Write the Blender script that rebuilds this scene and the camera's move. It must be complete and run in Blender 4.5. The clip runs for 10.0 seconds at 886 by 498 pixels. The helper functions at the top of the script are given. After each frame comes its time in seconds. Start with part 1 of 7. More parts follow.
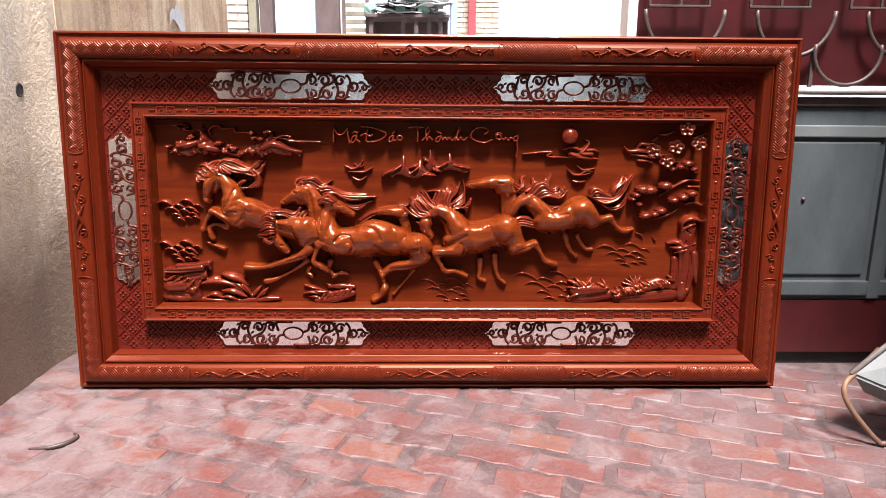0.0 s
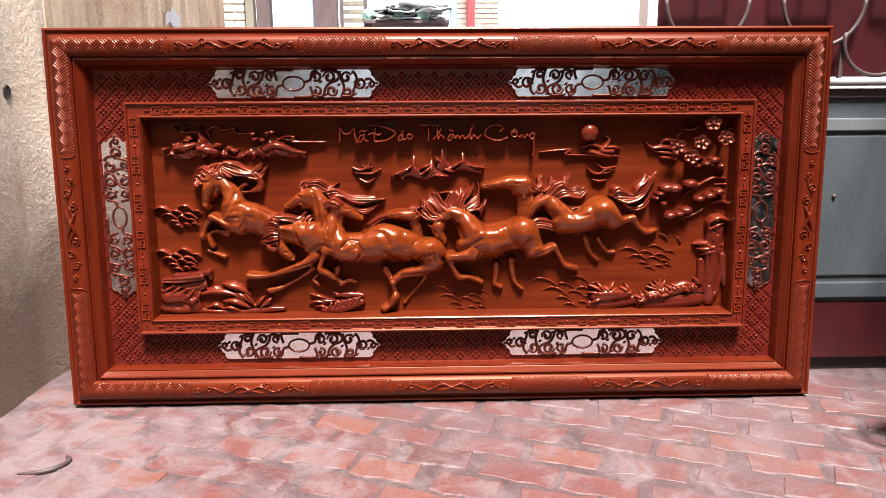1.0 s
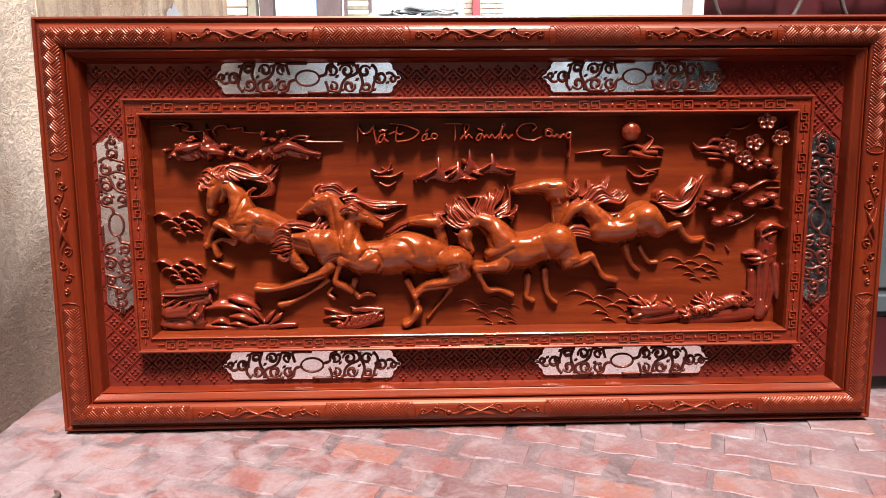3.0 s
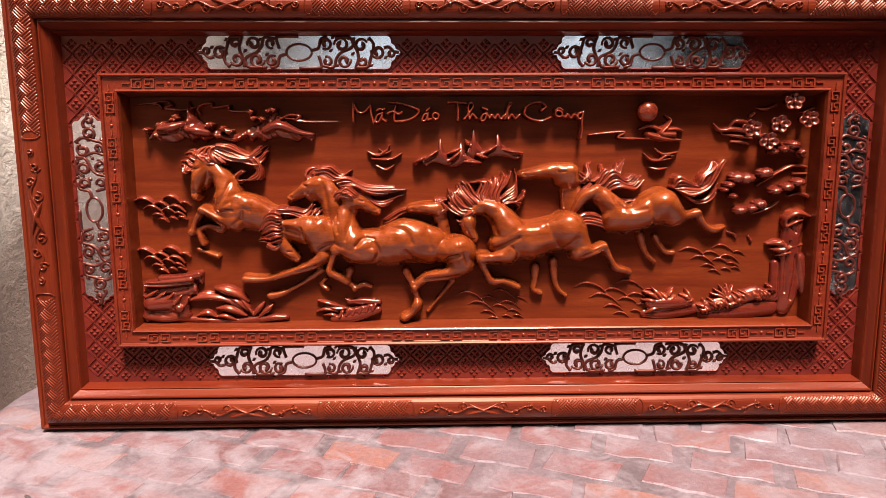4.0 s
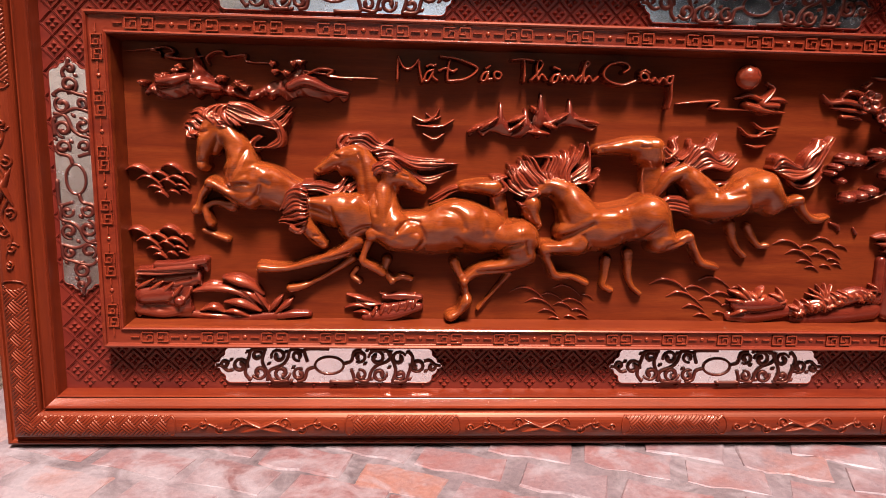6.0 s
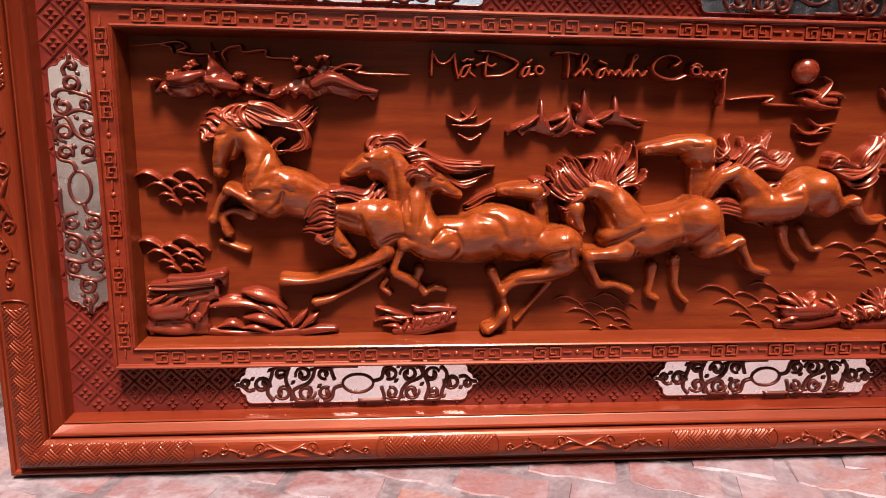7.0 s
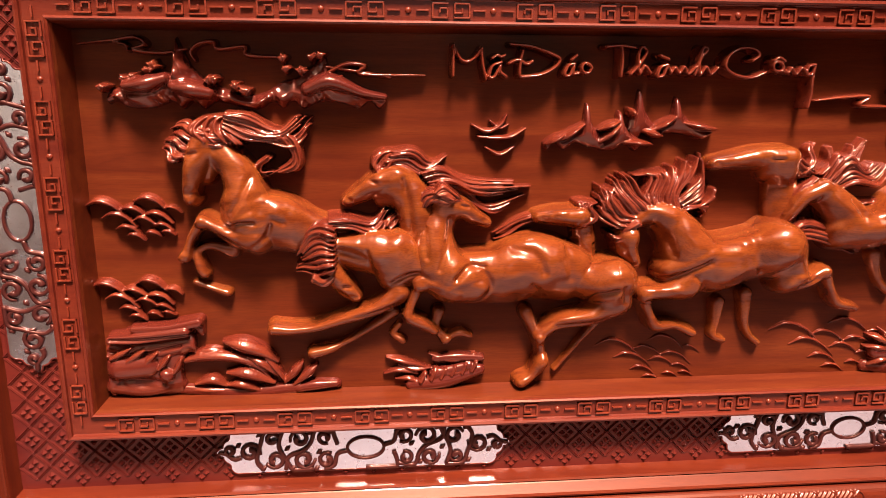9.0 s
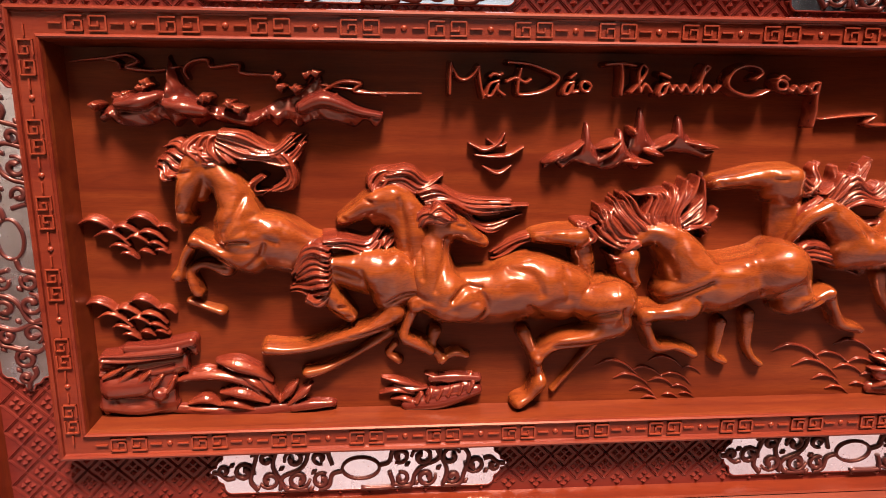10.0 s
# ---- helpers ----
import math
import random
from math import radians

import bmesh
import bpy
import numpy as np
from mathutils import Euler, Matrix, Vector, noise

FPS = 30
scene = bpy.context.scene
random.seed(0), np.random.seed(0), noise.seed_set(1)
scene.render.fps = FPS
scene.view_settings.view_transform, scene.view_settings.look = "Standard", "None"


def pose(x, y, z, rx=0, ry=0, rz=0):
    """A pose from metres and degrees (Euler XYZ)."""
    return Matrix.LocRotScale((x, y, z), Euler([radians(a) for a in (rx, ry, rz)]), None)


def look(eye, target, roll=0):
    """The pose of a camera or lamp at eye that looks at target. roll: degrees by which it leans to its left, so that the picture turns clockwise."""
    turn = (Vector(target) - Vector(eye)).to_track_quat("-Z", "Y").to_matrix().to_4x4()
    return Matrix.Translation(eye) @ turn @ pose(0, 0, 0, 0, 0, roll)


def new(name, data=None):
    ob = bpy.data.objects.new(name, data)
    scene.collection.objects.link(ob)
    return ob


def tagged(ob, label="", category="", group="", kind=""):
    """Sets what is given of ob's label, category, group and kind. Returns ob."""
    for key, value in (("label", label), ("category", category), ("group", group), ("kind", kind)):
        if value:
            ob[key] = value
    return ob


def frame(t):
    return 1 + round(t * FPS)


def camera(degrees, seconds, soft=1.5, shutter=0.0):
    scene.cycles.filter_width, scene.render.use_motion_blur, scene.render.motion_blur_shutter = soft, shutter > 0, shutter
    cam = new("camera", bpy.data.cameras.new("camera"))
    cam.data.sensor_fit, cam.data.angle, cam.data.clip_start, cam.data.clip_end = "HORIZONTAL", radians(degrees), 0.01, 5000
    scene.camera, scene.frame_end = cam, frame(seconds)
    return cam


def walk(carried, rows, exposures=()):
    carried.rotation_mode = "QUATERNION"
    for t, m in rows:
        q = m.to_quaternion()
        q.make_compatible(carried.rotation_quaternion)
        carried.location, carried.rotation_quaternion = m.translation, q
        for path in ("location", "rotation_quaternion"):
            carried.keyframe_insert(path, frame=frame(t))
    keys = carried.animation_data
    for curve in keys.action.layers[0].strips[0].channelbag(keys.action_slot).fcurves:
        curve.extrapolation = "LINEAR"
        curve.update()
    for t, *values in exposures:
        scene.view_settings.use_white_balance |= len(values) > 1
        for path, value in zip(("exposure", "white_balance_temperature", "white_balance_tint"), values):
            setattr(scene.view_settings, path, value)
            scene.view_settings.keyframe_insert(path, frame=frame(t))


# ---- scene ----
cam = camera(64.0, 10.0, soft=0.85)
PATH = [
    (0, (-0.013, -2.065, 0.927), (0.032, -0.117, 0.476), 0.5),
    (0.5, (-0.035, -2.007, 0.905), (0.009, -0.055, 0.475), -0.2),
    (1, (-0.054, -1.951, 0.887), (-0.005, 0.003, 0.462), -0.3),
    (1.5, (-0.088, -1.896, 0.888), (-0.029, 0.058, 0.464), -0.3),
    (2, (-0.119, -1.851, 0.88), (-0.062, 0.107, 0.475), -0.3),
    (2.5, (-0.125, -1.816, 0.865), (-0.072, 0.144, 0.472), -0.4),
    (4, (-0.117, -1.651, 0.83), (-0.074, 0.301, 0.395), -0.1),
    (4.5, (-0.119, -1.581, 0.811), (-0.087, 0.368, 0.361), -0.2),
    (5, (-0.135, -1.539, 0.789), (-0.105, 0.404, 0.316), 0.1),
    (5.5, (-0.194, -1.461, 0.769), (-0.128, 0.48, 0.291), 0.8),
    (6, (-0.281, -1.361, 0.781), (-0.164, 0.574, 0.289), 1.6),
    (6.2, (-0.319, -1.333, 0.773), (-0.182, 0.604, 0.292), 1.7),
    (7.5, (-0.389, -1.162, 0.824), (-0.213, 0.745, 0.246), 1.3),
    (8, (-0.402, -1.055, 0.833), (-0.22, 0.846, 0.241), 1.4),
    (8.5, (-0.404, -0.999, 0.833), (-0.219, 0.899, 0.232), 1.0),
    (9, (-0.406, -0.978, 0.826), (-0.222, 0.922, 0.23), 0.8),
    (9.5, (-0.401, -0.958, 0.838), (-0.228, 0.943, 0.242), 0.7),
    (10, (-0.387, -0.956, 0.849), (-0.225, 0.947, 0.255), 0.9),
]
walk(cam, [(t, look(eye, target, roll)) for t, eye, target, roll in PATH], [(0.0, 1.5), (4.0, 1.65), (7.5, 1.65), (10.0, 1.7)])

# ---- world and light ----
world = bpy.data.worlds.new("sky")
scene.world = world
world.use_nodes = True
wn = world.node_tree.nodes
sky = wn.new("ShaderNodeTexSky")
sky.sky_type = "NISHITA"
sky.sun_disc = False
sky.sun_elevation, sky.sun_rotation = radians(66), radians(171)
sky.dust_density = 4.0
wn["Background"].inputs["Strength"].default_value = 0.062
world.node_tree.links.new(sky.outputs[0], wn["Background"].inputs["Color"])
sun_data = bpy.data.lights.new("sun", "SUN")
sun_data.energy, sun_data.angle, sun_data.color = 5.0, radians(14), (1.0, 0.93, 0.95)
sun_ob = new("sun", sun_data)
sun_ob.matrix_world = look((0.35, -2.2, 5.0), (0, 0, 0))


# ---- materials ----
def material(name, rough=0.5, metal=0.0, coat=0.0):
    m = bpy.data.materials.new(name)
    m.use_nodes = True
    b = m.node_tree.nodes["Principled BSDF"]
    b.inputs["Roughness"].default_value = rough
    b.inputs["Metallic"].default_value = metal
    b.inputs["Coat Weight"].default_value = coat
    b.inputs["Coat Roughness"].default_value = 0.055
    return m, m.node_tree.nodes, m.node_tree.links, b


def coords(nodes, links, scale=(1, 1, 1), which="Object"):
    tc = nodes.new("ShaderNodeTexCoord")
    mp = nodes.new("ShaderNodeMapping")
    mp.inputs["Scale"].default_value = scale
    links.new(tc.outputs[which], mp.inputs["Vector"])
    return mp.outputs["Vector"]


def noise_tex(nodes, links, vec, scale, detail=5.0, rough=0.6, distortion=0.0):
    n = nodes.new("ShaderNodeTexNoise")
    n.inputs["Scale"].default_value, n.inputs["Detail"].default_value = scale, detail
    n.inputs["Roughness"].default_value, n.inputs["Distortion"].default_value = rough, distortion
    links.new(vec, n.inputs["Vector"])
    return n.outputs["Fac"]


def ramp(nodes, links, fac, stops):
    r = nodes.new("ShaderNodeValToRGB")
    el = r.color_ramp.elements
    while len(el) < len(stops):
        el.new(0.5)
    for e, (p, c) in zip(el, stops):
        e.position, e.color = p, (*c, 1)
    links.new(fac, r.inputs["Fac"])
    return r.outputs["Color"]


def blend(nodes, links, fac, a, b, mode="MIX"):
    m = nodes.new("ShaderNodeMix")
    m.data_type, m.blend_type = "RGBA", mode
    for sock, v in ((0, fac), (6, a), (7, b)):
        if isinstance(v, (int, float)):
            m.inputs[sock].default_value = v
        elif isinstance(v, tuple):
            m.inputs[sock].default_value = (*v, 1)
        else:
            links.new(v, m.inputs[sock])
    return m.outputs[2]


def bump(nodes, links, b, height, strength, distance):
    n = nodes.new("ShaderNodeBump")
    n.inputs["Strength"].default_value, n.inputs["Distance"].default_value = strength, distance
    links.new(height, n.inputs["Height"])
    links.new(n.outputs["Normal"], b.inputs["Normal"])


def wood(name, dark, mid, light, rough=0.3, coat=0.7, along="x", cloudy=(2, 2, 3), gloss=0.45):
    m, n, l, b = material(name, rough, 0.0, 0.22 * coat)
    b.inputs["Specular IOR Level"].default_value = gloss
    b.inputs["Specular Tint"].default_value = (1.0, 0.44, 0.27, 1)
    sc = (1.2, 14, 14) if along == "x" else (14, 14, 1.2)
    grain = noise_tex(n, l, coords(n, l, sc), 3.0, 8, 0.62, 0.6)
    cloud = noise_tex(n, l, coords(n, l, cloudy), 1.6, 3)
    fine = noise_tex(n, l, coords(n, l, tuple(6 * s for s in sc)), 6.0, 4)
    c = ramp(n, l, grain, [(0.3, dark), (0.5, mid), (0.72, light)])
    c = blend(n, l, cloud, c, blend(n, l, 0.5, c, dark))
    c = blend(n, l, ramp(n, l, fine, [(0.35, (0.45, 0.45, 0.45)), (0.55, (0, 0, 0))]), c, dark)
    l.new(c, b.inputs["Base Color"])
    bump(n, l, b, fine, 0.08, 0.0006)
    r = n.new("ShaderNodeMapRange")
    r.inputs["To Min"].default_value, r.inputs["To Max"].default_value = rough - 0.08, rough + 0.1
    l.new(cloud, r.inputs["Value"])
    l.new(r.outputs[0], b.inputs["Roughness"])
    return m


WOOD_FRAME = wood("red_lacquered_wood", (0.0595, 0.0062, 0.0022), (0.0987, 0.0113, 0.0032), (0.1314, 0.0175, 0.0044), 0.34, 0.5)
WOOD_UPRIGHT = wood("red_lacquered_wood_upright", (0.0644, 0.0071, 0.0024), (0.1085, 0.0129, 0.0037), (0.1434, 0.0199, 0.0049), 0.36, 0.35, "z")
WOOD_BAND = wood("dark_lacquered_wood", (0.0646, 0.0068, 0.0049), (0.1060, 0.0120, 0.0069), (0.1423, 0.0187, 0.0090), 0.3, 0.45)
WOOD_FIELD = wood("amber_lacquered_board", (0.0616, 0.0077, 0.0027), (0.1087, 0.0165, 0.0041), (0.1486, 0.0272, 0.0059), 0.32, 0.0, gloss=0.35)
WOOD_CARVED = wood("amber_carved_wood", (0.0770, 0.0100, 0.0028), (0.1919, 0.0339, 0.0056), (0.2455, 0.0534, 0.0087), 0.22, 1.0, cloudy=(5, 5, 6), gloss=1.0)
WOOD_HAIR = wood("brown_carved_wood", (0.0653, 0.0073, 0.0039), (0.1452, 0.0192, 0.0069), (0.2178, 0.0350, 0.0115), 0.2, 1.0, cloudy=(5, 5, 6), gloss=1.0)
WOOD_DEEP = wood("russet_carved_wood", (0.0597, 0.0065, 0.0040), (0.0947, 0.0116, 0.0054), (0.1263, 0.0187, 0.0072), 0.22, 1.0, gloss=0.95)
WOOD_FRET = wood("amber_red_lacquered_wood", (0.0748, 0.0081, 0.0041), (0.1220, 0.0153, 0.0059), (0.1593, 0.0236, 0.0085), 0.28, 0.6)
# fret wood made lighter: the highlights on the raised keys are in the colour
WOOD_FRET_LIT = wood("highlit_red_fret_wood", (0.0978, 0.0108, 0.0049), (0.1700, 0.0224, 0.0077), (0.2210, 0.0336, 0.0108), 0.24, 1.0, gloss=0.8)
WOOD_LACE = wood("dark_fretwork_wood", (0.03, 0.006, 0.005), (0.055, 0.010, 0.007), (0.08, 0.014, 0.009), 0.38, 0.3)


def mirror_steel():
    m, n, l, b = material("brushed_mirror_plate", 0.12, 1.0)
    f = noise_tex(n, l, coords(n, l, (3, 3, 3)), 9.0, 5)
    l.new(ramp(n, l, f, [(0.3, (0.88, 0.85, 0.83)), (0.7, (0.97, 0.94, 0.93))]), b.inputs["Base Color"])
    l.new(ramp(n, l, f, [(0.3, (0.12,) * 3), (0.7, (0.3,) * 3)]), b.inputs["Roughness"])
    return m


MIRROR = mirror_steel()


def stucco(name, pale, mid, dark, relief=1.0, low_tone=None, rain=None):
    m, n, l, b = material(name, 0.93)
    v = coords(n, l)
    big = noise_tex(n, l, v, 1.3, 6, 0.62, 0.4)
    streak = noise_tex(n, l, coords(n, l, (5, 5, 0.7)), 2.2, 5)
    grit = noise_tex(n, l, v, 60, 6, 0.7)
    lump = noise_tex(n, l, v, 22, 6, 0.7)
    c = ramp(n, l, big, [(0.32, dark), (0.5, mid), (0.68, pale)])
    c = blend(n, l, streak, c, mid, "OVERLAY")
    if rain:
        drip = noise_tex(n, l, coords(n, l, (1, 2.6, 0.25)), 2.4, 6, 0.6, 0.3)
        c = blend(n, l, ramp(n, l, drip, [(0.46, (0, 0, 0)), (0.6, (0.85, 0.85, 0.85))]), c, rain)
    c = blend(n, l, 0.35, c, ramp(n, l, grit, [(0.3, dark), (0.7, pale)]))
    if low_tone:
        # darker brown towards the bottom, its upper edge made ragged by noise
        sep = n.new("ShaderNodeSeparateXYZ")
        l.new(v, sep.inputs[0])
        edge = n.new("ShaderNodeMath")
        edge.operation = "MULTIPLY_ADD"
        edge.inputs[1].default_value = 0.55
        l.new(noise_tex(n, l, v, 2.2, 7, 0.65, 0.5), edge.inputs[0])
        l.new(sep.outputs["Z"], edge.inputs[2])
        c = blend(n, l, ramp(n, l, edge.outputs[0], [(0.62, (0.95, 0.95, 0.95)), (1.02, (0, 0, 0))]), c, low_tone)
    l.new(c, b.inputs["Base Color"])
    h = n.new("ShaderNodeMath")
    h.operation = "ADD"
    l.new(grit, h.inputs[0])
    l.new(lump, h.inputs[1])
    bump(n, l, b, h.outputs[0], 0.8 * relief, 0.011)
    return m


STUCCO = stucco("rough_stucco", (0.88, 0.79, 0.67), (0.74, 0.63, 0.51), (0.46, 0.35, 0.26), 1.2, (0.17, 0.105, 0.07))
STUCCO_STAIN = stucco("stained_plaster", (0.86, 0.75, 0.6), (0.72, 0.58, 0.43), (0.36, 0.23, 0.14), 0.5, None, (0.33, 0.18, 0.09))
CONCRETE = stucco("old_concrete", (0.3, 0.28, 0.26), (0.2, 0.19, 0.18), (0.12, 0.11, 0.1), 0.5)


def brick_mat(name, tones, chalk):
    m, n, l, b = material(name, 0.72)
    oi = n.new("ShaderNodeObjectInfo")
    c = ramp(n, l, oi.outputs["Random"], tones)
    v = coords(n, l, which="Generated")
    tc = n.new("ShaderNodeNewGeometry")
    w = tc.outputs["Position"]
    worn = noise_tex(n, l, w, 9, 6, 0.65, 0.8)
    dust = noise_tex(n, l, w, 3.4, 8, 0.68, 0.6)
    dark = noise_tex(n, l, w, 5.1, 7, 0.7, 1.2)
    grit = noise_tex(n, l, w, 90, 4, 0.7)
    far = n.new("ShaderNodeVectorMath")
    far.operation = "DISTANCE"
    far.inputs[1].default_value = (-1.05, -0.3, 0.0)
    l.new(w, far.inputs[0])
    lime = n.new("ShaderNodeMapRange")
    lime.inputs["From Min"].default_value, lime.inputs["From Max"].default_value = 1.0, 0.1
    l.new(far.outputs["Value"], lime.inputs["Value"])
    spread = n.new("ShaderNodeMath")
    spread.operation = "MULTIPLY_ADD"
    spread.inputs[1].default_value = 0.12
    l.new(lime.outputs[0], spread.inputs[0])
    l.new(worn, spread.inputs[2])
    c = blend(n, l, ramp(n, l, worn, [(0.45, (0, 0, 0)), (0.72, (0.7, 0.7, 0.7))]), c, chalk)
    c = blend(n, l, ramp(n, l, dust, [(0.42, (0, 0, 0)), (0.62, (0.85, 0.85, 0.85))]), c, (0.118, 0.077, 0.077))
    c = blend(n, l, ramp(n, l, spread.outputs[0], [(0.5, (0, 0, 0)), (0.7, (0.8, 0.8, 0.8))]), c, (0.198, 0.155, 0.152))
    c = blend(n, l, ramp(n, l, dark, [(0.56, (0, 0, 0)), (0.72, (0.7, 0.7, 0.7))]), c, (0.075, 0.048, 0.052))
    c = blend(n, l, 0.25, c, ramp(n, l, grit, [(0.35, (0.050, 0.028, 0.025)), (0.65, (0.198, 0.130, 0.118))]))
    l.new(c, b.inputs["Base Color"])
    bump(n, l, b, grit, 0.5, 0.003)
    l.new(ramp(n, l, dust, [(0.3, (0.36,) * 3), (0.7, (0.72,) * 3)]), b.inputs["Roughness"])
    return m


BRICK = brick_mat("worn_red_brick", [(0.0, (0.074, 0.028, 0.026)), (0.3, (0.155, 0.046, 0.037)), (0.6, (0.118, 0.046, 0.043)), (0.8, (0.174, 0.053, 0.037)), (1.0, (0.186, 0.068, 0.040))], (0.186, 0.118, 0.112))
MORTAR = brick_mat("grey_pink_mortar", [(0.0, (0.053, 0.038, 0.037)), (1.0, (0.062, 0.043, 0.043))], (0.105, 0.081, 0.077))


def paint(name, col, dark, rough=0.5, metal=0.0):
    m, n, l, b = material(name, rough, metal)
    v = coords(n, l, (3, 3, 1.2))
    f = noise_tex(n, l, v, 3, 6, 0.65)
    g = noise_tex(n, l, v, 40, 4)
    c = ramp(n, l, f, [(0.3, dark), (0.65, col)])
    l.new(blend(n, l, 0.15, c, ramp(n, l, g, [(0.3, dark), (0.7, col)])), b.inputs["Base Color"])
    bump(n, l, b, g, 0.12, 0.002)
    return m


DOOR_GREY = paint("blue_grey_door_paint", (0.0792, 0.0924, 0.0957), (0.0462, 0.0561, 0.0594), 0.45)
DOOR_PALE = paint("pale_grey_door_paint", (0.1540, 0.1680, 0.1645), (0.1050, 0.1190, 0.1190), 0.45)
DOOR_RED = paint("maroon_door_paint", (0.0638, 0.0084, 0.0098), (0.0298, 0.0056, 0.0063), 0.4)
IRON = paint("dark_wrought_iron", (0.0900, 0.0630, 0.0553), (0.0350, 0.0234, 0.0213), 0.5)
RAIL_STEEL = paint("galvanised_steel", (0.55, 0.53, 0.5), (0.35, 0.33, 0.3), 0.4, 0.6)
WHITE_PAINT = paint("white_paint", (0.78, 0.79, 0.8), (0.66, 0.68, 0.7), 0.6)
RUSTY = paint("rusty_tube", (0.2, 0.11, 0.06), (0.08, 0.04, 0.03), 0.6)
SHEET_GREY = paint("grey_sheet_metal", (0.1500, 0.1650, 0.1613), (0.0975, 0.1087, 0.1050), 0.5)


# ---- building helpers ----
def part(name, bm, mat, parent=None, label=""):
    me = bpy.data.meshes.new(name)
    bm.to_mesh(me)
    bm.free()
    me.materials.append(mat)
    ob = new(name, me)
    if parent is not None:
        ob.parent = parent
    if label:
        ob["label"] = label
    return ob


def box_bm(x0, x1, y0, y1, z0, z1, bevel=0.0, bm=None):
    own = bm is None
    bm = bm or bmesh.new()
    made = bmesh.ops.create_cube(bm, size=1, matrix=Matrix.Translation(((x0 + x1) / 2, (y0 + y1) / 2, (z0 + z1) / 2)) @ Matrix.Diagonal((x1 - x0, y1 - y0, z1 - z0, 1)))
    if bevel:
        edges = {e for v in made["verts"] for e in v.link_edges}
        bmesh.ops.bevel(bm, geom=list(edges), offset=bevel, segments=2, affect="EDGES", profile=0.6)
    return bm


def tube_bm(points, radius, sides=10, bm=None, cap=True):
    """A tube along points; radius is a number or one per point."""
    bm = bm or bmesh.new()
    pts = [Vector(p) for p in points]
    rings = []
    side = None
    for i, p in enumerate(pts):
        d = (pts[min(i + 1, len(pts) - 1)] - pts[max(i - 1, 0)]).normalized()
        if side is None:
            side = d.orthogonal().normalized()
        side = (side - d * side.dot(d)).normalized()
        up = d.cross(side)
        r = float(radius if isinstance(radius, (int, float)) else radius[i])
        rings.append([bm.verts.new(p + r * (math.cos(a) * side + math.sin(a) * up)) for a in (2 * math.pi * k / sides for k in range(sides))])
    for a, b in zip(rings, rings[1:]):
        for k in range(sides):
            f = bm.faces.new((a[k], a[(k + 1) % sides], b[(k + 1) % sides], b[k]))
            f.smooth = True
    if cap:
        bm.faces.new(rings[0][::-1])
        bm.faces.new(rings[-1])
    return bm


def thing(name, label, category, at=None, group="", kind=""):
    return tagged(at if at is not None else new(name), label, category, group, kind)

# ---- the courtyard ----
FLOOR_BED = part("floor", box_bm(-1.6, 3.4, -6.0, 2.6, -0.2, -0.003), MORTAR)
tagged(FLOOR_BED, "worn red brick paving in grey mortar", "floor", kind="structure")
def plan_bm(points, z0, z1):
    """An upright solid over a plan outline."""
    bm = bmesh.new()
    low, high = [[bm.verts.new((x, y, z)) for x, y in points] for z in (z0, z1)]
    bm.faces.new(low[::-1])
    bm.faces.new(high)
    for i in range(len(points)):
        j = (i + 1) % len(points)
        bm.faces.new((low[i], low[j], high[j], high[i]))
    bmesh.ops.recalc_face_normals(bm, faces=bm.faces)
    return bm


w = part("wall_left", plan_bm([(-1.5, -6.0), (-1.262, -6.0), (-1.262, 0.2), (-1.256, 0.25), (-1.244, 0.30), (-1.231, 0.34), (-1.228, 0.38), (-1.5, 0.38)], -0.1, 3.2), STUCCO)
tagged(w, "rough cream stucco wall, darker brown towards the bottom, with a drilled hole", "wall", kind="structure")
w = part("wall_left_far", box_bm(-1.5, -1.225, 0.38, 2.45, -0.1, 3.2), STUCCO_STAIN)
tagged(w, "plastered wall with brown rain stains", "wall", kind="structure")
# plain dark for unseen light blockers and for shade painted in gaps
SHADE_DARK = paint("plain_shade_dark", (0.05, 0.045, 0.04), (0.025, 0.022, 0.02), 0.9)
# unseen wall added on the right to block light and darken reflections
w = part("unseen_wall_right", box_bm(3.2, 3.35, -6.0, 0.15, -0.1, 2.75), SHADE_DARK)
tagged(w, "added dark wall out of view on the right, dark in the mirror plates", "wall", kind="structure")
# unseen roofs and walls added behind and beside the open light well, to shape its light
for name, box in (("unseen_roof_back", (-1.5, 3.35, -6.2, -2.7, 2.6, 2.7)), ("unseen_roof_side", (1.6, 3.19, -2.7, 0.16, 2.4, 2.48))):
    tagged(part(name, box_bm(*box), SHADE_DARK), "added dark roof out of view that blocks light", "roof", kind="structure")
tagged(part("unseen_wall_back", box_bm(-1.5, 3.35, -5.2, -5.0, -0.1, 1.25), SHADE_DARK), "added dark low wall behind the camera", "wall", kind="structure")
tagged(part("unseen_wall_back_side", box_bm(1.75, 3.35, -5.2, -5.0, 1.25, 2.6), SHADE_DARK), "added dark wall behind the camera that narrows the bright opening", "wall", kind="structure")
# unseen ground added beyond the back wall
tagged(part("unseen_ground", box_bm(-12, 14, -40, -6.2, -0.3, -0.02), CONCRETE), "added concrete ground behind the camera", "ground", kind="structure")
# door leaf and grille behind the panel
DOOR_Y = 0.2


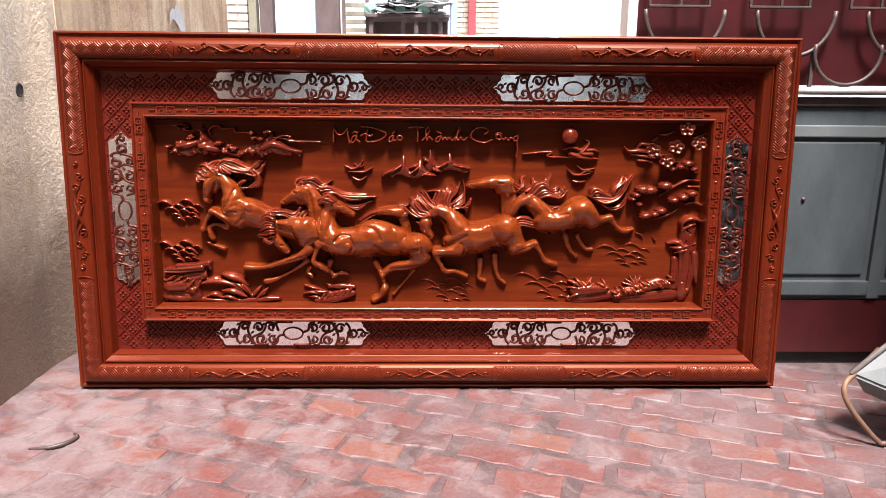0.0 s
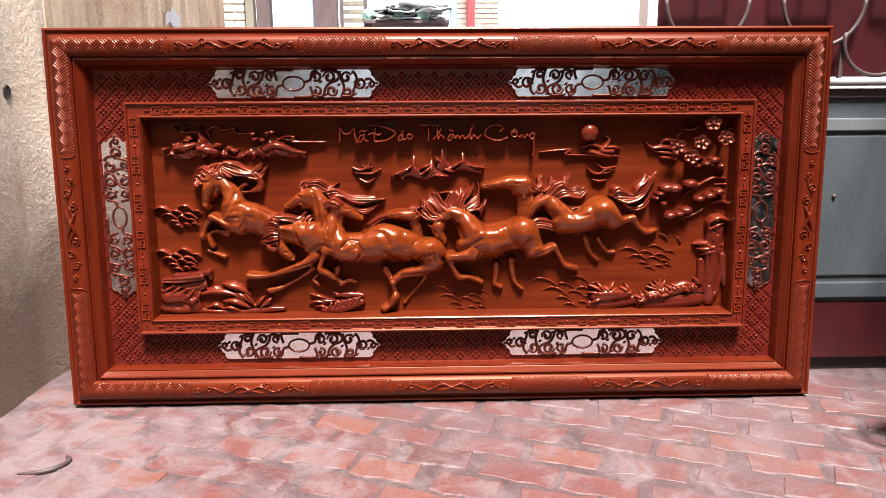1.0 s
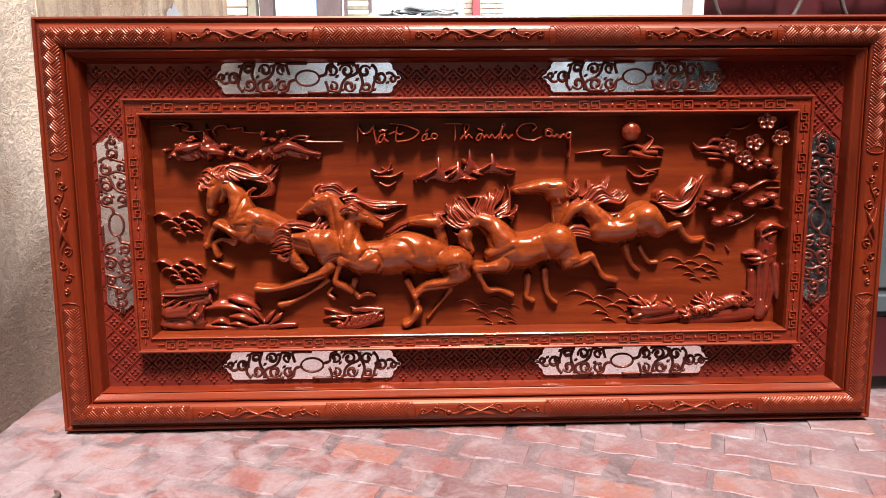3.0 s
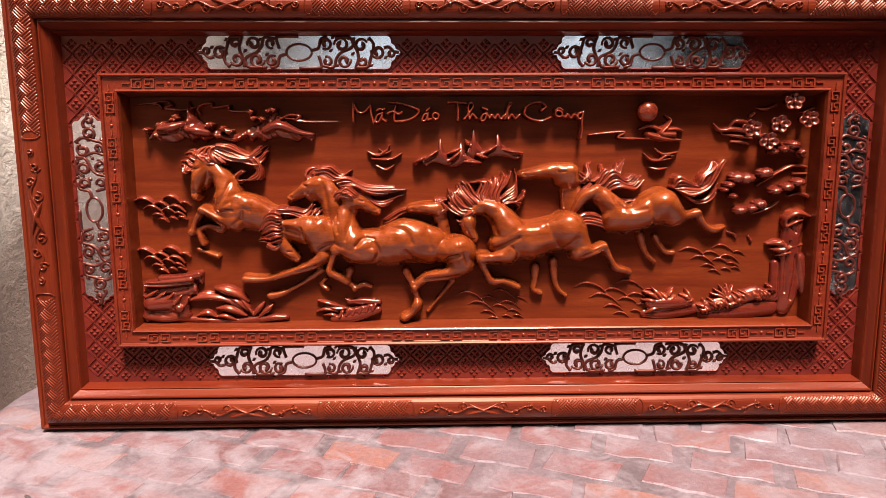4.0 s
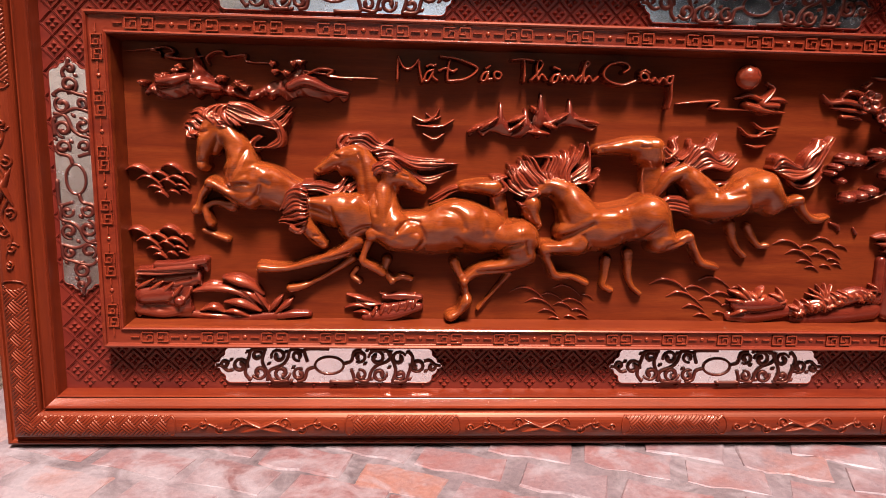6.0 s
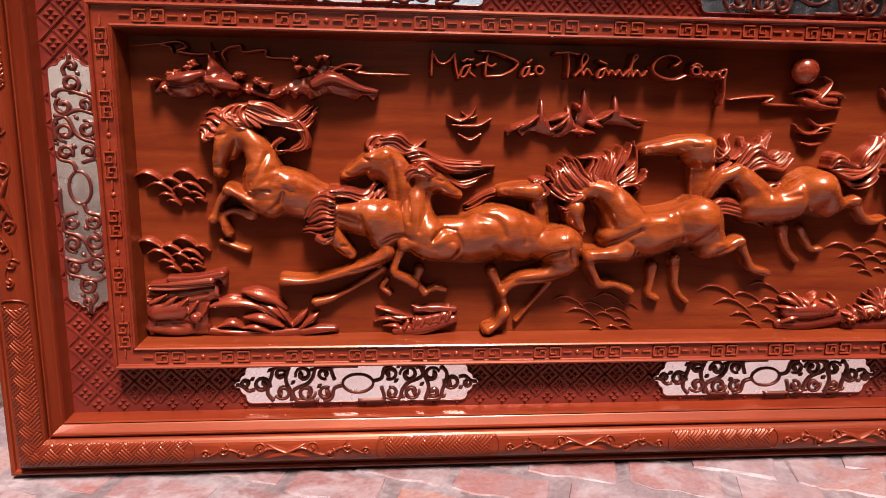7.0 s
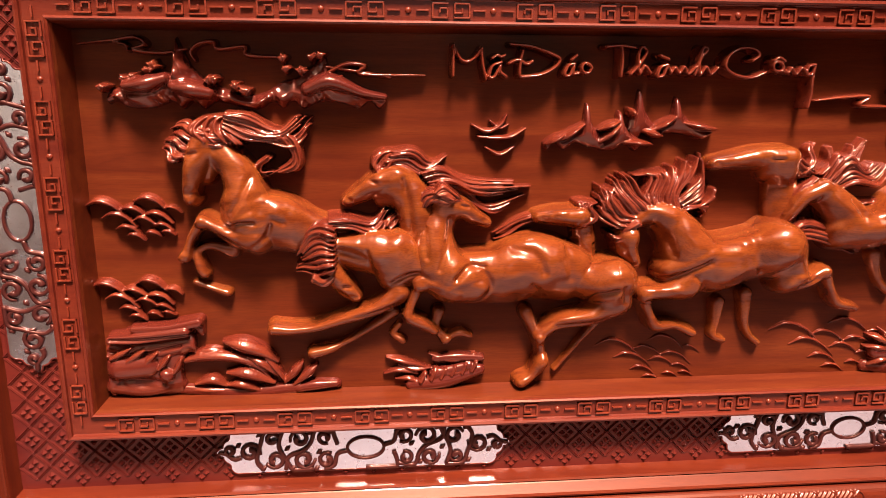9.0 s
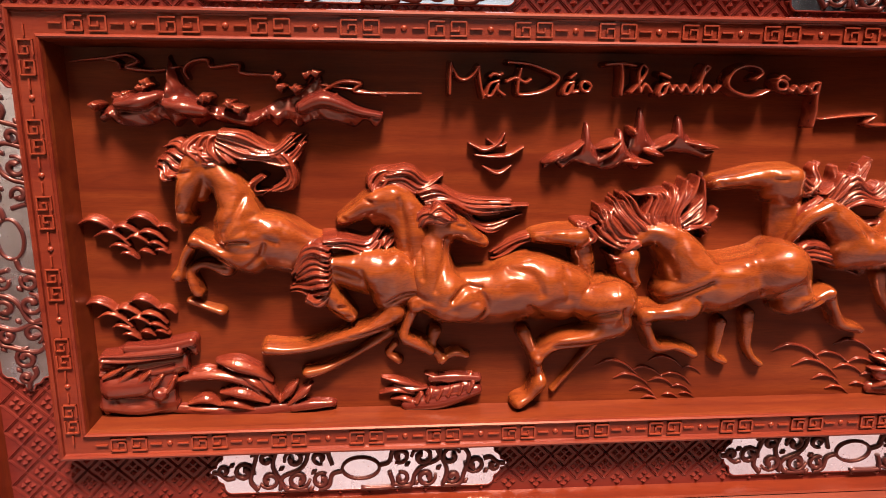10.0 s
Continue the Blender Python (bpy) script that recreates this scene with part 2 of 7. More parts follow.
def door_leaf():
    d = thing("door_1", "tall double-skinned metal door, blue-grey below and maroon at the foot, closed", "door", kind="structure")
    part("door_panel", box_bm(0.63, 3.2, DOOR_Y, DOOR_Y + 0.04, 0.235, 0.9), DOOR_GREY, d)
    part("kick_panel", box_bm(0.63, 3.2, DOOR_Y - 0.004, DOOR_Y + 0.05, 0.045, 0.233, 0.004), DOOR_RED, d, "maroon painted kick panel")
    # dark strip added behind the gap in place of its shade
    part("gap_shade", box_bm(0.63, 3.2, DOOR_Y + 0.02, DOOR_Y + 0.06, -0.01, 0.043), SHADE_DARK, d, "dark strip standing in for the shade in the gap under the door")
    part("upper_panel", box_bm(0.63, 3.2, DOOR_Y + 0.03, DOOR_Y + 0.06, 0.935, 2.6), DOOR_RED, d, "maroon painted sheet behind the grille")
    for x0, x1 in ((1.0, 1.46), (1.5, 2.0), (2.04, 2.55)):
        bm = box_bm(x0, x1, DOOR_Y - 0.012, DOOR_Y + 0.002, 0.774, 0.812, 0.004)
        part("rail_strip", bm, DOOR_PALE, d, "pale grey horizontal strip")
        part("inset_panel", box_bm(x0 + 0.02, x1 - 0.02, DOOR_Y - 0.007, DOOR_Y + 0.002, 0.32, 0.76, 0.005), DOOR_GREY, d)
        part("stile", box_bm(x1, x1 + 0.04, DOOR_Y - 0.016, DOOR_Y + 0.002, 0.24, 0.87, 0.004), DOOR_GREY, d)
    part("lower_strip", box_bm(0.63, 3.2, DOOR_Y - 0.014, DOOR_Y + 0.002, 0.25, 0.3, 0.004), DOOR_GREY, d)
    bm = bmesh.new()
    bmesh.ops.create_uvsphere(bm, u_segments=12, v_segments=8, radius=0.007, matrix=Matrix.Translation((1.209, DOOR_Y - 0.008, 0.575)))
    part("bolt", bm, IRON, d, "dark rounded bolt head")
    part("rail", tube_bm([(0.63 + 0.1 * i, DOOR_Y - 0.02, 0.917) for i in range(20)], 0.0105), RAIL_STEEL, d, "pale galvanised horizontal bar")
    part("ledge", box_bm(0.63, 3.2, DOOR_Y - 0.01, DOOR_Y + 0.05, 0.872, 0.9, 0.003), IRON, d)
    return d


door_leaf()


def grille():
    g = thing("window_grille", "dark wrought-iron grille of straight bars and curved scrolls over a maroon sheet", "grille", kind="structure")
    y = DOOR_Y
    for z in (1.163, 1.42):
        for x0 in (0.66, 0.97, 1.28, 1.59, 1.9, 2.21):
            part("bar", box_bm(x0, x0 + 0.19, y - 0.012, y, z, z + 0.008, 0.002), IRON, g)
    for x0 in (0.66, 0.97, 1.28, 1.59, 1.9, 2.21):
        for dx in (0.0, 0.095, 0.182):
            part("bar", box_bm(x0 + dx, x0 + dx + 0.008, y - 0.01, y - 0.002, 1.163, 1.42, 0.002), IRON, g)
    for k in range(6):
        cx = 0.775 + 0.345 * k
        arc = [(cx + 0.122 * math.cos(a), y - 0.004, 1.158 - 0.135 * math.sin(a)) for a in np.linspace(0.0, math.pi, 22)]
        part("scroll", tube_bm(arc, 0.0065, 8), IRON, g)
        arc = [(cx + 0.172 + 0.105 * math.cos(a), y - 0.011, 1.035 - 0.098 * math.sin(a)) for a in np.linspace(-0.25, math.pi + 0.25, 22)]
        part("scroll", tube_bm(arc, 0.0065, 8), IRON, g)
    for x in (1.181, 1.8, 2.4):
        part("bar", box_bm(x, x + 0.012, y - 0.006, y + 0.004, 0.93, 1.04, 0.002), IRON, g)
    return g


grille()
j = part("door_jamb", box_bm(0.592, 0.622, 0.17, 0.26, 0.0, 2.6, 0.004), WHITE_PAINT)
tagged(j, "white painted metal door jamb", "door jamb", kind="structure")

# low wall that the carved panel leans on, and the yard beyond the opening
w = part("wall_low", box_bm(-0.95, 0.592, 0.17, 0.3, -0.1, 0.98), STUCCO_STAIN)
tagged(w, "low plastered wall behind the carved panel", "wall", kind="structure")
YARD = part("ground", box_bm(-30, 30, 2.6, 60, -0.3, 0.0), CONCRETE)
tagged(YARD, "pale concrete yard beyond the opening", "ground", kind="structure")


def pale_wall(name, label, x0, x1, y, z1):
    o = part(name, box_bm(x0, x1, y, y + 0.25, 0, z1), WHITE_PAINT)
    return tagged(o, label, "wall", kind="structure")


pale_wall("wall_white", "bright white washed house wall in the yard", -8.0, 9.0, 9.0, 7.0)

# ---- the carved panel ----
LEAN = math.atan(0.070 / 1.066)
PANEL = thing("carved_panel", "large red-lacquered carved wooden panel of running horses leaning on a wall", "carved panel")
PANEL.matrix_world = Matrix.Translation((0, 0, 0.006)) @ Matrix.Rotation(-LEAN, 4, "X")
HALF, TALL, MID = 1.085, 1.066, 0.533


def mitred(side, profile, lift=0.0):
    """One rail of a rectangular frame; profile: (inset, height) pairs from the outside in."""
    bm = bmesh.new()
    cols = []
    for s, w in profile:
        u0, u1, v0, v1 = -HALF + s, HALF - s, s + lift * (s > 0.15), TALL - s + lift * (s > 0.15)
        ends = {"bottom": ((u0, v0), (u1, v0)), "top": ((u1, v1), (u0, v1)), "left": ((u0, v1), (u0, v0)), "right": ((u1, v0), (u1, v1))}[side]
        cols.append([bm.verts.new((u, -w, v)) for u, v in ends])
    for a, b in zip(cols, cols[1:]):
        f = bm.faces.new((a[0], a[1], b[1], b[0]))
        f.smooth = False
    bmesh.ops.recalc_face_normals(bm, faces=bm.faces)
    return bm


def curve_profile(points, n=5):
    """Rounds a profile by sampling a smooth curve through it."""
    out = []
    for i in range(len(points) - 1):
        p = [points[max(i - 1, 0)], points[i], points[i + 1], points[min(i + 2, len(points) - 1)]]
        for k in range(n):
            t = k / n
            out.append(tuple(0.5 * (2 * p[1][c] + (p[2][c] - p[0][c]) * t + (2 * p[0][c] - 5 * p[1][c] + 4 * p[2][c] - p[3][c]) * t * t + (3 * p[1][c] - p[0][c] - 3 * p[2][c] + p[3][c]) * t ** 3) for c in (0, 1)))
    return out + [points[-1]]


def swell(s):
    """Height of the outer moulding's swelling, across the inset s."""
    return 0.004 + 0.020 * math.sqrt(max(0.0, 1 - ((s - 0.050) / 0.029) ** 2))


OUTER = [(0.0, -0.062), (0.0, -0.004), (0.002, 0.001), (0.006, 0.003), (0.010, 0.001), (0.012, -0.003), (0.016, -0.004), (0.019, 0.0), (0.021, 0.004)]
OUTER += [(s, swell(s)) for s in (0.0215, 0.0225, 0.024, 0.027, 0.031, 0.036, 0.042, 0.05, 0.058, 0.064, 0.069, 0.073, 0.076, 0.0775, 0.0785)]
OUTER += [(0.079, 0.002), (0.082, 0.002), (0.083, 0.010), (0.086, 0.011), (0.088, 0.006), (0.098, -0.008), (0.100, -0.010), (0.102, -0.008), (0.104, -0.012), (0.110, -0.038)]
FRET = [(0.203, -0.038), (0.2040, -0.004), (0.206, 0.002), (0.209, 0.003), (0.212, 0.001), (0.213, -0.003), (0.2145, -0.004), (0.2405, -0.004), (0.242, 0.0), (0.2445, 0.002), (0.247, 0.0), (0.248, -0.003)]
SIGHT = [(0.248, -0.003), (0.250, -0.008), (0.256, -0.056)]
BAND = [(0.110, -0.038), (0.203, -0.038)]
RAILS = {}
for side in ("bottom", "top", "left", "right"):
    mat = WOOD_FRAME if side in ("bottom", "top") else WOOD_UPRIGHT
    rail = part("frame_rail", mitred(side, OUTER), mat, PANEL, "mitred outer rail with carved weave and scrolls")
    band = part("band_board", mitred(side, BAND), WOOD_BAND, PANEL, "dark recessed border board with a lattice carving")
    fret = part("fret_rail", mitred(side, FRET, 0.006), WOOD_FRET, PANEL, "raised inner rail with key-fret carving")
    part("sight_edge", mitred(side, SIGHT, 0.006), WOOD_FIELD, PANEL, "amber sloping inner edge")
    RAILS[side] = (rail, band, fret)
part("field_board", box_bm(-0.838, 0.838, 0.052, 0.06, 0.25, 0.83), WOOD_FIELD, PANEL, "amber background board of the carving")
part("dark_backing", box_bm(-1.08, 1.08, 0.0605, 0.066, 0.005, 1.06), WOOD_BAND, PANEL)

# ---- carving in relief ----
CELL = 0.0012
FIELD = -0.052
RELIEF = 1.5


def spline(points, n):
    """A smooth curve through rows of numbers."""
    p = np.array(points, float)
    if len(p) == 2:
        return p[0] + (p[1] - p[0]) * np.linspace(0, 1, n + 1)[:, None]
    q = np.vstack([2 * p[0] - p[1], p, 2 * p[-1] - p[-2]])
    t = np.linspace(0, 1, n, endpoint=False)[:, None]
    out = [0.5 * (2 * b + (c - a) * t + (2 * a - 5 * b + 4 * c - d) * t ** 2 + (3 * b - a - 3 * c + d) * t ** 3) for a, b, c, d in zip(q, q[1:], q[2:], q[3:])]
    return np.vstack(out + [p[-1:]])


class Carving:
    """A piece of high relief on the field board: heights over the board, worked up from swelling strokes."""

    def __init__(self, name, label="", soft=0.0035):
        self.name, self.label, self.soft, self.work, self.cell = name, label, soft, [], CELL
        self.wood = WOOD_CARVED if name == "carved_horse" else WOOD_DEEP
        self.tilt = 0.42 if name == "carved_horse" else 0.0
        self.relief = RELIEF * {"carved_rock": 0.7, "carved_leaves": 0.7, "carved_grass": 0.75, "carved_tree": 0.75, "carved_hill": 1.35, "carved_peak": 1.3}.get(name, 1.0)
        self.low, self.high = np.array([9.0, 9.0]), np.array([-9.0, -9.0])

    def add(self, kind, pts, k):
        r = pts[:, 2].max() + 0.008
        self.low, self.high = np.minimum(self.low, pts[:, :2].min(0) - r), np.maximum(self.high, pts[:, :2].max(0) + r)
        self.work.append((kind, pts, k))

    def tube(self, k, *rows):
        """rows: across, up, half width, height of the base; k: how far it swells over its half width."""
        self.add("body", spline(rows, 7), k)

    def cut(self, depth, *rows):
        """A groove: across, up, half width."""
        self.add("cut", spline([(u, v, r, 0.0) for u, v, r in rows], 7), depth)

    def strand(self, k, *rows):
        self.add("hair", spline(rows, 7), k)

    def bulge(self, height, *rows):
        """A soft muscle on the surface: across, up, half width."""
        self.add("bulge", spline([(u, v, r, 0.0) for u, v, r in rows], 5) if len(rows) > 1 else np.array([(*rows[0], 0.0), (*rows[0], 0.0)]), height)

    def comb(self, n, full, h0, h1, first, last, k=1.1):
        """n tapering locks side by side, swept from one guide line to the other."""
        a, b = spline(first, 6), spline(last, 6)
        m = len(a)
        along = np.linspace(0, 1, m)
        gap = np.linalg.norm(a - b, axis=1) / n
        for i in range(n):
            f = (i + 0.5 + random.uniform(-0.18, 0.18)) / n
            path = a * (1 - f) + b * f
            d = np.gradient(path, axis=0)
            side = np.column_stack([-d[:, 1], d[:, 0]]) / (np.linalg.norm(d, axis=1)[:, None] + 1e-9)
            path = path + side * (np.sin(along * 7 + 0.5 * i) * gap * 0.35 * np.sin(math.pi * along))[:, None]
            stop = m - random.randint(0, 3)
            width = np.maximum(gap, 0.004) * full * np.interp(along, [0, 0.2, 0.65, 1], [0.6, 1.0, 0.9, 0.2]) * random.uniform(0.85, 1.2)
            rise = h0 + (h1 - h0) * along + (0.0022 if i % 2 else 0.0) + 0.0014 * np.sin(along * 6 + i)
            self.add("hair", np.column_stack([path, width, rise])[:stop], k)
            self.add("hair", np.column_stack([path + side * (0.5 * width)[:, None], 0.3 * width, rise + 0.55 * k * width])[2:stop - 2], k)

    def ridge(self, h, foot, *crest):
        """A slab with an uneven top line."""
        self.low, self.high = np.minimum(self.low, (crest[0][0] - 0.01, foot - 0.01)), np.maximum(self.high, (crest[-1][0] + 0.01, max(c[1] for c in crest) + 0.01))
        self.work.append(("ridge", np.array(crest), (h, foot)))

    def heights(self):
        nu, nv = (int(x) + 2 for x in (self.high - self.low) / self.cell)
        gu, gv = self.low[0] + self.cell * np.arange(nu), self.low[1] + self.cell * np.arange(nv)
        body, hair, cuts = np.full((nv, nu), -0.03), np.full((nv, nu), -0.03), np.zeros((nv, nu))
        muscle = np.zeros((nv, nu))
        for kind, pts, k in self.work:
            if kind == "ridge":
                top = np.interp(gu, pts[:, 0], pts[:, 1], left=-1, right=-1)[None, :]
                rough = 0.5 + 0.5 * np.sin(gu * 210 + 1.7 * np.sin(gu * 90))[None, :] * np.sin(gv[:, None] * 260 + 60 * gu[None, :])
                foot = k[1] + 0.005 * np.sin(gu * 130 + 2 * np.sin(gu * 47))
                edge = np.minimum(top - gv[:, None], 1.3 * (gv[:, None] - foot[None, :] + 0.004))
                z = k[0] * (np.sqrt(np.clip(edge / 0.03, 0, 1)) * 0.75 + 0.25 - (0.16 if self.name == "carved_hill" else 0.0) * rough)
                body = np.maximum(body, np.where(edge > 0, z, np.maximum(-0.03, k[0] * 0.2 + edge * 9)))
                continue
            new_z = np.full((nv, nu), -0.03)
            reach = 0.007
            for p, q in zip(pts, pts[1:]):
                r = max(p[2], q[2]) * (2 if kind in ("cut", "bulge") else 1) + reach
                i0, i1 = np.searchsorted(gu, (min(p[0], q[0]) - r, max(p[0], q[0]) + r))
                j0, j1 = np.searchsorted(gv, (min(p[1], q[1]) - r, max(p[1], q[1]) + r))
                if i0 >= i1 or j0 >= j1:
                    continue
                du, dv = gu[i0:i1][None, :] - p[0], gv[j0:j1][:, None] - p[1]
                e = q[:2] - p[:2]
                t = np.clip((du * e[0] + dv * e[1]) / (e @ e + 1e-12), 0, 1)
                d = np.hypot(du - t * e[0], dv - t * e[1])
                rad, base = p[2] + t * (q[2] - p[2]), p[3] + t * (q[3] - p[3])
                if kind == "bulge":
                    z = np.exp(-((d / rad) ** 2)) * k
                    muscle[j0:j1, i0:i1] = np.maximum(muscle[j0:j1, i0:i1], z)
                    continue
                if kind == "cut":
                    z = np.exp(-((d / rad) ** 2)) * k
                    cuts[j0:j1, i0:i1] = np.maximum(cuts[j0:j1, i0:i1], z)
                    continue
                s = d / np.maximum(rad, 1e-5)
                if kind == "hair":
                    z = np.where(s < 1, base + k * rad * (1 - s ** 1.7), base - (d - rad) * 9.0)
                    new_z[j0:j1, i0:i1] = np.maximum(new_z[j0:j1, i0:i1], z)
                    continue
                over = self.tilt * k * np.clip(dv - t * e[1], -rad, rad)
                z = np.where(s < 1, base + over + k * rad * np.sqrt(np.clip(1 - s * s, 0, 1)), base + over - (d - rad) * 9.0)
                new_z[j0:j1, i0:i1] = np.maximum(new_z[j0:j1, i0:i1], z)
            if kind == "body":
                g = np.clip(self.soft - np.abs(body - new_z), 0, None)
                body = np.maximum(body, new_z) + np.where(np.minimum(body, new_z) > -0.025, g * g / (4 * self.soft), 0)
            elif kind == "hair":
                hair = np.maximum(hair, new_z)
        if self.name == "carved_horse":
            uu, vv = np.meshgrid(gu, gv)
            for k, (fa, fb, amp) in enumerate(((95, 60, 0.0004), (60, 110, 0.0005))):
                cuts = cuts + amp * np.sin(fa * uu + fb * vv + 2 * np.sin(40 * vv + k)) * np.sin(fb * uu - fa * vv + 1.5 * np.sin(35 * uu))
        body = np.where(body > 0, np.maximum(body - cuts + muscle, 0.001), body)
        body, hair = np.where(body > 0, self.relief * body, body), np.where(hair > 0, self.relief * hair, hair)
        return gu, gv, np.maximum(body, hair), hair > body

    def finish(self, parent, smooth=1, base=None):
        gu, gv, z, is_hair = self.heights()
        for _ in range(smooth):
            s = z.copy()
            s[1:-1, 1:-1] = (4 * z[1:-1, 1:-1] + z[:-2, 1:-1] + z[2:, 1:-1] + z[1:-1, :-2] + z[1:-1, 2:]) / 8
            z = np.where(is_hair, z, s)
        top = np.maximum.reduce([z[:-1, :-1], z[1:, :-1], z[:-1, 1:], z[1:, 1:]])
        keep = top > -0.003
        nv, nu = z.shape
        ids = np.arange(nu * nv).reshape(nv, nu)
        quads = np.stack([ids[:-1, :-1][keep], ids[:-1, 1:][keep], ids[1:, 1:][keep], ids[1:, :-1][keep]], 1)
        used, back = np.unique(quads, return_inverse=True)
        uu, vv = np.meshgrid(gu, gv)
        lift = FIELD if base is None else base(uu, vv)
        co = np.stack([uu, -(np.maximum(z, -0.006) + lift), vv], -1).reshape(-1, 3)[used]
        me = bpy.data.meshes.new(self.name)
        me.from_pydata(co, [], back.reshape(-1, 4))
        me.polygons.foreach_set("use_smooth", np.ones(len(me.polygons), bool))
        me.materials.append(self.wood)
        me.materials.append(WOOD_HAIR)
        me.polygons.foreach_set("material_index", is_hair[:-1, :-1][keep].astype(np.int32))
        ob = new(self.name, me)
        ob.parent = parent
        if self.label:
            ob["label"] = self.label
        return ob


c = Carving("carved_hill", "brown carved hills and long clouds", 0.004)
c.ridge(0.016, 0.716, (-0.785, 0.73), (-0.771, 0.738), (-0.758, 0.742), (-0.743, 0.748), (-0.726, 0.751), (-0.716, 0.756), (-0.702, 0.761), (-0.695, 0.754), (-0.685, 0.809), (-0.678, 0.793), (-0.666, 0.766), (-0.651, 0.752), (-0.631, 0.74), (-0.603, 0.73), (-0.578, 0.728), (-0.555, 0.736))
c.ridge(0.013, 0.717, (-0.588, 0.723), (-0.563, 0.733), (-0.539, 0.748), (-0.521, 0.752), (-0.502, 0.768), (-0.489, 0.779), (-0.476, 0.784), (-0.472, 0.767), (-0.457, 0.757), (-0.433, 0.743), (-0.413, 0.732), (-0.389, 0.726))
c.tube(0.9, (-0.752, 0.74, 0.0093, 0.012), (-0.724, 0.743, 0.0124, 0.014), (-0.7, 0.751, 0.0077, 0.012))
c.tube(0.8, (-0.691, 0.74, 0.0080, 0.01), (-0.666, 0.736, 0.0124, 0.012), (-0.641, 0.731, 0.0093, 0.01))
c.tube(0.9, (-0.503, 0.737, 0.0099, 0.01), (-0.47, 0.748, 0.0112, 0.014), (-0.425, 0.732, 0.0066, 0.012), (-0.392, 0.726, 0.0041, 0.01))
c.strand(1, (-0.818, 0.797, 0.0011, 0.006), (-0.769, 0.802, 0.0023, 0.008), (-0.739, 0.806, 0.0031, 0.009), (-0.725, 0.797, 0.0030, 0.009), (-0.74, 0.789, 0.0039, 0.009), (-0.705, 0.785, 0.0031, 0.008), (-0.67, 0.791, 0.0016, 0.008))
c.strand(1, (-0.75, 0.788, 0.0023, 0.008), (-0.753, 0.796, 0.0023, 0.008), (-0.769, 0.799, 0.0015, 0.008))
c.strand(1, (-0.66, 0.775, 0.0023, 0.006), (-0.664, 0.787, 0.0031, 0.008), (-0.652, 0.798, 0.0031, 0.009), (-0.632, 0.801, 0.0032, 0.009), (-0.626, 0.791, 0.0031, 0.008), (-0.59, 0.795, 0.0032, 0.009), (-0.585, 0.783, 0.0031, 0.008), (-0.533, 0.781, 0.0016, 0.007))
c.strand(1, (-0.474, 0.759, 0.0033, 0.008), (-0.447, 0.772, 0.0041, 0.009), (-0.421, 0.77, 0.0041, 0.009), (-0.425, 0.758, 0.0033, 0.009), (-0.333, 0.757, 0.0016, 0.007))
c.strand(1, (-0.477, 0.768, 0.0024, 0.008), (-0.425, 0.761, 0.0033, 0.008), (-0.384, 0.753, 0.0017, 0.007))
for u, v in ((-0.786, 0.735), (-0.752, 0.746), (-0.742, 0.749), (-0.721, 0.759), (-0.714, 0.765), (-0.639, 0.745), (-0.633, 0.747), (-0.602, 0.738), (-0.591, 0.731), (-0.536, 0.776), (-0.532, 0.762), (-0.511, 0.76), (-0.496, 0.779), (-0.483, 0.781), (-0.461, 0.748)):
    for k in range(5):
        a = 0.4 + 0.55 * k + random.uniform(-0.2, 0.2)
        d = random.uniform(0.006, 0.011)
        c.strand(1, (u, v - 0.003, 0.0022, 0.013), (u + 0.5 * d * math.cos(a), v + 0.6 * d * math.sin(a), 0.0024, 0.016), (u + d * math.cos(a), v + d * math.sin(a), 0.0008, 0.015))
c.finish(PANEL, 1)

c = Carving("carved_peak", "slender carved mountain peaks", 0.004)
c.ridge(0.011, 0.656, (-0.148, 0.656), (-0.131, 0.664), (-0.114, 0.672), (-0.1, 0.679), (-0.091, 0.691), (-0.088, 0.718), (-0.083, 0.718), (-0.077, 0.691), (-0.068, 0.676), (-0.059, 0.673))
c.ridge(0.014, 0.654, (-0.063, 0.655), (-0.052, 0.667), (-0.041, 0.683), (-0.038, 0.708), (-0.032, 0.707), (-0.026, 0.688), (-0.014, 0.672), (0.002, 0.662), (0.016, 0.656))
c.ridge(0.009, 0.671, (-0.02, 0.688), (-0.011, 0.703), (-0.007, 0.739), (-0.001, 0.738), (0.006, 0.71), (0.019, 0.691), (0.032, 0.676))
c.ridge(0.012, 0.671, (0.019, 0.673), (0.033, 0.686), (0.048, 0.7), (0.052, 0.729), (0.058, 0.727), (0.065, 0.705), (0.081, 0.691), (0.097, 0.683), (0.116, 0.678))
c.strand(1, (-0.149, 0.657, 0.0026, 0.008), (-0.134, 0.665, 0.0052, 0.012), (-0.119, 0.673, 0.0026, 0.01))
c.strand(1, (-0.131, 0.661, 0.0026, 0.008), (-0.112, 0.673, 0.0054, 0.012), (-0.093, 0.686, 0.0026, 0.01))
c.strand(1, (-0.065, 0.66, 0.0027, 0.008), (-0.05, 0.673, 0.0054, 0.012), (-0.035, 0.686, 0.0026, 0.01))
c.strand(1, (-0.066, 0.679, 0.0027, 0.008), (-0.052, 0.685, 0.0053, 0.012), (-0.038, 0.691, 0.0026, 0.01))
c.strand(1, (-0.029, 0.66, 0.0027, 0.008), (-0.007, 0.659, 0.0054, 0.012), (0.016, 0.657, 0.0027, 0.01))
c.strand(1, (0.014, 0.676, 0.0027, 0.008), (0.032, 0.687, 0.0054, 0.012), (0.049, 0.697, 0.0027, 0.01))
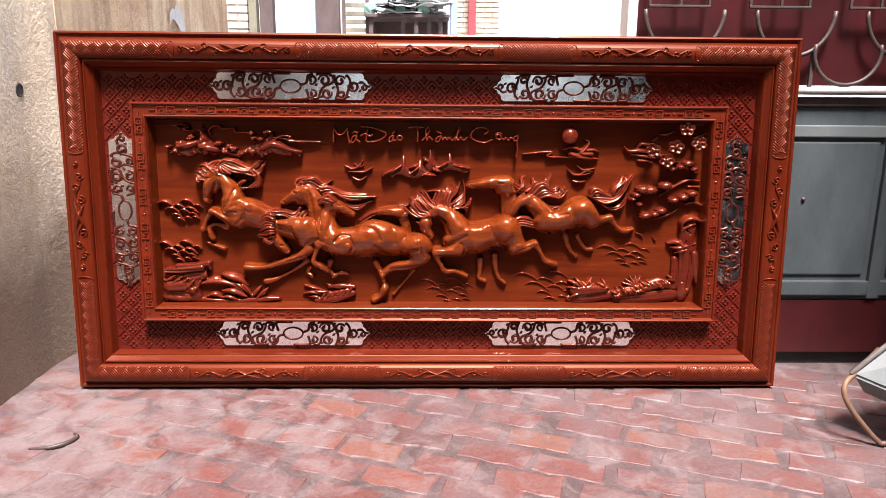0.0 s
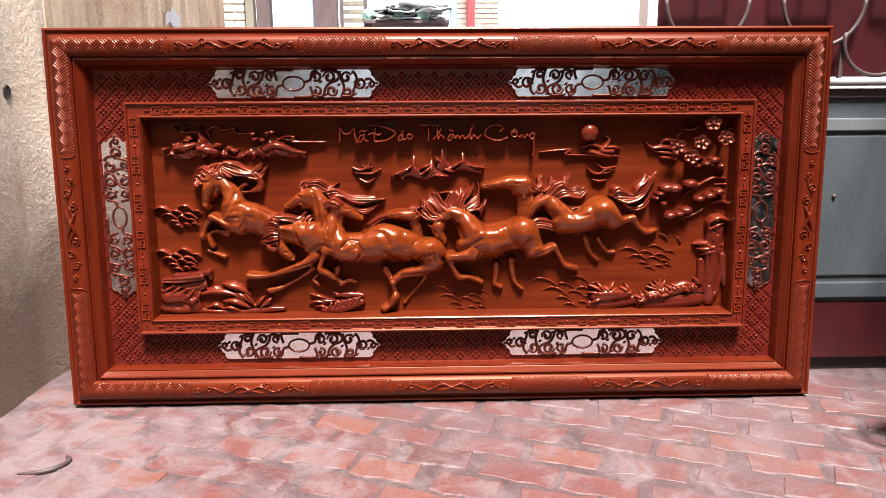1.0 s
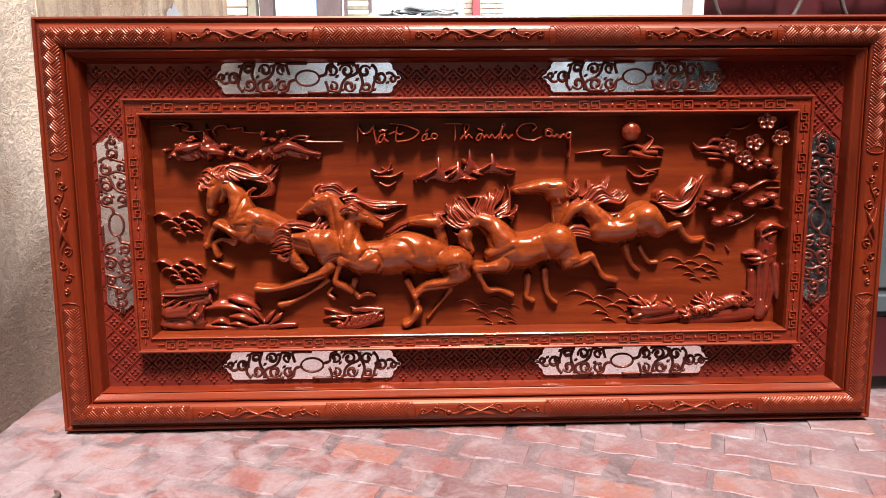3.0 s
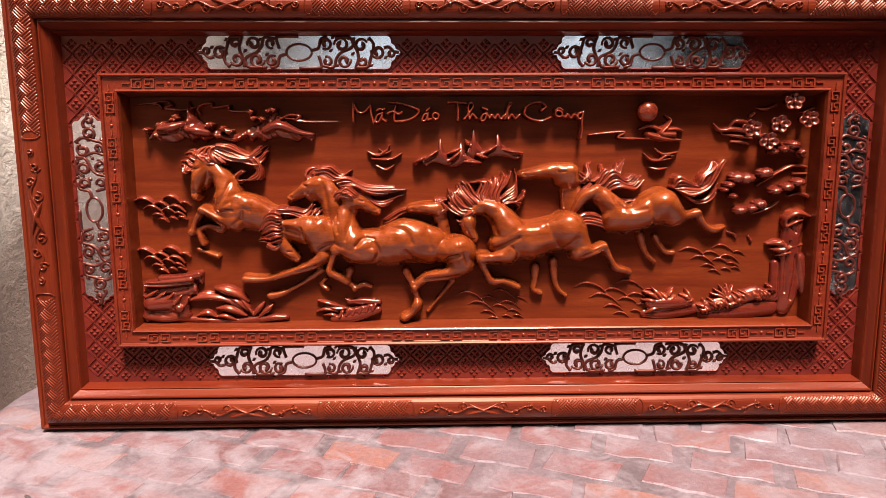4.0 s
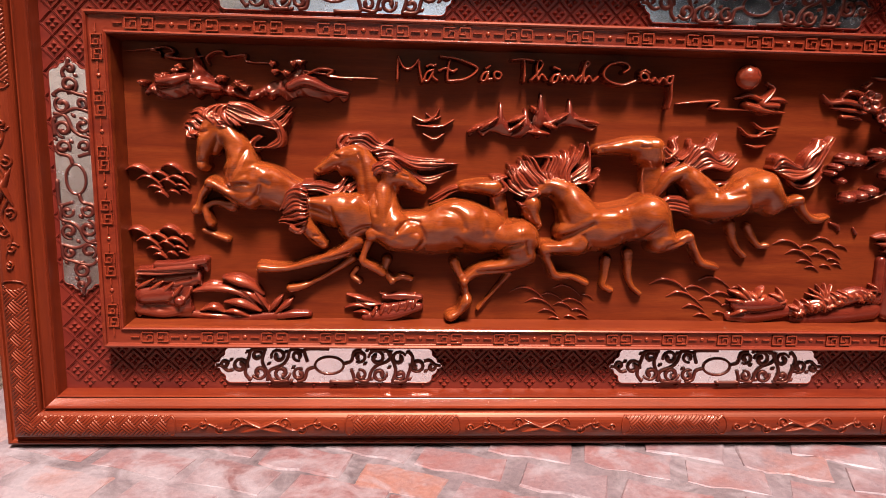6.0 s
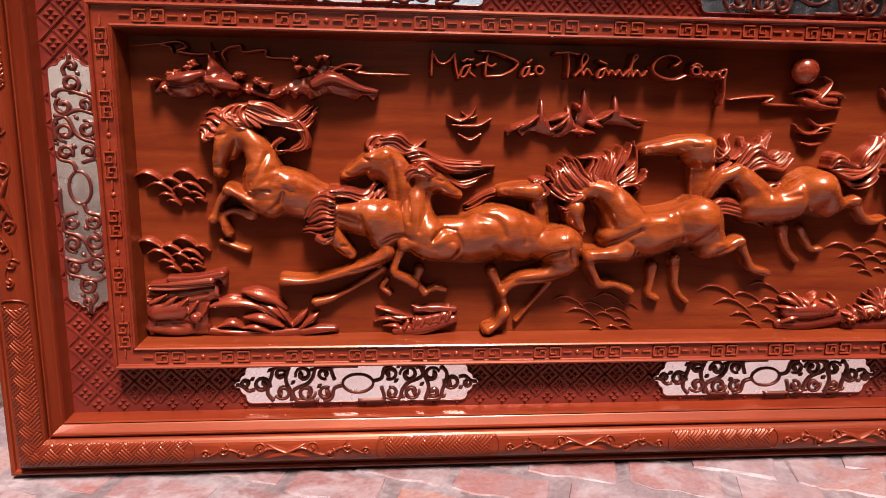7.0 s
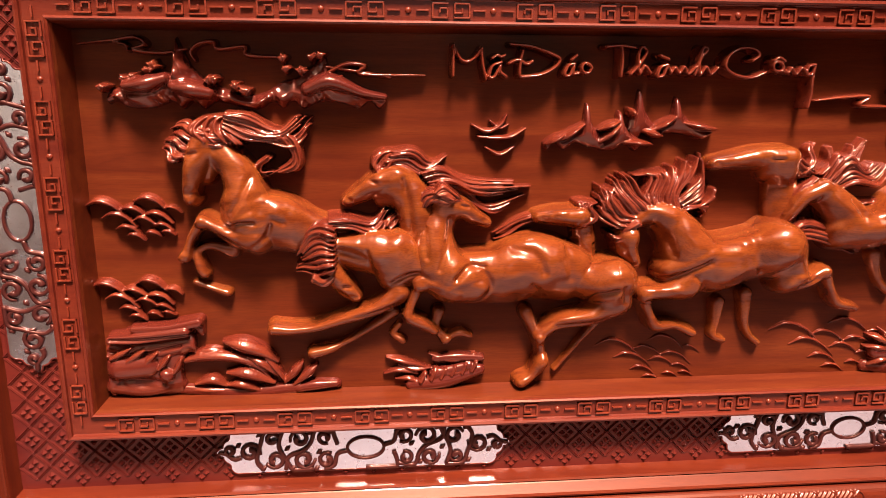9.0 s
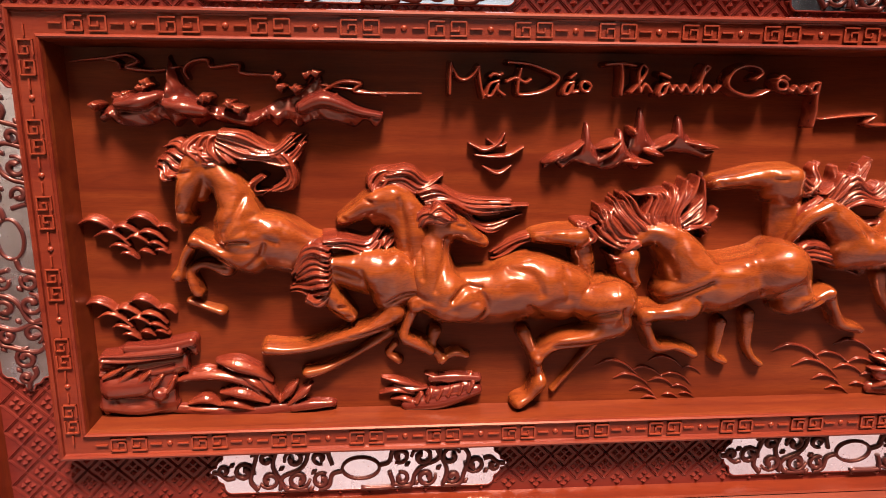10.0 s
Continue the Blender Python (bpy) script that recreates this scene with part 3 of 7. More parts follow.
c.strand(1, (0.063, 0.689, 0.0027, 0.008), (0.089, 0.684, 0.0054, 0.012), (0.115, 0.68, 0.0028, 0.01))
c.strand(1, (-0.014, 0.697, 0.0027, 0.008), (-0.018, 0.704, 0.0054, 0.012), (-0.022, 0.71, 0.0027, 0.01))
c.strand(1, (0.005, 0.676, 0.0026, 0.008), (0.018, 0.672, 0.0054, 0.012), (0.031, 0.669, 0.0027, 0.01))
c.finish(PANEL, 1)

c = Carving("carved_cloud_swirl", "small carved cloud swirls", 0.0045)
c.strand(1.2, (-0.261, 0.685, 0.0021, 0.006), (-0.239, 0.676, 0.0044, 0.006), (-0.219, 0.685, 0.0034, 0.006), (-0.209, 0.7, 0.0017, 0.006))
c.strand(1.2, (-0.234, 0.691, 0.0017, 0.006), (-0.219, 0.681, 0.0025, 0.006), (-0.206, 0.686, 0.0017, 0.006))
c.strand(1.2, (-0.252, 0.668, 0.0021, 0.006), (-0.225, 0.666, 0.0044, 0.006), (-0.201, 0.668, 0.0035, 0.006), (-0.18, 0.68, 0.0017, 0.006))
c.strand(1.2, (-0.24, 0.651, 0.0021, 0.006), (-0.218, 0.641, 0.0042, 0.006), (-0.198, 0.652, 0.0018, 0.006))
c.finish(PANEL, 0)

c = Carving("carved_cloud_swirl", "carved clouds drifting under a round sun", 0.0045)
c.strand(1.2, (0.277, 0.723, 0.0013, 0.007), (0.318, 0.728, 0.0032, 0.007), (0.364, 0.73, 0.0038, 0.007), (0.352, 0.716, 0.0039, 0.007), (0.428, 0.714, 0.0019, 0.007))
c.strand(1.2, (0.401, 0.737, 0.0026, 0.007), (0.426, 0.744, 0.0064, 0.007), (0.452, 0.736, 0.0064, 0.007), (0.491, 0.736, 0.0064, 0.007), (0.508, 0.731, 0.0026, 0.007))
c.strand(1.2, (0.463, 0.769, 0.0026, 0.007), (0.476, 0.759, 0.0051, 0.007), (0.468, 0.744, 0.0076, 0.007), (0.453, 0.726, 0.0104, 0.007), (0.485, 0.724, 0.0091, 0.007))
c.strand(1.2, (0.421, 0.724, 0.0091, 0.007), (0.46, 0.714, 0.0091, 0.007), (0.505, 0.71, 0.0019, 0.007))
c.strand(1.2, (0.415, 0.678, 0.0015, 0.007), (0.431, 0.663, 0.0039, 0.007), (0.453, 0.661, 0.0039, 0.007), (0.484, 0.666, 0.0013, 0.007))
c.strand(1.2, (0.442, 0.69, 0.0013, 0.007), (0.462, 0.676, 0.0038, 0.007), (0.498, 0.681, 0.0013, 0.007))
c.strand(1.2, (0.431, 0.644, 0.0013, 0.007), (0.452, 0.639, 0.0039, 0.007), (0.472, 0.643, 0.0013, 0.007))
c.strand(1.2, (0.453, 0.661, 0.0039, 0.007), (0.47, 0.673, 0.0038, 0.007), (0.491, 0.671, 0.0013, 0.007))
c.finish(PANEL, 0)

c = Carving("carved_horse", "one of the running horses, amber lacquered body with a brown mane", 0.008)
c.tube(0.5, (0.234, 0.617, 0.0274, 0.006), (0.241, 0.563, 0.0314, 0.002), (0.248, 0.507, 0.0318, 0.000))
c.tube(0.85, (0.230, 0.631, 0.0246, 0.012), (0.189, 0.634, 0.0199, 0.013), (0.151, 0.630, 0.0153, 0.013), (0.116, 0.625, 0.0117, 0.012))
c.tube(0.8, (0.234, 0.610, 0.0220, 0.010), (0.208, 0.614, 0.0182, 0.010))
c.bulge(0.0022, (0.229, 0.623, 0.0183), (0.211, 0.618, 0.0146))
c.bulge(0.0019, (0.204, 0.640, 0.0063), (0.216, 0.641, 0.0054))
c.cut(0.0024, (0.199, 0.637, 0.0027), (0.215, 0.637, 0.0027))
c.cut(0.0028, (0.110, 0.617, 0.0036), (0.144, 0.618, 0.0036), (0.180, 0.618, 0.0036))
c.cut(0.0020, (0.118, 0.629, 0.0036), (0.125, 0.626, 0.0027))
c.bulge(0.0015, (0.142, 0.634, 0.0072), (0.177, 0.638, 0.0072))
c.comb(5, 0.62, 0.022, 0.016, ((0.219, 0.635), (0.235, 0.620), (0.256, 0.606), (0.281, 0.604)), ((0.229, 0.650), (0.254, 0.639), (0.272, 0.623), (0.291, 0.610)), 1.1)
c.comb(3, 0.62, 0.020, 0.010, ((0.253, 0.615), (0.272, 0.632), (0.268, 0.649), (0.279, 0.661)), ((0.267, 0.611), (0.285, 0.627), (0.279, 0.647), (0.285, 0.658)), 1.0)
c.comb(3, 0.62, 0.020, 0.010, ((0.281, 0.611), (0.303, 0.627), (0.304, 0.644), (0.307, 0.657)), ((0.295, 0.611), (0.314, 0.627), (0.313, 0.642), (0.311, 0.655)), 1.0)
c.comb(4, 0.62, 0.018, 0.009, ((0.297, 0.606), (0.325, 0.627), (0.339, 0.640), (0.346, 0.658)), ((0.311, 0.604), (0.339, 0.621), (0.346, 0.638), (0.352, 0.656)), 1.0)
c.comb(3, 0.62, 0.014, 0.005, ((0.238, 0.586), (0.229, 0.559), (0.233, 0.521)), ((0.263, 0.585), (0.257, 0.557), (0.251, 0.521)), 0.9)
c.finish(PANEL, 4)

c = Carving("carved_horse", "rearmost galloping horse with its tail streaming upward", 0.006)
c.tube(0.8, (0.341, 0.516, 0.0360, 0.010), (0.392, 0.519, 0.0373, 0.012), (0.446, 0.544, 0.0447, 0.014))
c.tube(0.8, (0.456, 0.550, 0.0435, 0.016), (0.491, 0.523, 0.0291, 0.014))
c.tube(0.8, (0.295, 0.583, 0.0213, 0.014), (0.321, 0.561, 0.0274, 0.014), (0.356, 0.524, 0.0360, 0.012))
c.tube(0.9, (0.293, 0.586, 0.0177, 0.018), (0.265, 0.572, 0.0165, 0.018), (0.251, 0.553, 0.0130, 0.017), (0.241, 0.536, 0.0095, 0.015))
c.bulge(0.0022, (0.368, 0.517, 0.0168), (0.378, 0.540, 0.0144))
c.bulge(0.0022, (0.448, 0.565, 0.0193), (0.473, 0.550, 0.0169))
c.cut(0.0040, (0.416, 0.587, 0.0060), (0.423, 0.549, 0.0084), (0.443, 0.510, 0.0073))
c.cut(0.0024, (0.354, 0.547, 0.0048), (0.380, 0.542, 0.0060), (0.412, 0.548, 0.0048))
c.cut(0.0032, (0.334, 0.570, 0.0048), (0.354, 0.547, 0.0060))
c.bulge(0.0015, (0.310, 0.573, 0.0095), (0.336, 0.547, 0.0107))
c.tube(0.9, (0.489, 0.515, 0.0207, 0.014), (0.523, 0.524, 0.0134, 0.015), (0.547, 0.531, 0.0122, 0.015))
c.tube(0.9, (0.549, 0.531, 0.0110, 0.014), (0.570, 0.502, 0.0073, 0.012), (0.595, 0.488, 0.0098, 0.010), (0.621, 0.495, 0.0062, 0.008))
c.tube(0.9, (0.414, 0.474, 0.0133, 0.002), (0.424, 0.442, 0.0085, 0.003), (0.434, 0.423, 0.0073, 0.004), (0.451, 0.408, 0.0073, 0.004))
c.tube(0.9, (0.452, 0.471, 0.0109, 0.002), (0.477, 0.433, 0.0073, 0.003), (0.497, 0.430, 0.0086, 0.004))
c.comb(6, 0.62, 0.022, 0.018, ((0.278, 0.608), (0.254, 0.590), (0.245, 0.567), (0.233, 0.547)), ((0.293, 0.597), (0.272, 0.576), (0.257, 0.556), (0.242, 0.538)), 1.1)
c.comb(5, 0.62, 0.022, 0.012, ((0.292, 0.606), (0.315, 0.640), (0.328, 0.625), (0.364, 0.666)), ((0.307, 0.597), (0.334, 0.620), (0.353, 0.626), (0.367, 0.657)), 1.0)
c.comb(6, 0.62, 0.020, 0.012, ((0.305, 0.608), (0.333, 0.637), (0.366, 0.620), (0.396, 0.641)), ((0.321, 0.584), (0.355, 0.598), (0.393, 0.589), (0.416, 0.612)), 1.0)
c.comb(4, 0.62, 0.014, 0.008, ((0.324, 0.597), (0.349, 0.572), (0.387, 0.569), (0.424, 0.573)), ((0.338, 0.580), (0.357, 0.557), (0.382, 0.561), (0.407, 0.557)), 1.0)
c.comb(6, 0.62, 0.020, 0.014, ((0.481, 0.598), (0.496, 0.621), (0.552, 0.602), (0.574, 0.657)), ((0.494, 0.589), (0.535, 0.576), (0.580, 0.596), (0.619, 0.662)), 1.1)
c.comb(4, 0.62, 0.016, 0.008, ((0.493, 0.591), (0.541, 0.566), (0.578, 0.578), (0.611, 0.625)), ((0.506, 0.580), (0.548, 0.555), (0.586, 0.564), (0.603, 0.590)), 1.0)
c.comb(3, 0.62, 0.018, 0.010, ((0.544, 0.602), (0.554, 0.622), (0.568, 0.642), (0.578, 0.659)), ((0.558, 0.602), (0.574, 0.625), (0.598, 0.642), (0.616, 0.664)), 1.1)
c.finish(PANEL, 4)

c = Carving("carved_horse", "one of the running horses, amber lacquered body with a brown mane", 0.013)
c.tube(0.6, (-0.089, 0.546, 0.0195, 0.012), (-0.079, 0.490, 0.0197, 0.006), (-0.075, 0.428, 0.0200, 0.003))
c.tube(0.85, (-0.096, 0.545, 0.0177, 0.018), (-0.131, 0.546, 0.0150, 0.019), (-0.159, 0.545, 0.0105, 0.017))
c.bulge(0.0019, (-0.112, 0.544, 0.0106), (-0.099, 0.541, 0.0089))
c.cut(0.0024, (-0.167, 0.541, 0.0035), (-0.141, 0.536, 0.0035), (-0.119, 0.533, 0.0035))
c.cut(0.0020, (-0.155, 0.547, 0.0035), (-0.148, 0.545, 0.0026))
c.bulge(0.0015, (-0.134, 0.558, 0.0044), (-0.121, 0.557, 0.0044))
c.cut(0.0032, (-0.098, 0.511, 0.0036), (-0.097, 0.456, 0.0045))
c.cut(0.0032, (-0.067, 0.501, 0.0036), (-0.057, 0.456, 0.0045))
c.comb(5, 0.62, 0.026, 0.022, ((-0.108, 0.539), (-0.093, 0.553), (-0.102, 0.570), (-0.077, 0.572)), ((-0.084, 0.532), (-0.068, 0.544), (-0.076, 0.561), (-0.062, 0.570)), 1.1)
c.comb(4, 0.62, 0.016, 0.008, ((-0.031, 0.474), (-0.042, 0.459), (-0.046, 0.439), (-0.047, 0.424)), ((-0.018, 0.473), (-0.029, 0.454), (-0.037, 0.436), (-0.040, 0.424)), 0.9)
c.finish(PANEL, 4)

c = Carving("carved_horse", "one of the running horses, amber lacquered body with a brown mane", 0.013)
c.tube(0.8, (-0.367, 0.600, 0.0285, 0.008), (-0.347, 0.558, 0.0339, 0.008), (-0.337, 0.505, 0.0344, 0.005), (-0.334, 0.459, 0.0313, 0.003))
c.tube(0.85, (-0.380, 0.603, 0.0251, 0.013), (-0.404, 0.597, 0.0208, 0.014), (-0.429, 0.583, 0.0150, 0.014), (-0.449, 0.572, 0.0108, 0.013))
c.tube(0.8, (-0.380, 0.579, 0.0202, 0.011), (-0.397, 0.575, 0.0151, 0.011))
c.bulge(0.0022, (-0.384, 0.585, 0.0117), (-0.401, 0.590, 0.0100))
c.cut(0.0024, (-0.416, 0.607, 0.0025), (-0.408, 0.604, 0.0025))
c.bulge(0.0019, (-0.412, 0.613, 0.0050), (-0.403, 0.609, 0.0050))
c.cut(0.0024, (-0.455, 0.565, 0.0033), (-0.434, 0.568, 0.0033), (-0.417, 0.570, 0.0033))
c.cut(0.0020, (-0.449, 0.578, 0.0033), (-0.445, 0.576, 0.0025))
c.cut(0.0032, (-0.367, 0.608, 0.0042), (-0.359, 0.574, 0.0051), (-0.355, 0.531, 0.0051))
c.comb(6, 0.62, 0.024, 0.020, ((-0.404, 0.614), (-0.412, 0.634), (-0.400, 0.650), (-0.359, 0.650)), ((-0.396, 0.608), (-0.388, 0.626), (-0.375, 0.638), (-0.355, 0.638)), 1.1)
c.comb(7, 0.62, 0.024, 0.016, ((-0.379, 0.651), (-0.347, 0.650), (-0.322, 0.635), (-0.299, 0.643)), ((-0.404, 0.614), (-0.371, 0.622), (-0.343, 0.608), (-0.309, 0.631)), 1.1)
c.comb(7, 0.62, 0.022, 0.010, ((-0.343, 0.622), (-0.314, 0.625), (-0.263, 0.607), (-0.159, 0.599)), ((-0.326, 0.597), (-0.288, 0.600), (-0.245, 0.577), (-0.180, 0.587)), 1.1)
c.comb(6, 0.62, 0.014, 0.006, ((-0.313, 0.605), (-0.270, 0.587), (-0.235, 0.567), (-0.174, 0.583)), ((-0.296, 0.588), (-0.261, 0.568), (-0.226, 0.549), (-0.196, 0.566)), 1.0)
c.comb(4, 0.62, 0.012, 0.006, ((-0.158, 0.552), (-0.183, 0.547), (-0.208, 0.531), (-0.232, 0.517)), ((-0.153, 0.543), (-0.174, 0.534), (-0.199, 0.519), (-0.224, 0.508)), 1.0)
c.finish(PANEL, 4)

c = Carving("carved_horse", "rearing leading horse, amber lacquered body with a brown mane", 0.013)
c.tube(0.66, (-0.598, 0.543, 0.0409, 0.006), (-0.557, 0.539, 0.0478, 0.005), (-0.510, 0.521, 0.0392, 0.003), (-0.457, 0.507, 0.0354, 0.000))
c.tube(0.75, (-0.604, 0.565, 0.0342, 0.010), (-0.593, 0.535, 0.0394, 0.008))
c.tube(0.8, (-0.652, 0.662, 0.0150, 0.014), (-0.626, 0.644, 0.0207, 0.014), (-0.606, 0.614, 0.0273, 0.013), (-0.595, 0.573, 0.0358, 0.010))
c.tube(0.85, (-0.657, 0.655, 0.0197, 0.016), (-0.666, 0.627, 0.0175, 0.018), (-0.674, 0.600, 0.0136, 0.018), (-0.678, 0.578, 0.0104, 0.016))
c.tube(0.75, (-0.647, 0.635, 0.0207, 0.010), (-0.654, 0.612, 0.0160, 0.010))
c.tube(0.9, (-0.673, 0.573, 0.0088, 0.012), (-0.667, 0.577, 0.0072, 0.010))
c.bulge(0.0022, (-0.666, 0.635, 0.0111), (-0.673, 0.619, 0.0079))
c.bulge(0.0019, (-0.675, 0.651, 0.0055), (-0.665, 0.655, 0.0055))
c.cut(0.0024, (-0.672, 0.645, 0.0024), (-0.660, 0.648, 0.0024))
c.cut(0.0028, (-0.680, 0.588, 0.0032), (-0.666, 0.590, 0.0032))
c.cut(0.0020, (-0.678, 0.595, 0.0024), (-0.674, 0.596, 0.0024))
c.bulge(0.0030, (-0.593, 0.591, 0.0162), (-0.607, 0.562, 0.0146))
c.bulge(0.0026, (-0.615, 0.550, 0.0073), (-0.587, 0.560, 0.0065))
c.cut(0.0036, (-0.622, 0.540, 0.0041), (-0.604, 0.547, 0.0033), (-0.584, 0.547, 0.0033))
c.bulge(0.0030, (-0.569, 0.595, 0.0179), (-0.550, 0.570, 0.0164))
c.cut(0.0032, (-0.587, 0.612, 0.0048), (-0.601, 0.583, 0.0049), (-0.614, 0.563, 0.0041))
c.cut(0.0024, (-0.557, 0.554, 0.0049), (-0.543, 0.547, 0.0041))
c.bulge(0.0022, (-0.533, 0.575, 0.0131), (-0.486, 0.550, 0.0116))
c.cut(0.0028, (-0.585, 0.511, 0.0041), (-0.567, 0.528, 0.0041), (-0.560, 0.545, 0.0033))
c.bulge(0.0022, (-0.598, 0.512, 0.0115), (-0.581, 0.520, 0.0099))
c.tube(0.9, (-0.583, 0.511, 0.0215, 0.014), (-0.611, 0.517, 0.0148, 0.018), (-0.639, 0.535, 0.0114, 0.022), (-0.660, 0.547, 0.0113, 0.022))
c.tube(0.9, (-0.661, 0.546, 0.0097, 0.020), (-0.679, 0.522, 0.0073, 0.018), (-0.688, 0.500, 0.0073, 0.016), (-0.693, 0.489, 0.0106, 0.015))
c.bulge(0.0019, (-0.646, 0.545, 0.0049), (-0.616, 0.523, 0.0049))
c.cut(0.0024, (-0.653, 0.534, 0.0033), (-0.628, 0.520, 0.0033), (-0.609, 0.508, 0.0033))
c.tube(0.9, (-0.624, 0.496, 0.0132, 0.006), (-0.655, 0.505, 0.0082, 0.008), (-0.675, 0.495, 0.0074, 0.008), (-0.671, 0.471, 0.0099, 0.009), (-0.667, 0.462, 0.0091, 0.009))
c.tube(0.9, (-0.683, 0.446, 0.0066, 0.003), (-0.659, 0.437, 0.0066, 0.004), (-0.636, 0.429, 0.0083, 0.005))
c.comb(9, 0.62, 0.026, 0.018, ((-0.689, 0.634), (-0.700, 0.637), (-0.706, 0.646), (-0.716, 0.653)), ((-0.640, 0.681), (-0.658, 0.684), (-0.672, 0.694), (-0.695, 0.685)), 1.2)
c.comb(8, 0.62, 0.028, 0.022, ((-0.629, 0.671), (-0.650, 0.673), (-0.667, 0.663), (-0.689, 0.643)), ((-0.624, 0.656), (-0.644, 0.658), (-0.660, 0.651), (-0.675, 0.636)), 1.1)
c.comb(9, 0.62, 0.028, 0.020, ((-0.658, 0.664), (-0.669, 0.683), (-0.654, 0.698), (-0.624, 0.699)), ((-0.593, 0.660), (-0.612, 0.676), (-0.608, 0.694), (-0.577, 0.694)), 1.2)
c.comb(8, 0.62, 0.028, 0.016, ((-0.617, 0.705), (-0.584, 0.700), (-0.547, 0.681), (-0.523, 0.699)), ((-0.622, 0.682), (-0.586, 0.663), (-0.543, 0.665), (-0.499, 0.698)), 1.1)
c.comb(6, 0.62, 0.022, 0.012, ((-0.577, 0.681), (-0.540, 0.670), (-0.520, 0.678), (-0.498, 0.699)), ((-0.571, 0.663), (-0.532, 0.654), (-0.513, 0.661), (-0.500, 0.683)), 1.0)
c.comb(7, 0.62, 0.020, 0.014, ((-0.555, 0.676), (-0.539, 0.658), (-0.530, 0.637), (-0.574, 0.608)), ((-0.537, 0.678), (-0.516, 0.658), (-0.518, 0.621), (-0.555, 0.615)), 1.1)
c.comb(4, 0.62, 0.020, 0.014, ((-0.566, 0.642), (-0.581, 0.630), (-0.584, 0.613), (-0.566, 0.608)), ((-0.557, 0.638), (-0.569, 0.629), (-0.570, 0.618), (-0.552, 0.620)), 1.0)
c.finish(PANEL, 4)

c = Carving("carved_horse", "one of the running horses, amber lacquered body with a brown mane", 0.013)
c.tube(0.75, (-0.485, 0.500, 0.0286, 0.010), (-0.446, 0.496, 0.0339, 0.010), (-0.399, 0.490, 0.0427, 0.010), (-0.343, 0.467, 0.0416, 0.006))
c.tube(0.8, (-0.372, 0.501, 0.0308, 0.016), (-0.381, 0.455, 0.0294, 0.012))
c.tube(0.85, (-0.488, 0.487, 0.0219, 0.014), (-0.475, 0.463, 0.0187, 0.017), (-0.457, 0.440, 0.0154, 0.018), (-0.441, 0.424, 0.0112, 0.016))
c.bulge(0.0022, (-0.476, 0.473, 0.0102), (-0.463, 0.460, 0.0085))
c.cut(0.0024, (-0.465, 0.437, 0.0034), (-0.447, 0.422, 0.0034))
c.cut(0.0024, (-0.447, 0.428, 0.0034), (-0.440, 0.426, 0.0026))
c.cut(0.0032, (-0.456, 0.446, 0.0026), (-0.446, 0.444, 0.0026))
c.bulge(0.0019, (-0.456, 0.454, 0.0051), (-0.444, 0.447, 0.0051))
c.bulge(0.0030, (-0.406, 0.494, 0.0154), (-0.381, 0.511, 0.0154))
c.bulge(0.0022, (-0.372, 0.525, 0.0119), (-0.356, 0.512, 0.0120))
c.cut(0.0032, (-0.422, 0.503, 0.0042), (-0.414, 0.469, 0.0051))
c.cut(0.0032, (-0.385, 0.451, 0.0043), (-0.364, 0.463, 0.0043), (-0.343, 0.468, 0.0043))
c.bulge(0.0022, (-0.439, 0.514, 0.0076), (-0.480, 0.514, 0.0067))
c.cut(0.0040, (-0.459, 0.502, 0.0084), (-0.426, 0.493, 0.0085))
c.tube(0.9, (-0.373, 0.427, 0.0191, 0.014), (-0.411, 0.404, 0.0122, 0.018), (-0.459, 0.388, 0.0095, 0.019), (-0.502, 0.376, 0.0078, 0.019), (-0.536, 0.372, 0.0094, 0.018), (-0.566, 0.373, 0.0120, 0.016))
c.tube(0.9, (-0.381, 0.392, 0.0105, 0.004), (-0.426, 0.362, 0.0070, 0.005), (-0.461, 0.342, 0.0070, 0.006), (-0.487, 0.332, 0.0096, 0.007), (-0.509, 0.327, 0.0113, 0.007))
c.bulge(0.0015, (-0.424, 0.404, 0.0043), (-0.381, 0.421, 0.0044))
c.cut(0.0024, (-0.441, 0.395, 0.0026), (-0.390, 0.408, 0.0035))
c.comb(9, 0.62, 0.042, 0.024, ((-0.469, 0.541), (-0.485, 0.549), (-0.507, 0.533), (-0.525, 0.501)), ((-0.471, 0.474), (-0.488, 0.467), (-0.509, 0.469), (-0.529, 0.467)), 1.2)
c.comb(5, 0.62, 0.042, 0.030, ((-0.499, 0.470), (-0.488, 0.460), (-0.472, 0.470), (-0.464, 0.481)), ((-0.504, 0.458), (-0.488, 0.451), (-0.476, 0.453), (-0.466, 0.460)), 1.0)
c.comb(6, 0.62, 0.038, 0.020, ((-0.477, 0.552), (-0.445, 0.551), (-0.413, 0.549), (-0.395, 0.567)), ((-0.473, 0.538), (-0.442, 0.536), (-0.405, 0.522), (-0.380, 0.554)), 1.1)
c.comb(4, 0.62, 0.022, 0.012, ((-0.395, 0.542), (-0.389, 0.549), (-0.380, 0.555), (-0.367, 0.556)), ((-0.385, 0.529), (-0.379, 0.536), (-0.373, 0.544), (-0.365, 0.550)), 1.0)
c.finish(PANEL, 4)

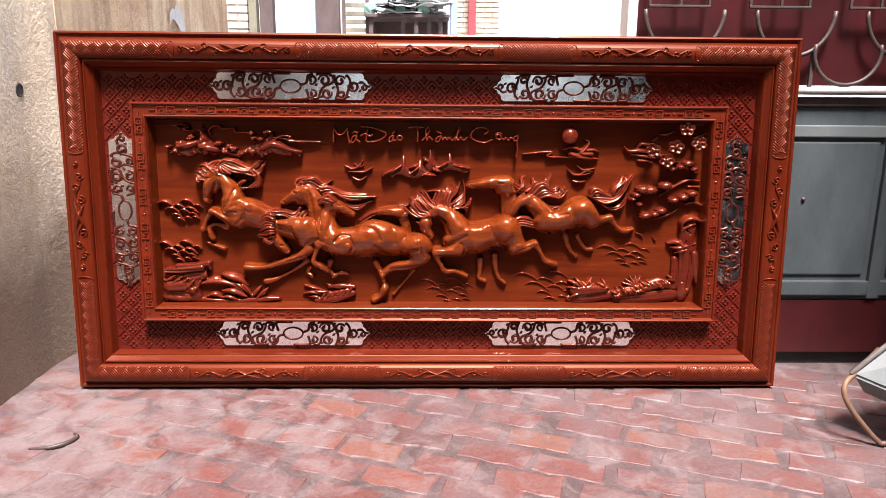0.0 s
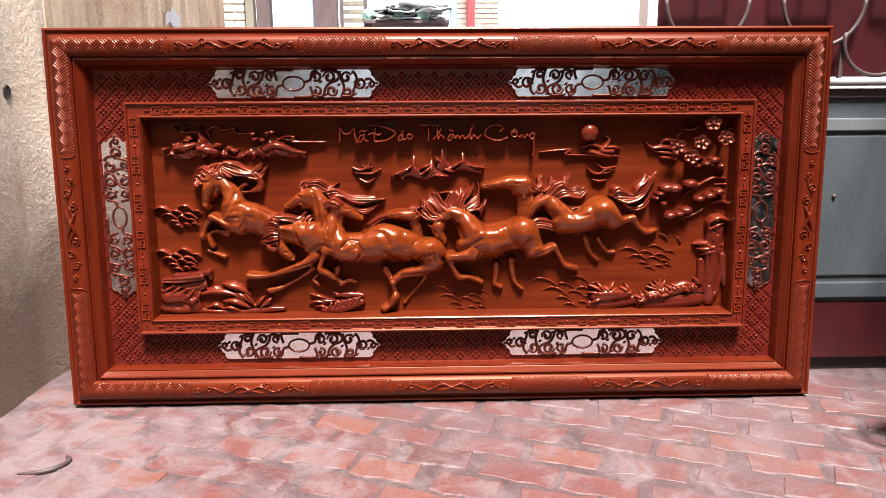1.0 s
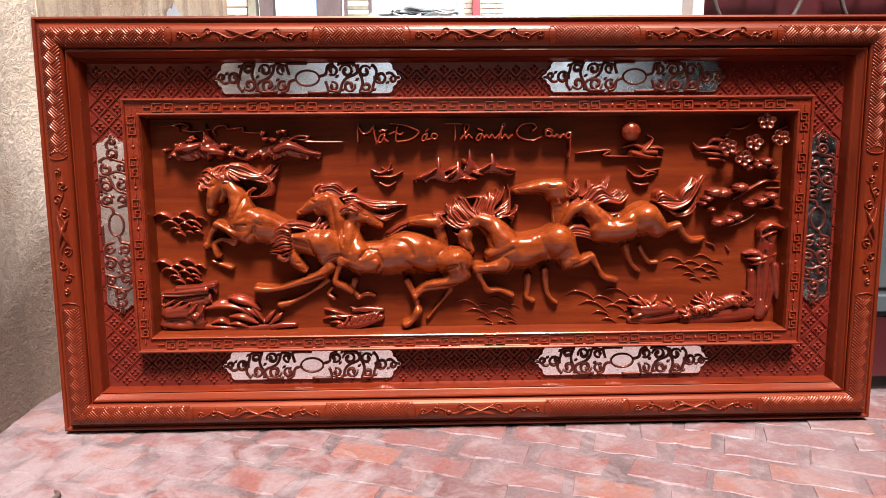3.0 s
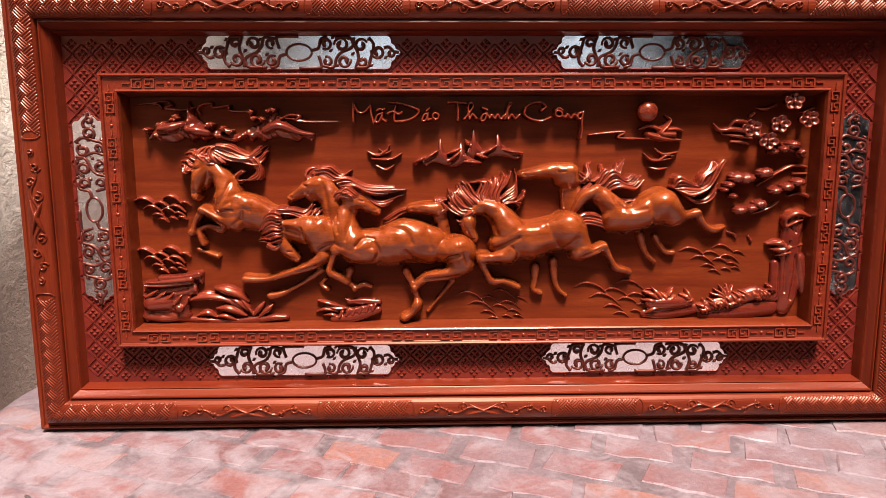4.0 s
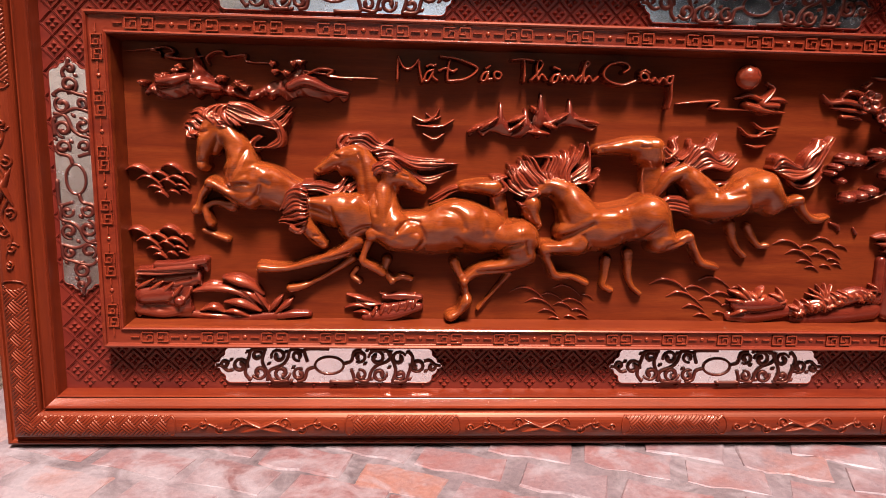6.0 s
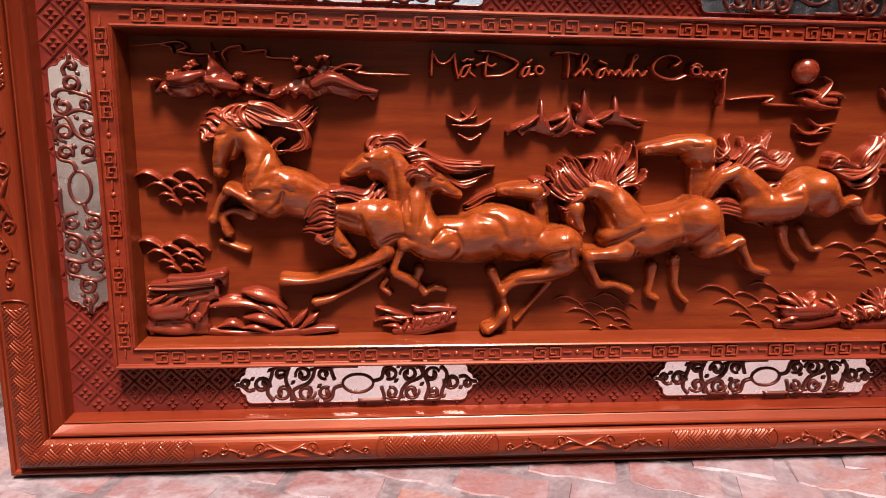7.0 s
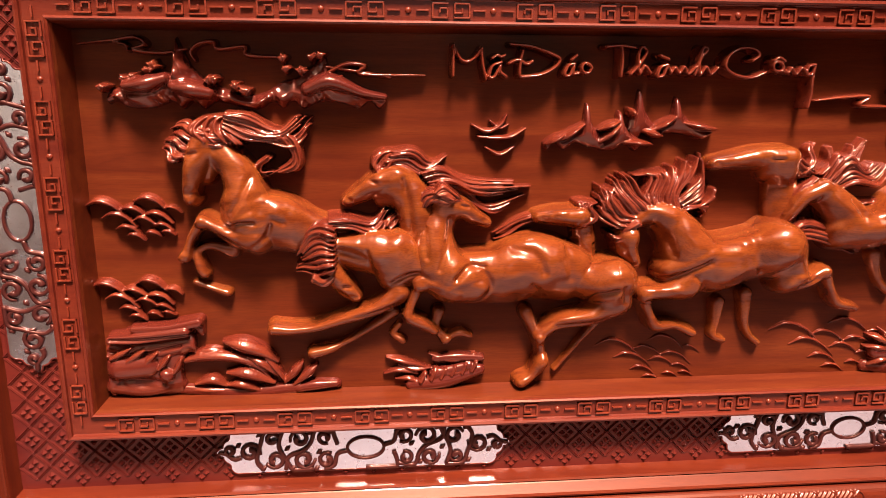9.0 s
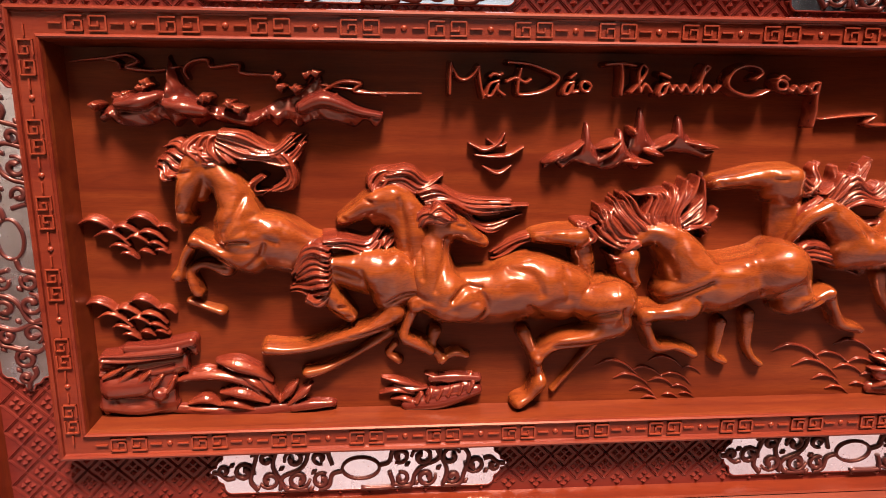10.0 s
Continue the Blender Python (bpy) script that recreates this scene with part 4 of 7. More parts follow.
c = Carving("carved_horse", "one of the running horses, amber lacquered body with a brown mane", 0.013)
c.tube(0.66, (-0.266, 0.453, 0.0440, 0.010), (-0.218, 0.450, 0.0506, 0.009), (-0.167, 0.463, 0.0589, 0.008), (-0.112, 0.452, 0.0522, 0.004))
c.tube(0.8, (-0.297, 0.560, 0.0222, 0.016), (-0.318, 0.529, 0.0292, 0.015), (-0.318, 0.483, 0.0399, 0.014), (-0.293, 0.449, 0.0439, 0.014))
c.tube(0.85, (-0.308, 0.567, 0.0205, 0.022), (-0.282, 0.562, 0.0180, 0.022), (-0.259, 0.548, 0.0129, 0.020), (-0.240, 0.538, 0.0095, 0.018))
c.tube(0.8, (-0.041, 0.438, 0.0457, 0.014), (-0.061, 0.438, 0.0383, 0.012))
c.tube(0.9, (-0.026, 0.404, 0.0258, 0.014), (-0.073, 0.383, 0.0184, 0.016), (-0.121, 0.373, 0.0137, 0.016), (-0.150, 0.351, 0.0119, 0.016))
c.tube(0.9, (-0.150, 0.347, 0.0110, 0.014), (-0.145, 0.322, 0.0083, 0.013), (-0.144, 0.305, 0.0129, 0.014), (-0.158, 0.283, 0.0093, 0.013), (-0.175, 0.270, 0.0130, 0.012))
c.tube(0.9, (-0.170, 0.388, 0.0126, 0.008), (-0.161, 0.367, 0.0100, 0.010), (-0.151, 0.347, 0.0091, 0.012))
c.tube(0.9, (-0.055, 0.362, 0.0092, 0.002), (-0.089, 0.320, 0.0056, 0.003), (-0.117, 0.285, 0.0056, 0.003))
c.bulge(0.0037, (-0.260, 0.459, 0.0176), (-0.248, 0.446, 0.0159))
c.bulge(0.0030, (-0.277, 0.503, 0.0104), (-0.294, 0.477, 0.0105))
c.cut(0.0040, (-0.289, 0.462, 0.0044), (-0.271, 0.479, 0.0044), (-0.246, 0.477, 0.0035))
c.cut(0.0032, (-0.247, 0.472, 0.0044), (-0.236, 0.446, 0.0053), (-0.250, 0.419, 0.0044))
c.bulge(0.0030, (-0.240, 0.500, 0.0123), (-0.203, 0.517, 0.0123), (-0.174, 0.528, 0.0123))
c.cut(0.0040, (-0.204, 0.505, 0.0062), (-0.170, 0.496, 0.0080), (-0.156, 0.470, 0.0072))
c.bulge(0.0030, (-0.155, 0.453, 0.0215), (-0.140, 0.487, 0.0196))
c.cut(0.0032, (-0.171, 0.447, 0.0054), (-0.148, 0.420, 0.0063))
c.bulge(0.0030, (-0.215, 0.471, 0.0230))
c.cut(0.0032, (-0.119, 0.501, 0.0062), (-0.110, 0.457, 0.0072))
c.bulge(0.0030, (-0.047, 0.458, 0.0164), (-0.068, 0.445, 0.0146))
c.cut(0.0044, (-0.076, 0.412, 0.0046), (-0.065, 0.430, 0.0046), (-0.041, 0.439, 0.0046))
c.bulge(0.0030, (-0.057, 0.421, 0.0110), (-0.042, 0.424, 0.0110))
c.cut(0.0032, (-0.030, 0.442, 0.0046), (-0.021, 0.415, 0.0046))
c.bulge(0.0022, (-0.122, 0.387, 0.0064), (-0.073, 0.390, 0.0074))
c.cut(0.0024, (-0.125, 0.373, 0.0037), (-0.086, 0.376, 0.0037), (-0.041, 0.382, 0.0037))
c.bulge(0.0022, (-0.321, 0.537, 0.0120), (-0.316, 0.511, 0.0121))
c.cut(0.0036, (-0.298, 0.550, 0.0043), (-0.302, 0.520, 0.0052), (-0.314, 0.477, 0.0043))
c.cut(0.0032, (-0.335, 0.537, 0.0034), (-0.333, 0.494, 0.0043))
c.bulge(0.0019, (-0.286, 0.561, 0.0103), (-0.274, 0.559, 0.0086))
c.cut(0.0024, (-0.281, 0.571, 0.0026), (-0.271, 0.568, 0.0026))
c.bulge(0.0019, (-0.279, 0.574, 0.0043), (-0.269, 0.572, 0.0043))
c.cut(0.0024, (-0.260, 0.539, 0.0035), (-0.243, 0.535, 0.0035))
c.cut(0.0020, (-0.246, 0.546, 0.0026), (-0.242, 0.544, 0.0026))
c.tube(0.9, (-0.253, 0.433, 0.0248, 0.018), (-0.288, 0.428, 0.0159, 0.024), (-0.322, 0.441, 0.0131, 0.026), (-0.343, 0.449, 0.0139, 0.026))
c.tube(0.9, (-0.343, 0.442, 0.0105, 0.024), (-0.356, 0.409, 0.0079, 0.022), (-0.358, 0.389, 0.0097, 0.021), (-0.334, 0.375, 0.0097, 0.018), (-0.320, 0.363, 0.0080, 0.015))
c.cut(0.0024, (-0.331, 0.438, 0.0026), (-0.297, 0.419, 0.0035), (-0.271, 0.415, 0.0036))
c.bulge(0.0019, (-0.323, 0.452, 0.0052), (-0.285, 0.438, 0.0062))
c.tube(0.9, (-0.311, 0.391, 0.0124, 0.004), (-0.315, 0.367, 0.0080, 0.006), (-0.300, 0.347, 0.0098, 0.008))
c.tube(0.9, (-0.301, 0.343, 0.0071, 0.006), (-0.279, 0.355, 0.0081, 0.007), (-0.260, 0.350, 0.0063, 0.006))
c.tube(0.9, (-0.373, 0.370, 0.0070, 0.002), (-0.383, 0.354, 0.0070, 0.003), (-0.367, 0.343, 0.0080, 0.004))
c.comb(7, 0.62, 0.044, 0.030, ((-0.292, 0.583), (-0.316, 0.595), (-0.340, 0.588), (-0.349, 0.561)), ((-0.304, 0.574), (-0.320, 0.576), (-0.330, 0.569), (-0.335, 0.553)), 1.1)
c.comb(4, 0.62, 0.044, 0.034, ((-0.312, 0.586), (-0.299, 0.577), (-0.283, 0.576), (-0.275, 0.570)), ((-0.324, 0.592), (-0.308, 0.604), (-0.291, 0.588), (-0.282, 0.579)), 1.0)
c.finish(PANEL, 4)

c = Carving("carved_horse", "one of the running horses, amber lacquered body with a brown mane", 0.013)
c.tube(0.7, (0.085, 0.476, 0.0443, 0.010), (0.130, 0.462, 0.0513, 0.010), (0.179, 0.475, 0.0459, 0.011), (0.229, 0.485, 0.0490, 0.012))
c.tube(0.8, (0.225, 0.492, 0.0471, 0.016), (0.260, 0.450, 0.0286, 0.014))
c.tube(0.8, (-0.020, 0.518, 0.0180, 0.014), (-0.003, 0.540, 0.0198, 0.015), (0.029, 0.547, 0.0243, 0.015), (0.062, 0.523, 0.0328, 0.014), (0.084, 0.485, 0.0443, 0.012))
c.tube(0.85, (-0.017, 0.511, 0.0217, 0.018), (-0.017, 0.493, 0.0172, 0.019), (-0.003, 0.471, 0.0119, 0.018))
c.tube(0.85, (0.055, 0.457, 0.0222, 0.018), (0.093, 0.459, 0.0279, 0.018))
c.bulge(0.0022, (-0.017, 0.514, 0.0135))
c.cut(0.0024, (-0.034, 0.508, 0.0027), (-0.028, 0.501, 0.0027))
c.cut(0.0024, (-0.014, 0.470, 0.0027), (-0.004, 0.473, 0.0027))
c.cut(0.0032, (0.001, 0.524, 0.0063), (0.012, 0.498, 0.0073), (0.015, 0.476, 0.0064))
c.bulge(0.0022, (0.007, 0.563, 0.0072), (0.043, 0.550, 0.0090))
c.cut(0.0032, (0.022, 0.533, 0.0045), (0.041, 0.513, 0.0055), (0.052, 0.488, 0.0046))
c.bulge(0.0022, (0.061, 0.525, 0.0128), (0.085, 0.502, 0.0129))
c.cut(0.0040, (0.023, 0.446, 0.0046), (0.057, 0.454, 0.0056), (0.104, 0.481, 0.0046))
c.bulge(0.0030, (0.104, 0.496, 0.0130), (0.148, 0.501, 0.0130))
c.cut(0.0028, (0.173, 0.515, 0.0065), (0.182, 0.486, 0.0084), (0.199, 0.458, 0.0066))
c.bulge(0.0030, (0.192, 0.522, 0.0112), (0.163, 0.511, 0.0093))
c.bulge(0.0030, (0.228, 0.490, 0.0189))
c.bulge(0.0030, (0.135, 0.450, 0.0244))
c.cut(0.0032, (0.224, 0.456, 0.0057), (0.244, 0.474, 0.0066))
c.bulge(0.0022, (0.088, 0.507, 0.0074), (0.098, 0.498, 0.0074))
c.tube(0.9, (0.252, 0.434, 0.0229, 0.016), (0.290, 0.436, 0.0154, 0.017), (0.317, 0.452, 0.0115, 0.017))
c.tube(0.9, (0.320, 0.449, 0.0106, 0.016), (0.338, 0.418, 0.0077, 0.014), (0.354, 0.394, 0.0097, 0.012), (0.387, 0.383, 0.0088, 0.010))
c.bulge(0.0019, (0.262, 0.448, 0.0057), (0.298, 0.459, 0.0057))
c.cut(0.0024, (0.269, 0.431, 0.0038), (0.300, 0.443, 0.0038))
c.tube(0.9, (0.083, 0.431, 0.0280, 0.016), (0.048, 0.424, 0.0167, 0.022), (0.015, 0.422, 0.0157, 0.024))
c.tube(0.9, (0.013, 0.417, 0.0120, 0.022), (0.028, 0.386, 0.0084, 0.019), (0.042, 0.363, 0.0103, 0.017), (0.074, 0.362, 0.0075, 0.015), (0.108, 0.347, 0.0085, 0.012))
c.bulge(0.0019, (0.025, 0.434, 0.0056), (0.061, 0.433, 0.0065))
c.cut(0.0024, (0.017, 0.414, 0.0037), (0.058, 0.413, 0.0037))
c.cut(0.0032, (0.096, 0.410, 0.0038), (0.102, 0.438, 0.0047), (0.087, 0.456, 0.0037))
c.tube(0.9, (0.152, 0.396, 0.0132, 0.003), (0.150, 0.359, 0.0086, 0.004), (0.148, 0.339, 0.0076, 0.005), (0.166, 0.329, 0.0077, 0.005))
c.tube(0.9, (0.197, 0.410, 0.0133, 0.004), (0.202, 0.362, 0.0086, 0.004), (0.212, 0.338, 0.0067, 0.005), (0.229, 0.323, 0.0068, 0.005))
c.comb(8, 0.62, 0.026, 0.014, ((0.236, 0.518), (0.271, 0.536), (0.318, 0.525), (0.391, 0.476)), ((0.245, 0.502), (0.280, 0.507), (0.333, 0.490), (0.377, 0.475)), 1.1)
c.comb(4, 0.62, 0.022, 0.010, ((0.241, 0.520), (0.289, 0.534), (0.343, 0.512), (0.399, 0.512)), ((0.260, 0.518), (0.304, 0.525), (0.355, 0.496), (0.398, 0.489)), 1.0)
c.comb(10, 0.62, 0.028, 0.020, ((-0.026, 0.539), (-0.047, 0.542), (-0.065, 0.565), (-0.073, 0.591)), ((0.019, 0.562), (0.007, 0.579), (-0.008, 0.600), (-0.024, 0.616)), 1.15)
c.comb(6, 0.62, 0.030, 0.022, ((-0.029, 0.528), (-0.045, 0.534), (-0.064, 0.540), (-0.075, 0.555)), ((-0.017, 0.550), (-0.034, 0.556), (-0.047, 0.579), (-0.041, 0.600)), 1.1)
c.comb(10, 0.62, 0.028, 0.018, ((0.014, 0.560), (0.005, 0.583), (0.009, 0.608), (-0.015, 0.609)), ((0.065, 0.544), (0.060, 0.578), (0.079, 0.607), (0.093, 0.645)), 1.15)
c.comb(5, 0.62, 0.024, 0.012, ((0.054, 0.572), (0.077, 0.590), (0.096, 0.610), (0.096, 0.645)), ((0.069, 0.560), (0.094, 0.570), (0.102, 0.587), (0.103, 0.622)), 1.0)
c.comb(5, 0.62, 0.024, 0.014, ((0.063, 0.552), (0.089, 0.559), (0.107, 0.549), (0.100, 0.535)), ((0.068, 0.565), (0.101, 0.565), (0.121, 0.589), (0.115, 0.586)), 1.0)
c.comb(4, 0.62, 0.034, 0.028, ((-0.012, 0.543), (-0.028, 0.533), (-0.034, 0.517), (-0.049, 0.522)), ((-0.003, 0.537), (-0.017, 0.528), (-0.025, 0.515), (-0.038, 0.506)), 1.0)
c.finish(PANEL, 4)

c = Carving("letters", "flowing carved letters", 0.002)
c.cell = 0.0009
c.strand(1.0, (-0.293, 0.757, 0.0025, 0.020), (-0.293, 0.778, 0.0024, 0.020), (-0.292, 0.800, 0.0024, 0.020))
c.strand(1.0, (-0.292, 0.800, 0.0024, 0.020), (-0.283, 0.781, 0.0024, 0.020), (-0.271, 0.777, 0.0024, 0.020), (-0.260, 0.784, 0.0025, 0.020), (-0.252, 0.796, 0.0024, 0.020))
c.strand(1.0, (-0.252, 0.796, 0.0024, 0.020), (-0.250, 0.774, 0.0025, 0.020), (-0.245, 0.752, 0.0025, 0.020))
c.strand(1.0, (-0.223, 0.776, 0.0025, 0.020), (-0.235, 0.771, 0.0025, 0.020), (-0.240, 0.756, 0.0025, 0.020), (-0.232, 0.756, 0.0025, 0.020), (-0.224, 0.771, 0.0025, 0.020), (-0.224, 0.763, 0.0025, 0.020), (-0.215, 0.756, 0.0025, 0.020))
c.strand(1.0, (-0.236, 0.782, 0.0025, 0.020), (-0.229, 0.786, 0.0025, 0.020), (-0.223, 0.784, 0.0025, 0.020), (-0.218, 0.786, 0.0025, 0.020))
c.finish(PANEL, 0)

c = Carving("letters", "flowing carved letters", 0.002)
c.cell = 0.0009
c.strand(1.0, (-0.191, 0.793, 0.0025, 0.020), (-0.194, 0.779, 0.0025, 0.020), (-0.195, 0.759, 0.0025, 0.020), (-0.189, 0.756, 0.0025, 0.020))
c.strand(1.0, (-0.211, 0.775, 0.0025, 0.020), (-0.198, 0.780, 0.0025, 0.020), (-0.185, 0.774, 0.0025, 0.020), (-0.177, 0.778, 0.0025, 0.020))
c.strand(1.0, (-0.209, 0.802, 0.0025, 0.020), (-0.178, 0.799, 0.0025, 0.020), (-0.149, 0.789, 0.0025, 0.020), (-0.136, 0.781, 0.0025, 0.020), (-0.144, 0.769, 0.0025, 0.020), (-0.164, 0.759, 0.0025, 0.020), (-0.191, 0.756, 0.0025, 0.020))
c.strand(1.0, (-0.114, 0.775, 0.0025, 0.020), (-0.123, 0.772, 0.0025, 0.020), (-0.128, 0.759, 0.0025, 0.020), (-0.120, 0.759, 0.0025, 0.020), (-0.115, 0.772, 0.0025, 0.020), (-0.115, 0.761, 0.0025, 0.020), (-0.107, 0.762, 0.0025, 0.020))
c.strand(1.0, (-0.118, 0.781, 0.0025, 0.020), (-0.111, 0.787, 0.0025, 0.020))
c.strand(1.0, (-0.088, 0.769, 0.0025, 0.020), (-0.091, 0.763, 0.0025, 0.020), (-0.097, 0.762, 0.0025, 0.020), (-0.102, 0.766, 0.0025, 0.020), (-0.102, 0.772, 0.0025, 0.020), (-0.098, 0.776, 0.0025, 0.020), (-0.091, 0.774, 0.0025, 0.020), (-0.088, 0.769, 0.0025, 0.020))
c.finish(PANEL, 0)

c = Carving("letters", "flowing carved letters", 0.002)
c.cell = 0.0009
c.strand(1.0, (-0.067, 0.800, 0.0025, 0.020), (-0.046, 0.802, 0.0025, 0.020), (-0.024, 0.799, 0.0025, 0.020))
c.strand(1.0, (-0.044, 0.801, 0.0025, 0.020), (-0.042, 0.780, 0.0025, 0.020), (-0.043, 0.758, 0.0026, 0.020))
c.strand(1.0, (-0.028, 0.761, 0.0026, 0.020), (-0.015, 0.776, 0.0026, 0.020), (-0.006, 0.793, 0.0025, 0.020), (-0.013, 0.800, 0.0025, 0.020), (-0.018, 0.788, 0.0025, 0.020), (-0.015, 0.762, 0.0026, 0.020), (-0.008, 0.773, 0.0026, 0.020), (0.002, 0.763, 0.0026, 0.020))
c.strand(1.0, (0.027, 0.775, 0.0026, 0.020), (0.017, 0.771, 0.0026, 0.020), (0.013, 0.758, 0.0026, 0.020), (0.022, 0.760, 0.0026, 0.020), (0.027, 0.773, 0.0026, 0.020), (0.033, 0.763, 0.0026, 0.020))
c.strand(1.0, (0.016, 0.788, 0.0026, 0.020), (0.028, 0.783, 0.0026, 0.020))
c.strand(1.0, (0.033, 0.763, 0.0026, 0.020), (0.039, 0.771, 0.0026, 0.020), (0.046, 0.763, 0.0026, 0.020), (0.053, 0.772, 0.0026, 0.020), (0.060, 0.762, 0.0026, 0.020), (0.071, 0.772, 0.0026, 0.020))
c.strand(1.0, (0.070, 0.761, 0.0026, 0.020), (0.078, 0.785, 0.0026, 0.020), (0.087, 0.797, 0.0026, 0.020), (0.080, 0.799, 0.0026, 0.020), (0.076, 0.781, 0.0026, 0.020), (0.078, 0.761, 0.0026, 0.020), (0.087, 0.772, 0.0026, 0.020), (0.095, 0.762, 0.0026, 0.020), (0.105, 0.771, 0.0026, 0.020))
c.finish(PANEL, 0)

c = Carving("letters", "flowing carved letters", 0.002)
c.cell = 0.0009
c.strand(1.0, (0.159, 0.782, 0.0026, 0.020), (0.168, 0.790, 0.0026, 0.020), (0.162, 0.798, 0.0026, 0.020), (0.144, 0.801, 0.0026, 0.020), (0.124, 0.792, 0.0026, 0.020), (0.117, 0.774, 0.0026, 0.020), (0.131, 0.762, 0.0026, 0.020), (0.158, 0.757, 0.0026, 0.020), (0.180, 0.765, 0.0026, 0.020))
c.strand(1.0, (0.208, 0.774, 0.0026, 0.020), (0.206, 0.768, 0.0026, 0.020), (0.199, 0.767, 0.0026, 0.020), (0.193, 0.770, 0.0026, 0.020), (0.192, 0.777, 0.0026, 0.020), (0.197, 0.781, 0.0026, 0.020), (0.204, 0.779, 0.0026, 0.020), (0.208, 0.774, 0.0026, 0.020))
c.strand(1.0, (0.192, 0.782, 0.0026, 0.020), (0.200, 0.787, 0.0026, 0.020), (0.209, 0.782, 0.0026, 0.020))
c.strand(1.0, (0.208, 0.770, 0.0026, 0.020), (0.216, 0.765, 0.0027, 0.020), (0.221, 0.772, 0.0026, 0.020), (0.229, 0.763, 0.0027, 0.020), (0.237, 0.772, 0.0027, 0.020), (0.246, 0.765, 0.0027, 0.020))
c.strand(1.0, (0.257, 0.777, 0.0027, 0.020), (0.248, 0.774, 0.0027, 0.020), (0.246, 0.763, 0.0027, 0.020), (0.255, 0.764, 0.0027, 0.020), (0.258, 0.777, 0.0027, 0.020), (0.256, 0.755, 0.0027, 0.020), (0.257, 0.734, 0.0027, 0.020), (0.254, 0.714, 0.0027, 0.020))
c.finish(PANEL, 0)

c = Carving("carved_rock", "layered carved rock ledge", 0.003)
c.ridge(0.016, 0.27, (-0.826, 0.345), (-0.813, 0.353), (-0.78, 0.355), (-0.737, 0.36), (-0.703, 0.362), (-0.686, 0.353), (-0.687, 0.326), (-0.698, 0.308), (-0.713, 0.279))
c.ridge(0.024, 0.331, (-0.826, 0.347), (-0.801, 0.354), (-0.762, 0.36), (-0.728, 0.365), (-0.696, 0.368), (-0.69, 0.362))
c.ridge(0.02, 0.367, (-0.803, 0.369), (-0.777, 0.383), (-0.735, 0.384), (-0.697, 0.388), (-0.679, 0.394), (-0.674, 0.387))
c.tube(0.5, (-0.813, 0.362, 0.0058, 0.026), (-0.77, 0.364, 0.0074, 0.028), (-0.702, 0.372, 0.0076, 0.028))
c.tube(0.5, (-0.778, 0.377, 0.0058, 0.022), (-0.727, 0.378, 0.0068, 0.024), (-0.682, 0.386, 0.0068, 0.022))
c.tube(0.6, (-0.805, 0.311, 0.0204, 0.014), (-0.765, 0.315, 0.0187, 0.014))
c.tube(1, (-0.736, 0.301, 0.0102, 0.018), (-0.734, 0.3, 0.0102, 0.018))
c.tube(0.8, (-0.821, 0.279, 0.0102, 0.008), (-0.77, 0.272, 0.0102, 0.008), (-0.718, 0.28, 0.0085, 0.006))
c.strand(0.8, (-0.816, 0.33, 0.0025, 0.022), (-0.802, 0.337, 0.0041, 0.022), (-0.784, 0.348, 0.0017, 0.024))
c.strand(0.8, (-0.793, 0.324, 0.0025, 0.022), (-0.781, 0.332, 0.0043, 0.022), (-0.766, 0.343, 0.0017, 0.024))
c.strand(0.8, (-0.769, 0.318, 0.0026, 0.022), (-0.759, 0.327, 0.0043, 0.022), (-0.747, 0.338, 0.0017, 0.024))
c.strand(0.8, (-0.746, 0.311, 0.0026, 0.022), (-0.738, 0.321, 0.0043, 0.022), (-0.729, 0.332, 0.0017, 0.024))
c.strand(0.8, (-0.723, 0.305, 0.0026, 0.022), (-0.716, 0.316, 0.0043, 0.022), (-0.711, 0.327, 0.0017, 0.024))
c.cut(0.00525, (-0.812, 0.363, 0.0026), (-0.762, 0.363, 0.0039), (-0.689, 0.369, 0.0027))
c.cut(0.00525, (-0.823, 0.338, 0.0038), (-0.773, 0.335, 0.0039), (-0.712, 0.348, 0.0027))
c.cut(0.0042, (-0.807, 0.292, 0.0050), (-0.768, 0.291, 0.0050), (-0.743, 0.285, 0.0050))
c.finish(PANEL, 1)

c = Carving("carved_leaves", "broad carved leaves on a bank", 0.003)
c.strand(0.8, (-0.648, 0.351, 0.0017, 0.014), (-0.618, 0.345, 0.0111, 0.018), (-0.588, 0.333, 0.0088, 0.016), (-0.566, 0.315, 0.0026, 0.012))
c.strand(0.8, (-0.645, 0.298, 0.0026, 0.012), (-0.612, 0.297, 0.0096, 0.016), (-0.573, 0.279, 0.0026, 0.012))
c.strand(0.8, (-0.719, 0.316, 0.0017, 0.01), (-0.684, 0.326, 0.0076, 0.012), (-0.637, 0.325, 0.0079, 0.014), (-0.598, 0.309, 0.0061, 0.012), (-0.576, 0.282, 0.0018, 0.01))
c.strand(0.8, (-0.701, 0.327, 0.0034, 0.006), (-0.671, 0.335, 0.0070, 0.008), (-0.645, 0.332, 0.0034, 0.006))
c.strand(0.8, (-0.696, 0.279, 0.0017, 0.01), (-0.669, 0.287, 0.0079, 0.012), (-0.647, 0.275, 0.0018, 0.01))
c.strand(0.8, (-0.644, 0.277, 0.0018, 0.012), (-0.622, 0.278, 0.0070, 0.014), (-0.592, 0.265, 0.0018, 0.01))
c.strand(0.8, (-0.556, 0.278, 0.0026, 0.01), (-0.54, 0.297, 0.0070, 0.014), (-0.528, 0.311, 0.0026, 0.012))
